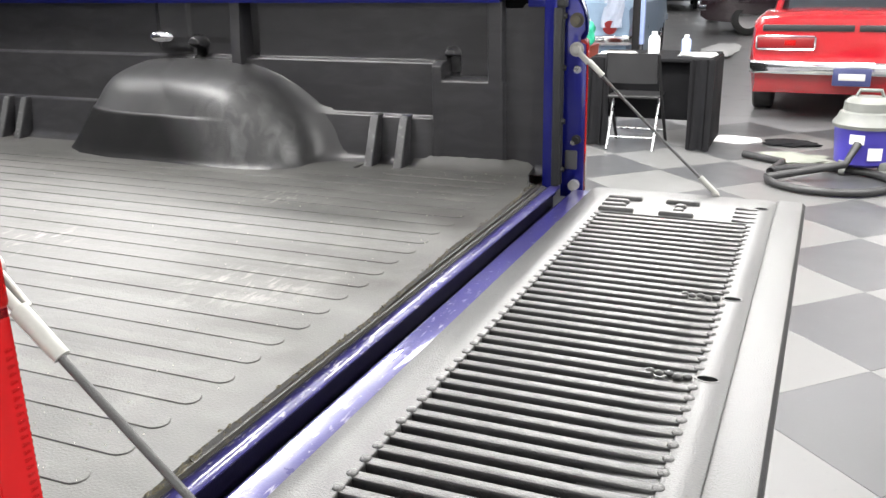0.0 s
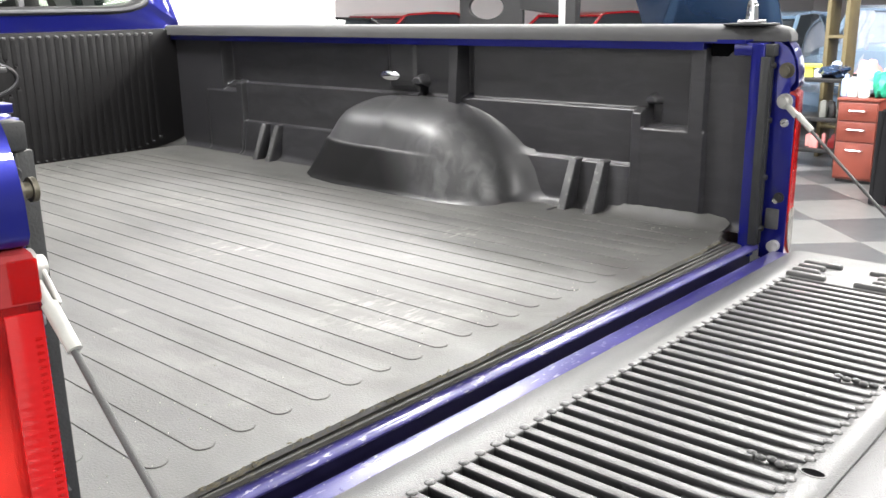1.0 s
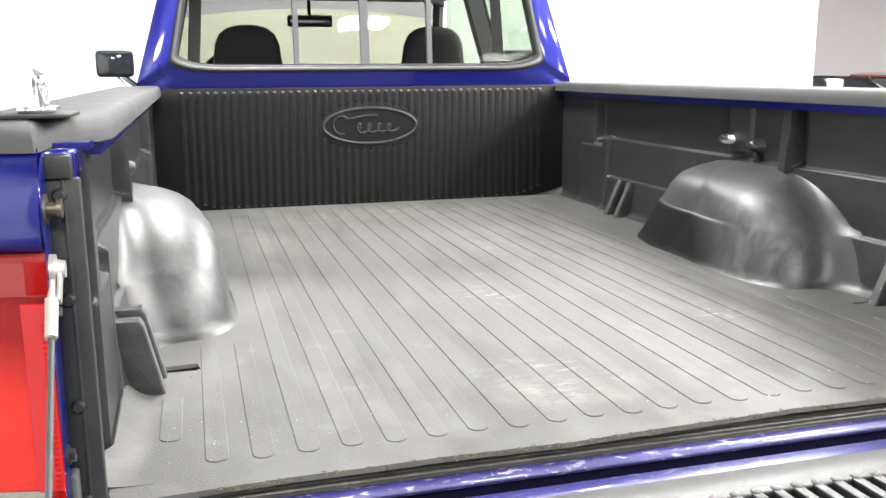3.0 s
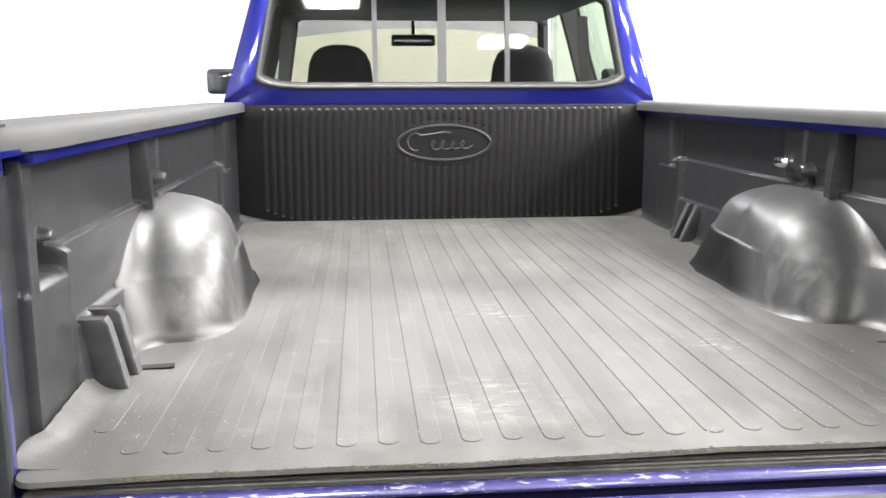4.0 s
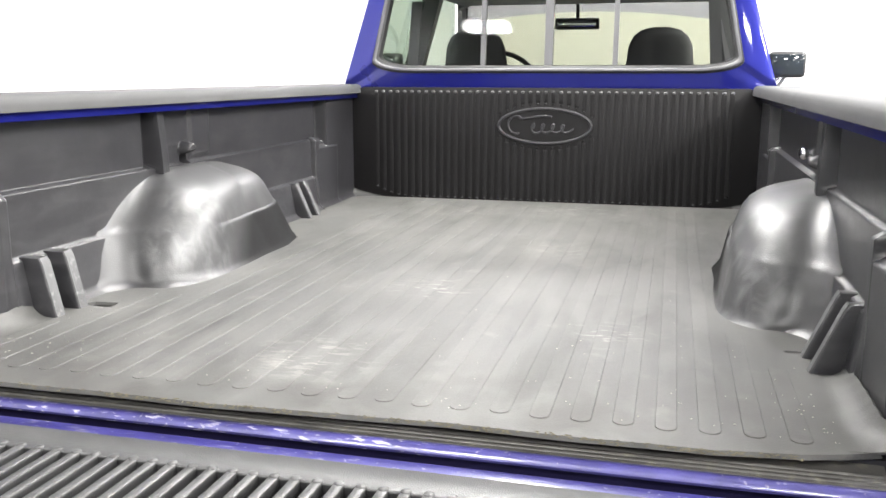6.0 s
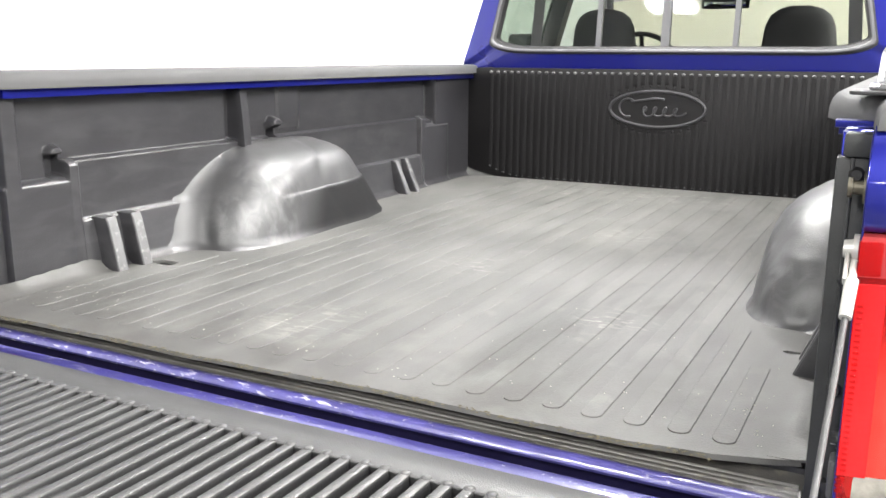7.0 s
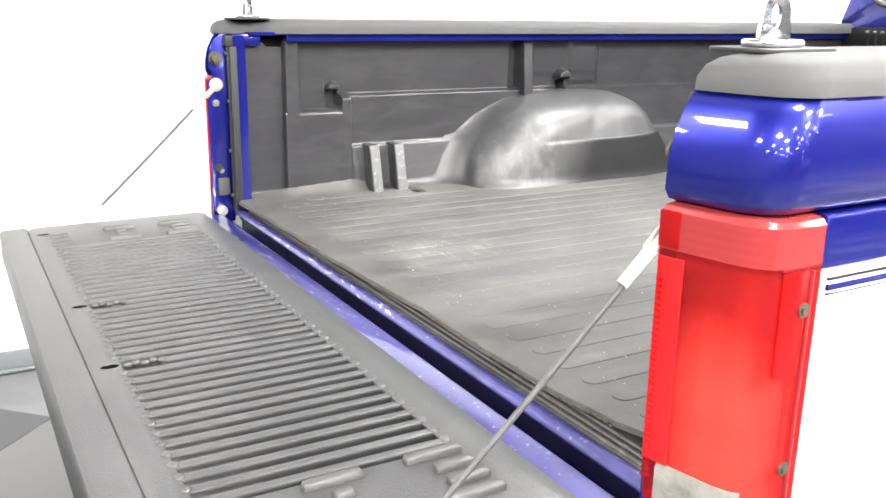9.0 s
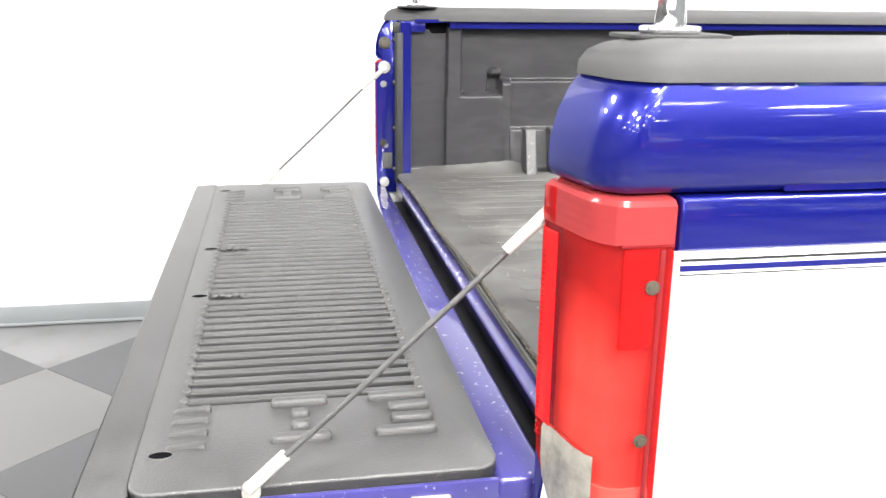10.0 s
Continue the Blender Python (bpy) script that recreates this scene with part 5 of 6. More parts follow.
bm = bmesh.new()
profile = [(0.012, -0.006), (0.010, -0.026), (-0.004, -0.034), (-0.018, -0.026), (-0.022, -0.006), (-0.022, 0.01)]
loft(bm, [[(p[0], p[1] + dy, p[2]) for p in (window_point(u, v, g) for u, v in window_loop)] for g, dy in profile], cap=False)
bmesh.ops.recalc_face_normals(bm, faces=bm.faces)
frame_part = part("rear_window", bm, RUBBER, truck, "black rubber framed sliding rear window")
bm = bmesh.new()
loft(bm, [[(p[0], p[1] + dy, p[2]) for p in (window_point(u, v, g) for u, v in window_loop)] for g, dy in ((0.004, -0.033), (0.0, -0.038), (-0.006, -0.038), (-0.010, -0.033))], cap=False)
bmesh.ops.recalc_face_normals(bm, faces=bm.faces)
part("window_trim", bm, GREY_TRIM, frame_part, "grey trim bead")
for x, w in ((-0.283, 0.010), (-0.003, 0.017), (0.272, 0.010)):
    bm = bmesh.new()
    lo, hi = window_point(0, -0.95), window_point(0, 0.95)
    loft(bm, [[(x - w, y - 0.012, z), (x + w, y - 0.012, z), (x + w, y + 0.012, z), (x - w, y + 0.012, z)] for _, y, z in (lo, hi)])
    part("mullion", bm, GREY_TRIM, frame_part, "grey sliding window bar")
edges = [-1, -0.283, -0.003, 0.272, 1]
for a, b in zip(edges, edges[1:]):
    bm = bmesh.new()
    ring = []
    for v in (-0.93, 0.93):
        for side in (a, b):
            p = window_point(side if abs(side) == 1 else 0, v)
            ring.append((p[0] * 0.985 if abs(side) == 1 else side, p[1], p[2]))
    vs = [bm.verts.new(p) for p in (ring[0], ring[1], ring[3], ring[2])]
    bm.faces.new(vs)
    pane = part("pane", bm, PANE, frame_part)
    pane.visible_shadow = False

# roof, pillars, doors, bonnet
bm = bmesh.new()
rings = []
for y, z, w in ((CAB + 0.045, 2.00, 0.755), (CAB + 0.10, 2.035, 0.74), (3.10, 2.055, 0.74), (3.75, 2.055, 0.73), (3.95, 2.03, 0.72), (4.01, 1.985, 0.72)):
    rings.append([(w * 1.03 * c, y, z - 0.035 * abs(c) ** 4) for c in (-1, -0.9, -0.6, 0, 0.6, 0.9, 1)] + [(w * c, y, min(z, 1.998) - 0.03) for c in (0.98, 0, -0.98)])
loft(bm, rings)
bmesh.ops.recalc_face_normals(bm, faces=bm.faces)
part("roof", bm, BLUE, truck, angle=50)
bm = bmesh.new()
prism(bm, [(-0.70, 1.955), (0.70, 1.955), (0.72, 1.94), (0.72, 1.915), (0.66, 1.945), (-0.66, 1.945), (-0.72, 1.915), (-0.72, 1.94)], "y", 3.95, 4.045)
box(bm, (-0.70, CAB + 0.08, 1.935), (0.70, 3.95, 1.955), 0.008)
part("headliner", bm, CABIN, truck, "dark grey headliner")
for s in (1, -1):
    bm = bmesh.new()
    loft(bm, [[(x - 0.03, y, z), (x, y - 0.035, z), (x + 0.035, y + 0.0, z), (x, y + 0.045, z)] for x, y, z in ((0.83, 4.57, 1.47), (0.70, 4.00, 2.0))])
    part("windscreen_pillar", sided(bm, s), CABIN, truck)
    bm = bmesh.new()
    loft(bm, [[(cab_half(z) - 0.07, CAB + 0.04 + 0.1 * (z - 1.5), z), (cab_half(z) - 0.002, CAB + 0.03 + 0.1 * (z - 1.5), z), (cab_half(z) - 0.002, 2.67, z), (cab_half(z) - 0.05, 2.67, z)] for z in (1.49, 1.75, 2.0)])
    part("rear_side_pillar", sided(bm, s), BLUE, truck)
    bm = bmesh.new()
    prism(bm, [(CAB, 0.60), (4.80, 0.60), (4.80, 1.29), (CAB, 1.29)], "x", 0.93, 0.995, 0.01)
    part("lower_side", sided(bm, s), WHITE_PAINT, truck, "white lower cab side")
    bm = bmesh.new()
    loft(bm, [[(0.93, y, 1.29), (0.99, y, 1.29), (0.992, y, 1.38), (0.90, y, 1.50), (0.86, y, 1.50)] for y in (CAB + 0.002, 3.6, 4.80)])
    part("upper_side", sided(bm, s), BLUE, truck)
    bm = bmesh.new()
    vs = [bm.verts.new(p) for p in ((0.880, 3.46, 1.50), (0.862, 4.46, 1.50), (0.735, 3.95, 1.985), (0.750, 3.46, 1.985))]
    bm.faces.new(vs)
    p = part("side_window", sided(bm, s), SIDE_GLASS, truck)
    p.visible_shadow = False
    bm = bmesh.new()
    vs = [bm.verts.new(p) for p in ((0.887, 2.665, 1.52), (0.882, 3.42, 1.52), (0.752, 3.42, 1.965), (0.756, 2.665, 1.965))]
    bm.faces.new(vs)
    p = part("quarter_window", sided(bm, s), QUARTER, truck)
    p.visible_shadow = False
    bm = bmesh.new()
    loft(bm, [[(cab_half(z) - 0.06, 3.41, z), (cab_half(z) - 0.002, 3.41, z), (cab_half(z) - 0.002, 3.47, z), (cab_half(z) - 0.06, 3.47, z)] for z in (1.49, 1.75, 2.0)])
    part("door_pillar", sided(bm, s), CABIN, truck)
    bm = bmesh.new()
    loft(bm, [[(cab_half(z) - 0.10, 3.40, z), (cab_half(z) - 0.062, 3.40, z), (cab_half(z) - 0.062, 3.50, z), (cab_half(z) - 0.09, 3.50, z)] for z in (1.2, 1.5, 1.75, 1.98)])
    part("pillar_trim", sided(bm, s), CABIN, truck, "dark grey pillar trim")
    # door mirror
    bm = bmesh.new()
    box(bm, (0.965, 3.61, 1.535), (1.140, 3.69, 1.665), 0.022, 3)
    mirror = part("door_mirror", sided(bm, s), RUBBER, truck, "black door mirror")
    bm = bmesh.new()
    box(bm, (0.978, 3.606, 1.55), (1.127, 3.612, 1.65), 0.003)
    part("mirror_glass", sided(bm, s), DARK_GLASS, mirror)
    bm = bmesh.new()
    tube(bm, [(0.90, 3.70, 1.44), (0.97, 3.67, 1.50), (1.02, 3.66, 1.54)], 0.014, 10)
    tube(bm, [(0.90, 3.64, 1.41), (1.00, 3.64, 1.47), (1.05, 3.65, 1.54)], 0.010, 10)
    part("mirror_arm", sided(bm, s), CHROME, mirror)
    # front wing
    bm = bmesh.new()
    prism(bm, [(4.80, 0.62), (4.81, 0.9), (4.92, 1.02), (5.15, 1.07), (5.38, 1.02), (5.5, 0.9), (5.51, 0.62), (5.8, 0.62), (5.82, 1.30), (4.80, 1.38)], "x", 0.9, 0.99, 0.02, 3)
    part("front_wing", sided(bm, s), BLUE, truck)
for tint, low_edge, high_edge in ((SHIELD, lambda u: 0.0, lambda u: 0.84 - 0.11 * u * u), (SHADE, lambda u: 0.84 - 0.11 * u * u, lambda u: 1.0)):
    bm = bmesh.new()
    at = lambda u, v: (u * (0.815 - 0.115 * v), 4.59 - 0.60 * v, 1.47 + 0.52 * v)
    cols = [[bm.verts.new(Vector(at(u, v)) + Vector((0, 0.06 * (1 - u * u), 0))) for v in (low_edge(u), high_edge(u))] for u in [k / 8 - 1 for k in range(17)]]
    for a, b in zip(cols, cols[1:]):
        bm.faces.new((a[0], b[0], b[1], a[1]))
    p = part("windscreen", bm, tint, truck, "tinted windscreen")
    p.visible_shadow = False
bm = bmesh.new()
rings = []
for y, z in ((4.57, 1.46), (4.8, 1.455), (5.4, 1.41), (5.78, 1.34), (5.86, 1.22)):
    rings.append([(0.90 * c, y, z - 0.05 * abs(c) ** 3) for c in (-1, -0.7, -0.3, 0.3, 0.7, 1)] + [(0.88, y, 1.0), (-0.88, y, 1.0)])
loft(bm, rings)
bmesh.ops.recalc_face_normals(bm, faces=bm.faces)
part("bonnet", bm, BLUE, truck)
bm = bmesh.new()
box(bm, (-0.95, 5.82, 0.62), (0.95, 5.98, 0.82), 0.03, 3)
part("front_bumper", bm, CHROME, truck)
bm = bmesh.new()
box(bm, (-0.42, 0.3, 0.55), (0.42, 5.7, 0.68), 0.02)
part("chassis", bm, BLACK_METAL, truck)
for x in (-0.82, 0.82):
    for y in (1.27, 5.15):
        bm = bmesh.new()
        r, w = 0.42, 0.27
        prof = [(-w / 2, 0.22), (-w / 2, r - 0.05), (-w / 2 + 0.04, r), (w / 2 - 0.04, r), (w / 2, r - 0.05), (w / 2, 0.22)]
        loft(bm, [[(x + a, y + b * math.cos(q), r + b * math.sin(q)) for a, b in prof] for q in [2 * math.pi * k / 32 for k in range(33)]], closed=False)
        bmesh.ops.recalc_face_normals(bm, faces=bm.faces)
        wheel = part("wheel", bm, TYRE, truck, "black truck tyre on a steel rim")
        bm = bmesh.new()
        cyl(bm, (x - 0.10, y, r), (x + 0.10, y, r), 0.225, n=28)
        part("rim", bm, CHROME, wheel)

# cab interior
for s in (1, -1):
    x0 = 0.44 * s
    seat = thing("seat", (x0, 3.0, 0.9), "dark cloth bucket seat with a rounded backrest", "car seat", "truck seats")
    bm = bmesh.new()
    rings = []
    for z, w, d in ((1.10, 0.24, 0.06), (1.3, 0.245, 0.07), (1.5, 0.20, 0.065), (1.60, 0.155, 0.055), (1.68, 0.145, 0.05), (1.725, 0.125, 0.045), (1.752, 0.09, 0.035), (1.765, 0.04, 0.02)):
        y = 3.24 - 0.12 * (z - 1.1)
        rings.append([(x0 + w * math.copysign(abs(math.cos(a)) ** 0.7, math.cos(a)), y + d * math.copysign(abs(math.sin(a)) ** 0.7, math.sin(a)), z) for a in [2 * math.pi * k / 24 for k in range(24)]])
    loft(bm, rings)
    part("backrest", bm, CLOTH, seat, angle=60)
    bm = bmesh.new()
    box(bm, (x0 - 0.25, 3.24, 0.98), (x0 + 0.25, 3.74, 1.12), 0.05, 3)
    part("cushion", bm, CLOTH, seat)
    bm = bmesh.new()
    box(bm, (x0 - 0.2, 3.26, 0.84), (x0 + 0.2, 3.66, 0.98), 0.01)
    part("seat_base", bm, CABIN, seat)
bm = bmesh.new()
box(bm, (-0.9, CAB + 0.05, 0.78), (0.9, 4.65, 0.84), 0.01)
part("cab_floor", bm, CLOTH, truck)
bm = bmesh.new()
prism(bm, [(4.13, 1.12), (4.11, 1.40), (4.21, 1.475), (4.59, 1.49), (4.60, 1.12)], "x", -0.84, 0.84, 0.02, 3)
part("dashboard", bm, CABIN, truck, "dark grey dashboard")
bm = bmesh.new()
turn = Matrix.Translation((-0.45, 3.95, 1.50)) @ Matrix.Rotation(radians(-62), 4, "X")
tube(bm, [turn @ Vector((0.19 * math.cos(a), 0.19 * math.sin(a), 0)) for a in [2 * math.pi * k / 32 for k in range(32)]], 0.014, 8, closed=True)
box(bm, (-0.06, -0.05, -0.03), (0.06, 0.05, 0.01), 0.015, turn=turn)
for a in (0, 180, 270):
    q = Matrix.Rotation(radians(a), 4, "Z")
    tube(bm, [turn @ (q @ Vector((0.04, 0, -0.01))), turn @ (q @ Vector((0.185, 0, 0)))], 0.012, 8)
part("steering_wheel", bm, RUBBER, truck, "black steering wheel")
bm = bmesh.new()
box(bm, (-0.165, 4.00, 1.80), (0.085, 4.035, 1.865), 0.014, 3)
mirror = part("inside_mirror", bm, RUBBER, truck, "black inside mirror")
bm = bmesh.new()
box(bm, (-0.15, 3.995, 1.812), (0.07, 4.002, 1.853), 0.002)
part("mirror_glass", bm, CHROME, mirror)
bm = bmesh.new()
tube(bm, [(-0.04, 4.03, 1.85), (-0.04, 4.04, 1.95)], 0.01)
part("mirror_stem", bm, RUBBER, mirror)
for x0, x1 in ((-0.35, 0.10), (0.15, 0.62)):
    bm = bmesh.new()
    tube(bm, [(x0, 4.66, 1.475), ((x0 + x1) / 2, 4.65, 1.50), (x1, 4.64, 1.51)], 0.009, 8)
    box(bm, (x0 - 0.05, 4.62, 1.46), (x0 + 0.03, 4.68, 1.51), 0.01)
    part("wiper", bm, RUBBER, truck, "black wiper arm")
for s in (1, -1):
    bm = bmesh.new()
    loft(bm, [[(x - 0.025, 2.90, z), (x + 0.025, 2.90, z), (x + 0.025, 2.904, z), (x - 0.025, 2.904, z)] for x, z in ((0.66, 1.88), (0.69, 1.5), (0.70, 0.9))])
    part("seat_belt", sided(bm, s), CABIN, truck, "grey seat belt")

# ---- cars farther off in the hall ----
def car(name, at, turn, paint, label, group="", length=4.7, width=1.84, height=1.32, bonnet_open=False, low=0.24, tail_detail=False, panes=DARK_GLASS):
    """A saloon or coupe, built with its tail towards -y and its nose towards +y."""
    t = thing(name, at, label, "car", group)
    place = Matrix.Translation(at) @ Matrix.Rotation(radians(turn), 4, "Z")
    h, w, l = height, width / 2, length

    def put(bm):
        bmesh.ops.transform(bm, matrix=place, verts=bm.verts)
        return bm

    def section(y, zt, zb, k):
        return [(-w * k * 0.90, y, zt), (-w * k * 0.985, y, zt - 0.07), (-w * k, y, zb + 0.30), (-w * k * 0.95, y, zb), (w * k * 0.95, y, zb), (w * k, y, zb + 0.30), (w * k * 0.985, y, zt - 0.07), (w * k * 0.90, y, zt), (w * k * 0.45, y, zt + 0.025), (-w * k * 0.45, y, zt + 0.025)]

    bm = bmesh.new()
    tail, nose = -l / 2, l / 2
    belt = h * 0.66
    loft(bm, [section(tail + 0.04, belt - 0.02, low + 0.16, 0.95), section(tail + 0.10, belt + 0.02, low + 0.05, 0.975), section(tail + 0.9, belt + 0.04, low, 1.0), section(-0.3, belt, low, 1.0), section(0.9, belt - 0.01, low, 1.0), section(nose - 0.7, belt - 0.05, low, 0.985), section(nose - 0.12, belt - 0.10, low + 0.06, 0.96), section(nose, belt - 0.16, low + 0.14, 0.93)])
    bmesh.ops.recalc_face_normals(bm, faces=bm.faces)
    body = part("body", put(bm), paint, t, angle=35)
    bm = bmesh.new()
    gh = lambda y, z, k: [(-w * k, y, belt - 0.02), (-w * k * 0.86, y, z), (w * k * 0.86, y, z), (w * k, y, belt - 0.02)]
    loft(bm, [gh(tail + 0.95, belt, 0.80), gh(tail + 1.55, h - 0.05, 0.84), gh(-0.25, h - 0.012, 0.85), gh(0.35, h - 0.05, 0.85), gh(1.0, belt - 0.02, 0.82)])
    bmesh.ops.recalc_face_normals(bm, faces=bm.faces)
    part("window_band", put(bm), panes, t, "car windows", angle=30)
    bm = bmesh.new()
    loft(bm, [[(-w * k, y, z), (w * k, y, z), (w * k, y, z - 0.03), (-w * k, y, z - 0.03)] for y, z, k in ((tail + 1.48, h - 0.035, 0.73), (tail + 1.65, h - 0.012, 0.745), (-0.25, h + 0.006, 0.75), (0.28, h - 0.012, 0.74), (0.40, h - 0.045, 0.73))])
    bmesh.ops.recalc_face_normals(bm, faces=bm.faces)
    part("roof", put(bm), paint, t)
    for s in (1, -1):
        bm = bmesh.new()
        tube(bm, [(s * w * 0.80, tail + 0.95, belt + 0.01), (s * w * 0.735, tail + 1.55, h - 0.04)], 0.035, 6)
        part("roof_pillar", put(bm), paint, t)
        bm = bmesh.new()
        tube(bm, [(s * w * 0.82, 1.0, belt - 0.02), (s * w * 0.735, 0.36, h - 0.05)], 0.026, 6)
        part("screen_pillar", put(bm), paint, t)
        for y in (tail + 1.02, nose - 0.92):
            bm = bmesh.new()
            prof = [(-0.10, 0.19), (-0.10, 0.30), (-0.08, 0.325), (0.08, 0.325), (0.10, 0.30), (0.10, 0.19)]
            cx = s * (w - 0.12)
            loft(bm, [[(cx + a, y + b * math.cos(q), 0.325 + b * math.sin(q)) for a, b in prof] for q in [2 * math.pi * k / 28 for k in range(29)]], closed=False)
            bmesh.ops.recalc_face_normals(bm, faces=bm.faces)
            wheel = part("wheel", put(bm), TYRE, t, "black tyre on a bright rim")
            bm = bmesh.new()
            cyl(bm, (cx - 0.09, y, 0.325), (cx + 0.09, y, 0.325), 0.195, n=24)
            cyl(bm, (cx + s * 0.09, y, 0.325), (cx + s * 0.105, y, 0.325), 0.06, n=16)
            part("rim", put(bm), CHROME, wheel)
    for y, d in ((tail, -1), (nose, 1)):
        bm = bmesh.new()
        prism(bm, [(-w * 0.985, y + 0.10 * -d), (-w * 0.96, y + 0.035 * d), (-w * 0.6, y + 0.07 * d), (w * 0.6, y + 0.07 * d), (w * 0.96, y + 0.035 * d), (w * 0.985, y + 0.10 * -d)], "z", low + 0.24, low + 0.36, 0.02, 3)
        part("bumper", put(bm), CHROME, t, "chrome bumper")
    if tail_detail:
        for x0, x1 in ((-0.80, -0.02), (0.02, 0.80)):
            bm = bmesh.new()
            box(bm, (x0, tail + 0.022, belt - 0.10), (x1, tail + 0.06, belt - 0.045), 0.006)
            part("tail_grille", put(bm), BLACK_METAL, t, "black slotted tail panel")
        for s in (1, -1):
            bm = bmesh.new()
            box(bm, (0.34, tail + 0.005, belt - 0.26), (0.84, tail + 0.06, belt - 0.15), 0.02, 3)
            lamp = part("tail_lamp", put(sided(bm, s)), RED_DEEP, t, "dark red tail lamp in a chrome rim")
            bm = bmesh.new()
            ring = [(a, tail + 0.006, b) for a, b in round_rect(0.59, belt - 0.205, 0.51, 0.12, 0.02, 3)]
            tube(bm, ring, 0.008, 6, closed=True)
            part("lamp_rim", put(sided(bm, s)), CHROME, lamp)
            bm = bmesh.new()
            box(bm, (0.50, tail - 0.002, belt - 0.23), (0.60, tail + 0.01, belt - 0.18), 0.006)
            part("reflector", put(sided(bm, s)), RED_FLAT, lamp)
        bm = bmesh.new()
        box(bm, (-0.16, tail - 0.085, low + 0.15), (0.16, tail - 0.07, low + 0.31), 0.006)
        plate = part("plate", put(bm), PLATE_BLUE, t, "dark blue plate with a white bar")
        bm = bmesh.new()
        box(bm, (-0.11, tail - 0.089, low + 0.20), (0.11, tail - 0.085, low + 0.26), 0.002)
        part("plate_bar", put(bm), SLEEVE, plate)
    else:
        for y, d, m in ((nose, 1, CHROME), (tail, -1, RED_DEEP)):
            for s in (1, -1):
                bm = bmesh.new()
                cyl(bm, (s * (w - 0.28), y - 0.05 * d, low + 0.46), (s * (w - 0.28), y + 0.03 * d, low + 0.46), 0.09, 0.085, n=20)
                part("lamp", put(bm), m, t)
        bm = bmesh.new()
        box(bm, (-0.5, nose - 0.02, low + 0.36), (0.5, nose + 0.015, low + 0.5), 0.01)
        part("grille", put(bm), CHROME, t)
    if bonnet_open:
        bm = bmesh.new()
        hinge = Matrix.Translation((0, 1.02, belt)) @ Matrix.Rotation(radians(52), 4, "X")
        box(bm, (-w * 0.86, 0.0, 0.0), (w * 0.86, 1.15, 0.035), 0.012, turn=hinge)
        part("bonnet", put(bm), NAVY_PAINT, t, "dark blue bonnet propped open")
        bm = bmesh.new()
        box(bm, (-w * 0.7, 1.1, belt - 0.04), (w * 0.7, nose - 0.2, belt + 0.03), 0.02)
        part("engine", put(bm), BLACK_METAL, t, "dark engine bay")
    return t


STEEL_DARK = material("dull_grey_steel", (0.16, 0.16, 0.165), 0.4, 0.6, 0.15, 30, 300, 0.1)
RAG_GREY = material("grey_green_cloth", (0.18, 0.19, 0.16), 0.9, 0.0, 0.15, 10, 300, 0.2)
MAROON_PAINT = material("dark_maroon_paint", (0.022, 0.010, 0.014), 0.2, 0.0, 0.05, 3, 600, 0.02, 0.5, 1.0)
FILM_BLUE = material("pale_blue_wrapped_paint", (0.22, 0.31, 0.42), 0.3, 0.0, 0.1, 3, 60, 0.1, 0.5, 0.4)
PLATE_BLUE = material("plate_blue", (0.03, 0.035, 0.10), 0.35)
NAVY_PAINT = material("navy_car_paint", (0.012, 0.03, 0.07), 0.18, 0.1, 0.05, 3, 600, 0.02, 0.5, 1.0)
CHERRY = material("cherry_wood", (0.16, 0.035, 0.022), 0.35, 0.0, 0.2, 6, 200, 0.1)
TABLECLOTH = material("black_tablecloth", (0.009, 0.009, 0.010), 0.9, 0.0, 0.2, 10, 500, 0.3, 0.1)
VAC_BLUE = material("blue_vacuum_plastic", (0.05, 0.04, 0.30), 0.4, 0.0, 0.08, 10, 300, 0.1)
VAC_GREY = material("grey_vacuum_plastic", (0.13, 0.135, 0.125), 0.45, 0.0, 0.1, 10, 300, 0.1)
PAPER = material("white_paper", (0.6, 0.6, 0.6), 0.7, 0.0, 0.04, 10, 200, 0.05)
GREEN_PL = material("green_plastic", (0.02, 0.30, 0.18), 0.4)
PINK_PL = material("pink_plastic", (0.65, 0.25, 0.24), 0.4)
YELLOW_PL = material("yellow_plastic", (0.75, 0.7, 0.08), 0.4)
WOOD = material("raw_wood", (0.13, 0.105, 0.05), 0.6, 0.0, 0.25, 5, 80, 0.2)
BLUE_PL = material("pale_blue_plastic", (0.35, 0.45, 0.75), 0.35)

car("red_coupe", (9.95, -0.76, 0), -90, RED_PAINT, "red classic coupe with a chrome bumper, seen from its tail", tail_detail=True, height=1.46)
car("blue_classic_car", (9.6, 3.9, 0), 95, PALE_BLUE, "pale blue classic car with its dark bonnet propped open", bonnet_open=True, height=1.45)
car("red_saloon", (11.2, 7.3, 0), 80, RED_PAINT, "red car parked by the far wall", "far cars", height=1.47)
car("red_saloon", (9.2, 9.6, 0), 84, RED_PAINT, "red car parked by the far wall", "far cars", height=1.50)
car("black_car", (7.0, 9.3, 0), 70, BLACK_PAINT, "black convertible parked by the far wall", "far cars", height=1.46)
car("maroon_car", (18.6, -0.3, 0), 8, MAROON_PAINT, "very dark maroon car parked on the concrete", "far cars", height=1.4)
car("wrapped_car", (12.3, 2.75, 0), -86, FILM_BLUE, "pale blue car under plastic sheeting", "far cars", height=1.5, width=1.7, panes=FILM)
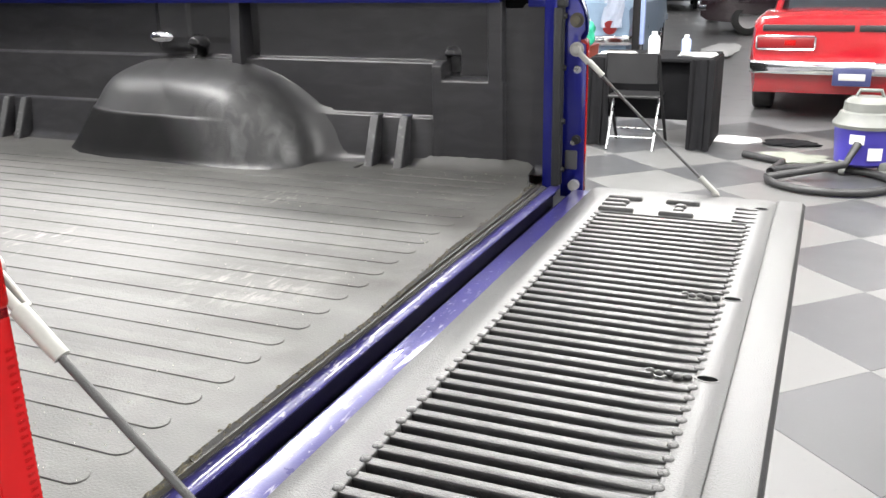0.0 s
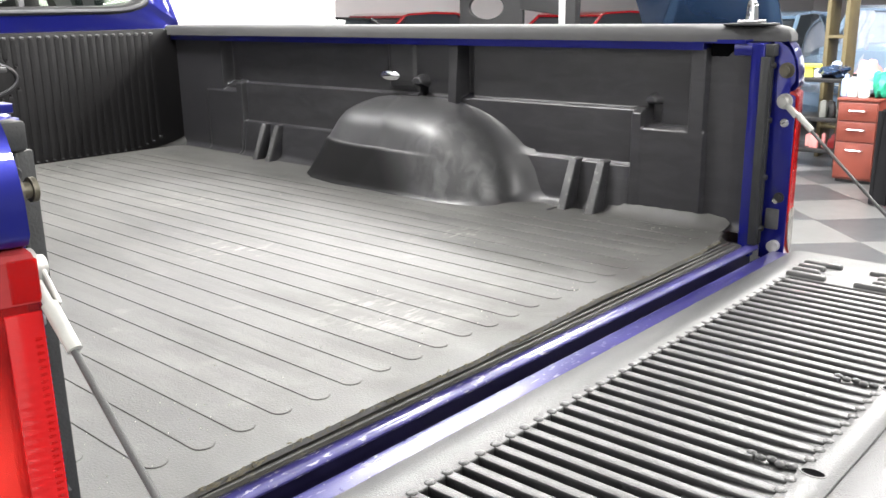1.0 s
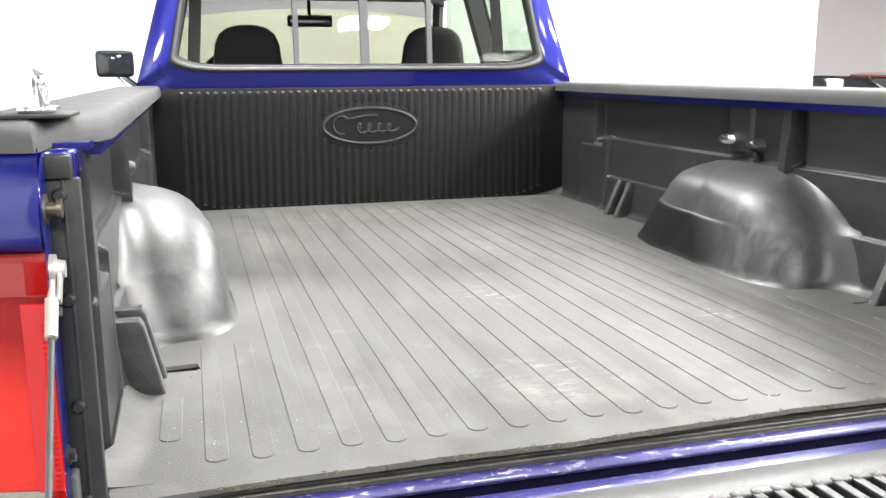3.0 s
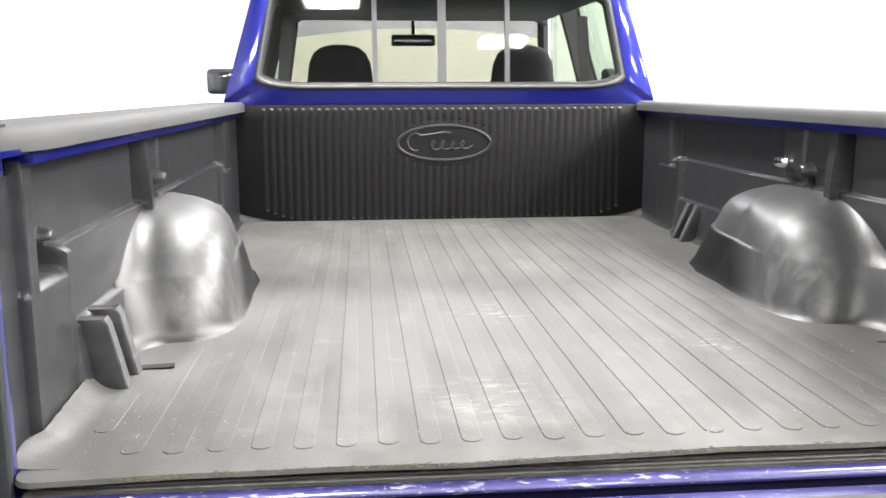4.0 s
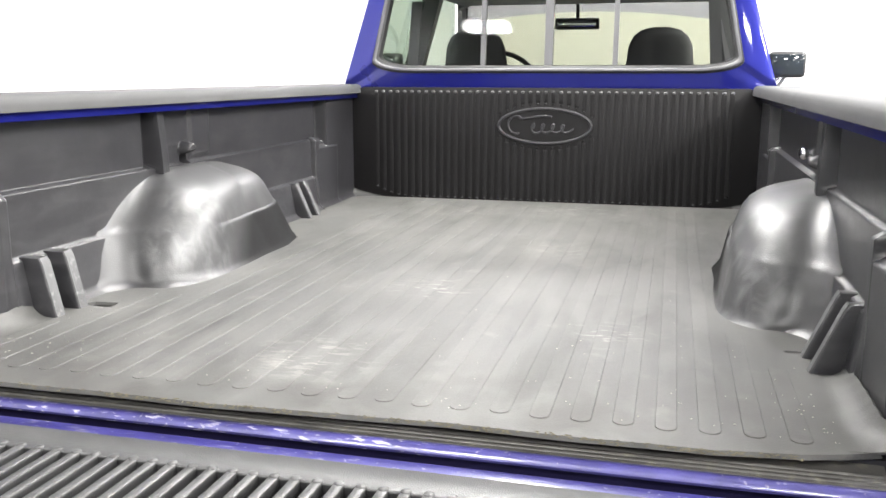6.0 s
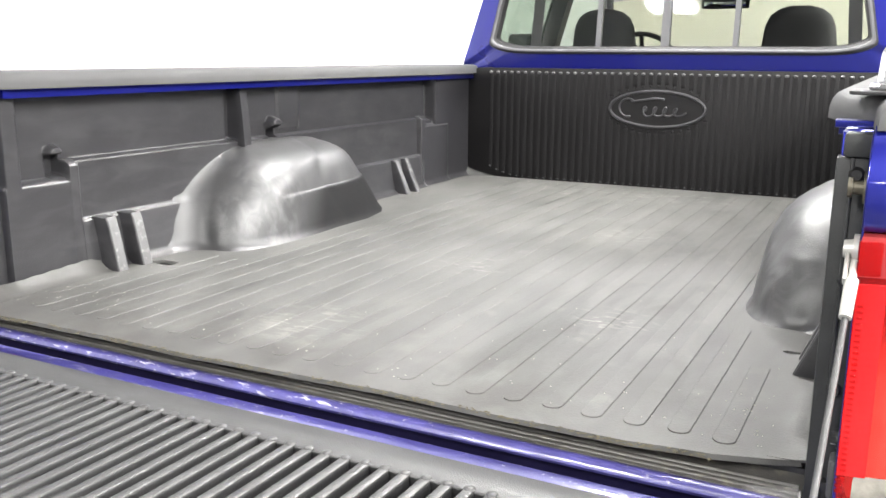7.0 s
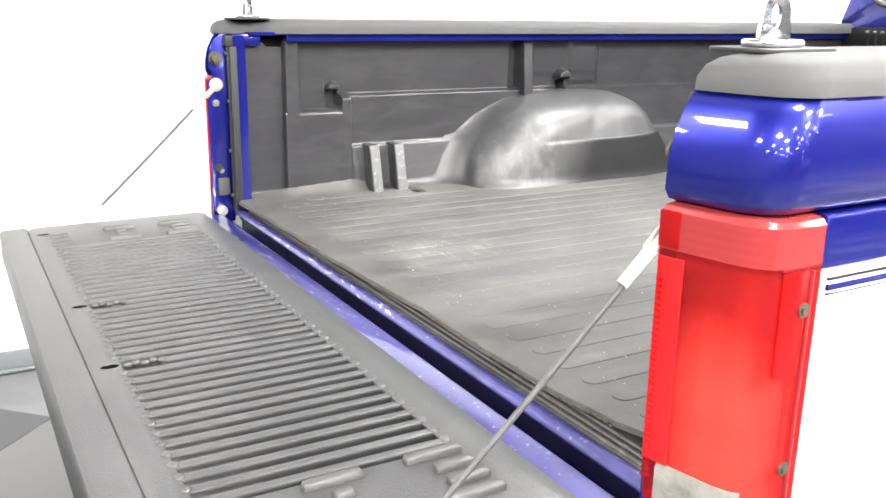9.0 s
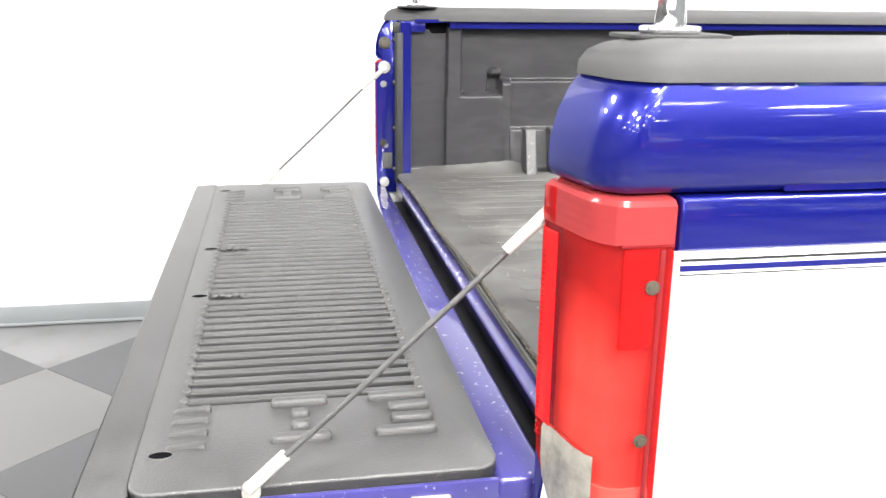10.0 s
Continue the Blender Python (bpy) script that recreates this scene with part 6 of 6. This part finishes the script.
for far_x, far_y, far_turn in ((25.5, 6.6, 70), (28.0, 4.3, 100), (23.5, 1.2, 80), (30.5, 1.5, 95)):
    car("black_coupe", (far_x, far_y, 0), far_turn, BLACK_PAINT, "black car parked far back in the hall", "far cars", height=1.4)


def lift_post(x, y):
    t = thing("lift_post", (x, y, 0), "dark steel post with a black panel that has an oval hole", "post")
    bm = bmesh.new()
    box(bm, (x - 0.05, y - 0.06, 0), (x + 0.05, y + 0.06, 3.2), 0.01)
    part("post", bm, BLACK_METAL, t)
    bm = bmesh.new()
    box(bm, (x - 0.055, y + 0.06, 0.9), (x + 0.03, y + 0.13, 2.3), 0.008)
    part("white_strip", bm, PAPER, t, "white strip beside the post")
    bm = bmesh.new()
    box(bm, (x - 0.2, y - 0.2, 0), (x + 0.2, y + 0.2, 0.03), 0.006)
    part("foot_plate", bm, BLACK_METAL, t)
    # panel with an oval opening
    cy, cz = y + 1.02, 1.58
    outline = [(cy + 0.42 * c, cz + 0.33 * s) for c, s in ((1, -0.95), (1, 0.85), (0.92, 1), (-0.62, 1), (-1, 0.70), (-1, -0.95))]
    n = 32
    bm = bmesh.new()
    hole = [(cy + 0.06 + 0.235 * math.cos(a), cz - 0.02 + 0.125 * math.sin(a)) for a in [2 * math.pi * k / n for k in range(n)]]
    outer = []
    for hy, hz in hole:
        dy, dz = hy - cy, hz - cz
        k = min(0.42 / max(abs(dy), 1e-6), 0.31 / max(abs(dz), 1e-6))
        outer.append((cy + dy * k, cz + dz * k))
    loft(bm, [[(x - 0.02, a, b) for a, b in hole], [(x - 0.02, a, b) for a, b in outer], [(x + 0.02, a, b) for a, b in outer], [(x + 0.02, a, b) for a, b in hole], [(x - 0.02, a, b) for a, b in hole]], cap=False)
    bmesh.ops.recalc_face_normals(bm, faces=bm.faces)
    part("panel", bm, BLACK_METAL, t, "black panel with an oval hole")
    bm = bmesh.new()
    prism(bm, [(cy - 0.40, cz + 0.31), (cy - 0.40, cz - 0.05), (y + 0.05, cz - 0.12), (y + 0.05, cz - 0.02)], "x", x - 0.03, x + 0.03, 0.006)
    part("arm", bm, BLACK_METAL, t)
    bm = bmesh.new()
    box(bm, (x - 0.03, cy - 0.05, 0), (x + 0.03, cy + 0.05, cz - 0.30), 0.006)
    part("panel_leg", bm, BLACK_METAL, t)


lift_post(6.3, 4.25)


def side_table():
    x0, x1, y0, y1, h = 6.22, 6.9, 0.30, 1.31, 0.74
    t = thing("covered_table", (6.55, 0.8, 0), "folding table under a black cloth that hangs to the floor", "table")
    bm = bmesh.new()
    box(bm, (x0, y0, h - 0.03), (x1, y1, h), 0.006)
    part("tabletop", bm, TABLECLOTH, t)
    for ya, yb in ((y0 - 0.02, y0 + 0.30), (y1 - 0.30, y1 + 0.02)):
        bm = bmesh.new()
        rings = []
        for k in range(13):
            y = ya + (yb - ya) * k / 12 * 0.62 + (0.0 if ya < 0.5 else 0.38 * (yb - ya))
            d = 0.018 * math.sin(k * 1.9)
            rings.append([(x0 - 0.01 + d, y, h - 0.01), (x0 - 0.10 - d * 1.6, y + 0.02 * math.sin(k), 0.01), (x0 - 0.06 - d, y + 0.02 * math.sin(k), 0.01), (x0 + 0.01 + d, y, h - 0.01)])
        loft(bm, rings)
        bmesh.ops.recalc_face_normals(bm, faces=bm.faces)
        part("cloth_drop", bm, TABLECLOTH, t, "hanging fold of black cloth")
    for lx in (x0 + 0.08, x1 - 0.08):
        for ly in (y0 + 0.1, y1 - 0.1):
            bm = bmesh.new()
            cyl(bm, (lx, ly, 0), (lx, ly, h - 0.03), 0.013, n=10)
            part("leg", bm, STEEL_DARK, t)
    bm = bmesh.new()
    box(bm, (x0 + 0.02, y0 - 0.01, 0.01), (x1, y0 + 0.01, h - 0.02), 0.004)
    part("cloth_end", bm, TABLECLOTH, t)
    bm = bmesh.new()
    box(bm, (x0 + 0.10, y0 + 0.1, h - 0.52), (x0 + 0.11, y1 - 0.1, h - 0.005), 0.003)
    part("cloth_front", bm, TABLECLOTH, t)


def folding_chair(x, y, turn):
    t = thing("folding_chair", (x, y, 0), "black metal folding chair in front of the table", "chair")
    place = Matrix.Translation((x, y, 0)) @ Matrix.Rotation(radians(turn), 4, "Z")

    def put(bm):
        bmesh.ops.transform(bm, matrix=place, verts=bm.verts)
        return bm

    bm = bmesh.new()
    box(bm, (-0.21, -0.20, 0.43), (0.21, 0.20, 0.455), 0.012, 3)
    part("seat", put(bm), RUBBER, t)
    bm = bmesh.new()
    rings = [[(-0.20 + 0.4 * k / 8, 0.235 + 0.03 * (1 - ((k - 4) / 4) ** 2) + dy, z) for dy, z in ((0, 0.565), (0.02, 0.565), (0.025, 0.805), (0.005, 0.805))] for k in range(9)]
    loft(bm, rings)
    bmesh.ops.recalc_face_normals(bm, faces=bm.faces)
    part("backrest", put(bm), BLACK_METAL, t)
    for s in (-1, 1):
        bm = bmesh.new()
        tube(bm, [(s * 0.215, -0.24, 0.012), (s * 0.215, 0.08, 0.44), (s * 0.205, 0.24, 0.80)], 0.014, 8)
        part("front_leg", put(bm), BLACK_METAL, t)
        bm = bmesh.new()
        tube(bm, [(s * 0.19, 0.26, 0.012), (s * 0.19, 0.02, 0.42)], 0.011, 8)
        part("rear_leg", put(bm), STEEL, t, "bare metal leg")
    for y0, z0 in ((-0.16, 0.12), (0.2, 0.11)):
        bm = bmesh.new()
        tube(bm, [(-0.2, y0, z0), (0.2, y0, z0)], 0.008, 8)
        part("crossbar", put(bm), STEEL, t, "bare metal bar")


def drawer_chest(x, y):
    t = thing("drawer_chest", (x, y, 0), "reddish brown wooden chest with three drawers", "drawer chest")
    bm = bmesh.new()
    box(bm, (x, y - 0.17, 0.03), (x + 0.5, y + 0.17, 0.72), 0.008)
    part("carcass", bm, CHERRY, t)
    bm = bmesh.new()
    box(bm, (x - 0.02, y - 0.18, 0.72), (x + 0.5, y + 0.18, 0.745), 0.006)
    part("top", bm, CHERRY, t)
    bm = bmesh.new()
    box(bm, (x + 0.03, y - 0.15, 0), (x + 0.46, y + 0.15, 0.03))
    part("plinth", bm, BLACK_METAL, t)
    for z0, z1 in ((0.05, 0.36), (0.372, 0.54), (0.552, 0.705)):
        bm = bmesh.new()
        box(bm, (x - 0.018, y - 0.16, z0), (x, y + 0.16, z1), 0.004)
        d = part("drawer", bm, CHERRY, t)
        bm = bmesh.new()
        zc = z1 - 0.065
        tube(bm, [(x - 0.018, y - 0.07, zc), (x - 0.04, y - 0.065, zc), (x - 0.04, y + 0.065, zc), (x - 0.018, y + 0.07, zc)], 0.006, 8)
        part("handle", bm, STEEL, d, "bright bar handle")


def bottle(x, y, z, r, h, body, cap, label, name="bottle"):
    t = thing(name, (x, y, z), label, "bottle", "bottles and tubs")
    bm = bmesh.new()
    prof = [(0.9, 0.0), (1, 0.03), (1, 0.68), (0.85, 0.78), (0.42, 0.86), (0.4, 0.9)]
    loft(bm, [[(x + r * k * math.cos(a), y + r * k * math.sin(a), z + h * q) for a in [2 * math.pi * j / 16 for j in range(16)]] for k, q in prof])
    bmesh.ops.recalc_face_normals(bm, faces=bm.faces)
    part("body", bm, body, t)
    bm = bmesh.new()
    cyl(bm, (x, y, z + h * 0.88), (x, y, z + h), r * 0.48, n=14)
    part("cap", bm, cap, t)


def vacuum(x, y):
    t = thing("shop_vacuum", (x, y, 0), "blue and grey shop vacuum with a black hose", "vacuum cleaner")
    bm = bmesh.new()
    loft(bm, [[(x + r * math.cos(a), y + r * math.sin(a), z) for a in [2 * math.pi * j / 28 for j in range(28)]] for r, z in ((0.17, 0.07), (0.195, 0.09), (0.215, 0.33), (0.225, 0.345))])
    part("drum", bm, VAC_BLUE, t)
    bm = bmesh.new()
    loft(bm, [[(x + r * math.cos(a), y + r * math.sin(a), z) for a in [2 * math.pi * j / 28 for j in range(28)]] for r, z in ((0.23, 0.345), (0.235, 0.37), (0.20, 0.42), (0.19, 0.45), (0.17, 0.46), (0.165, 0.52), (0.13, 0.55), (0.06, 0.56))])
    part("lid", bm, VAC_GREY, t, "grey domed lid")
    bm = bmesh.new()
    tube(bm, [(x, y - 0.1, 0.53), (x, y - 0.07, 0.6), (x, y + 0.07, 0.6), (x, y + 0.1, 0.53)], 0.014, 8)
    part("handle", bm, VAC_GREY, t)
    for a in (45, 135, 225, 315):
        cx, cy = x + 0.19 * math.cos(radians(a)), y + 0.19 * math.sin(radians(a))
        bm = bmesh.new()
        cyl(bm, (cx, cy - 0.02, 0.035), (cx, cy + 0.02, 0.035), 0.035, n=16)
        box(bm, (cx - 0.03, cy - 0.03, 0.05), (cx + 0.03, cy + 0.03, 0.11), 0.01)
        part("castor", bm, VAC_GREY, t)
    for z0, z1, yc in ((0.24, 0.31, 0.06), (0.13, 0.22, -0.07)):
        bm = bmesh.new()
        rings = [[(x - r * math.cos(a), y + r * math.sin(a), z) for a in [(yc + 0.05 * (k - 2) / 2) / 0.21 for k in range(5)]] for r, z in ((0.213, z0), (0.216, z1))]
        loft(bm, rings, closed=False)
        part("sticker", bm, PAPER, t, "white label")
    bm = bmesh.new()
    path = [(x - 0.22, y + 0.05, 0.25), (x - 0.33, y + 0.12, 0.12)]
    for k in range(26):
        a = radians(100 + 330 * k / 25)
        path.append((x - 0.45 + 0.38 * math.cos(a), y + 0.22 + 0.42 * math.sin(a), 0.032))
    path += [(x + 0.05, y + 0.55, 0.032), (x + 0.25, y + 0.85, 0.032)]
    tube(bm, path, 0.028, 10)
    part("hose", bm, RUBBER, t, "coiled black hose on the floor")


side_table()
folding_chair(6.22, 0.90, 90)
drawer_chest(6.95, 1.71)
vacuum(5.75, -0.86)
bottle(6.55, 0.84, 0.74, 0.05, 0.19, PAPER, PAPER, "white plastic bottle on the table")
bottle(6.62, 0.58, 0.74, 0.04, 0.16, BLUE_PL, PAPER, "pale blue spray bottle on the table")
bottle(7.06, 1.80, 0.745, 0.05, 0.20, PAPER, BLACK_METAL, "white bottle on the chest")
bottle(7.02, 1.70, 0.745, 0.045, 0.17, PAPER, PAPER, "white tub on the chest", "tub")
bottle(7.25, 1.60, 0.745, 0.045, 0.24, BLUE_PL, PAPER, "pale blue bottle on the chest")
bottle(7.10, 1.88, 0.745, 0.04, 0.19, BLUE_PL, BLUE_PL, "pale blue bottle on the chest")


def lump(name, at, size, mat, label, category, seed):
    """A crumpled soft heap."""
    rnd = random.Random(seed)
    bm = bmesh.new()
    bmesh.ops.create_icosphere(bm, subdivisions=3, radius=1.0)
    waves = [(Vector((rnd.gauss(0, 1), rnd.gauss(0, 1), rnd.gauss(0, 1))) * 4.5, rnd.uniform(0, 6)) for _ in range(7)]
    for v in bm.verts:
        k = 1 + 0.07 * sum(math.sin(v.co.dot(w) + p) for w, p in waves)
        c = v.co * k
        v.co = (at[0] + c.x * size[0], at[1] + c.y * size[1], max(at[2] + (c.z + 0.85) * size[2], at[2] + 0.002))
    ob = part(name, bm, mat, None, angle=25)
    tagged(ob, label, category)


lump("plastic_bag", (7.12, 1.58, 0.745), (0.10, 0.085, 0.12), GREEN_PL, "crumpled green plastic bag on the chest", "bag", 1)
lump("plastic_bag", (7.24, 1.74, 0.745), (0.12, 0.13, 0.16), PINK_PL, "crumpled pink plastic bag on the chest", "bag", 2)
lump("plastic_bag", (7.14, 1.74, 0.745), (0.10, 0.12, 0.13), FILM, "crumpled clear plastic bag on the chest", "bag", 3)
lump("cloth_heap", (7.62, 2.16, 0.86), (0.12, 0.14, 0.07), NAVY_PAINT, "dark blue rags on the bench", "rags", 4)
lump("white_cloth", (14.2, 1.15, 0.0), (1.25, 0.30, 0.03), PAPER, "flat white patch on the concrete floor", "cloth", 5)
lump("floor_rag", (6.05, -0.36, 0.0), (0.20, 0.28, 0.012), RAG_GREY, "grey green rag spread on the floor", "rag", 6)
lump("floor_rag", (6.62, -0.34, 0.0), (0.12, 0.22, 0.02), TABLECLOTH, "black rag lying on the floor", "rag", 7)


def workbench(x0, x1, y0, y1, h):
    t = thing("workbench", ((x0 + x1) / 2, (y0 + y1) / 2, 0), "dark workbench crowded with small tools and boxes", "bench")
    for z in (h - 0.04, 0.45, 0.15):
        bm = bmesh.new()
        box(bm, (x0, y0, z), (x1, y1, z + 0.04), 0.004)
        part("shelf_board", bm, BLACK_METAL, t)
    for lx in (x0 + 0.03, x1 - 0.03):
        for ly in (y0 + 0.03, y1 - 0.03):
            bm = bmesh.new()
            box(bm, (lx - 0.02, ly - 0.02, 0), (lx + 0.02, ly + 0.02, h - 0.04), 0.003)
            part("leg", bm, BLACK_METAL, t)


workbench(7.5, 7.95, 2.02, 2.75, 0.86)
rnd = random.Random(11)
for k in range(22):
    z = (0.86, 0.49, 0.19)[k % 3]
    bx, by = 7.53 + rnd.uniform(0, 0.3), 2.06 + rnd.uniform(0, 0.6)
    w, d, h = rnd.uniform(0.03, 0.07), rnd.uniform(0.03, 0.09), rnd.uniform(0.06, 0.15)
    bm = bmesh.new()
    box(bm, (bx, by, z), (bx + w, by + d, z + h), 0.006)
    box(bm, (bx + w * 0.2, by + d * 0.2, z + h - 0.002), (bx + w * 0.8, by + d * 0.8, z + h + 0.012), 0.004)
    m, word = ((PAPER, "white"), (BLACK_METAL, "black"), (PINK_PL, "pink"), (BLUE_PL, "pale blue"), (VAC_GREY, "grey"), (RED_DEEP, "dark red"))[k % 6]
    tagged(part("small_box", bm, m), "small " + word + " box of supplies on the workbench", "box", "boxes on the bench")
bm = bmesh.new()
prism(bm, round_rect(7.62, 2.42, 0.09, 0.26, 0.03), "z", 0.95, 0.985, 0.01)
box(bm, (7.6, 2.36, 0.86), (7.64, 2.48, 0.952))
tagged(part("yellow_tool", bm, YELLOW_PL), "bright yellow tool on the workbench", "tool")


def hall_post(x, y):
    t = thing("steel_post", (x, y, 0), "dark steel column with a pale strip", "post")
    bm = bmesh.new()
    box(bm, (x - 0.05, y - 0.02, 0), (x + 0.05, y + 0.07, CEILING), 0.006)
    part("column", bm, BLACK_METAL, t)
    bm = bmesh.new()
    box(bm, (x - 0.04, y - 0.075, 0.5), (x + 0.04, y - 0.022, CEILING), 0.006)
    part("pale_strip", bm, BLUE_PL, t)
    bm = bmesh.new()
    box(bm, (x - 0.12, y - 0.12, 0), (x + 0.12, y + 0.12, 0.02), 0.004)
    part("foot_plate", bm, BLACK_METAL, t)


hall_post(10.0, 1.66)

# clear sheeting hung over the pale car's tail
sheet = thing("plastic_sheet", (9.95, 2.1, 0.7), "crumpled clear plastic sheeting hung over the pale car", "plastic sheet")
for y0, y1, z0, z1 in ((1.86, 2.12, 0.70, 1.42), (2.62, 2.80, 0.75, 1.45)):
    bm = bmesh.new()
    rows = []
    for k in range(15):
        z = z0 + (z1 - z0) * k / 14
        rows.append([(9.96 + 0.02 * math.sin(1.3 * a + 0.6 * k) + 0.16 * k / 14, y0 + (y1 - y0) * a / 9 + 0.012 * math.sin(0.9 * k), z) for a in range(10)])
    loft(bm, rows, closed=False)
    part("drape", bm, FILM, sheet, angle=20)


def paper_stack(x, y, z, w, d, h, mat, label):
    t = thing("paper_stack", (x, y, z), label, "papers", "papers on the table")
    for k in range(3):
        bm = bmesh.new()
        a = Matrix.Translation((x, y, z)) @ Matrix.Rotation(radians(7 * (k - 1)), 4, "Z")
        box(bm, (-w / 2, -d / 2, h * k / 3), (w / 2, d / 2, h * (k + 1) / 3 - 0.0005), 0.001, 1, turn=a)
        part("paper_block", bm, mat, t)


paper_stack(6.5, 0.46, 0.74, 0.21, 0.29, 0.02, PAPER, "pile of papers on the black table")
paper_stack(6.5, 1.14, 0.74, 0.21, 0.29, 0.015, PAPER, "white papers on the black table")


def shelf_unit(x, y):
    t = thing("wooden_shelf", (x, y, 0), "raw wood shelf with bottles beside the pale blue car", "shelf")
    for dy in (-0.09, 0.09):
        bm = bmesh.new()
        box(bm, (x, y + dy - 0.02, 0), (x + 0.3, y + dy + 0.02, 2.3), 0.004)
        part("upright", bm, WOOD, t)
    for z in (0.3, 0.8, 1.2, 1.6):
        bm = bmesh.new()
        box(bm, (x, y - 0.075, z), (x + 0.35, y + 0.075, z + 0.03), 0.004)
        part("board", bm, WOOD, t)


shelf_unit(8.2, 2.38)
bm = bmesh.new()
loft(bm, [[(6.7 + 0.16 * math.cos(a), 0.14 + 0.24 * math.sin(a), z + 0.004 * math.sin(5 * a)) for a in [2 * math.pi * j / 24 for j in range(24)]] for z in (0.002, 0.012)])
tagged(part("crumpled_towel", bm, PAPER), "white cloth lying on the tiled floor", "cloth")

# ---- floor tiles, laid diagonally ----
TILE, ANCHOR, SKEW = 0.645, (3.105, -0.835), -0.2
H = TILE * math.sqrt(0.5)
c, q = math.cos(radians(SKEW)), math.sin(radians(SKEW))
near, far_light, far_dark = [], [], []
for i in range(-40, 60):
    for j in range(-40, 60):
        u, v = H * (i + j), H * (i - j)
        x, y = ANCHOR[0] + H + u * c + v * q, ANCHOR[1] - u * q + v * c
        if not (HALL["x0"] + 0.43 < x < 7.35 and HALL["y0"] + 0.43 < y < HALL["y1"] - 0.45):
            continue
        dark = (i + j) % 2 == 0
        if -2.6 < x < 7.2 and -3.2 < y < 3.0:
            near.append((x, y, dark))
        else:
            (far_dark if dark else far_light).append((x, y))
tile_turn = Matrix.Rotation(radians(45 - SKEW), 4, "Z")
bm = bmesh.new()
box(bm, (-TILE / 2 + 0.001, -TILE / 2 + 0.001, -0.004), (TILE / 2 - 0.001, TILE / 2 - 0.001, 0.0), 0.001, 1)
tile_mesh = {}
for dark in (True, False):
    me = bpy.data.meshes.new("tile")
    bm.to_mesh(me)
    me.transform(tile_turn)
    me.materials.append(TILE_DARK if dark else TILE_LIGHT)
    tile_mesh[dark] = me
bm.free()
for x, y, dark in near:
    ob = new("tile", tile_mesh[dark])
    ob.parent = floor
    ob.location = (x, y, 0)
for spots, m in ((far_dark, TILE_DARK), (far_light, TILE_LIGHT)):
    verts, faces = [], []
    for x, y in spots:
        k = len(verts)
        for a, b in ((-1, -1), (1, -1), (1, 1), (-1, 1)):
            p = tile_turn @ Vector((a * TILE / 2, b * TILE / 2, 0))
            verts.append((x + p.x * 0.997, y + p.y * 0.997, 0.0))
        faces.append((k, k + 1, k + 2, k + 3))
    me = bpy.data.meshes.new("far_tiles")
    me.from_pydata(verts, [], faces)
    me.materials.append(m)
    ob = new("far_tiles", me)
    ob.parent = floor
    tagged(ob, kind="stuff")
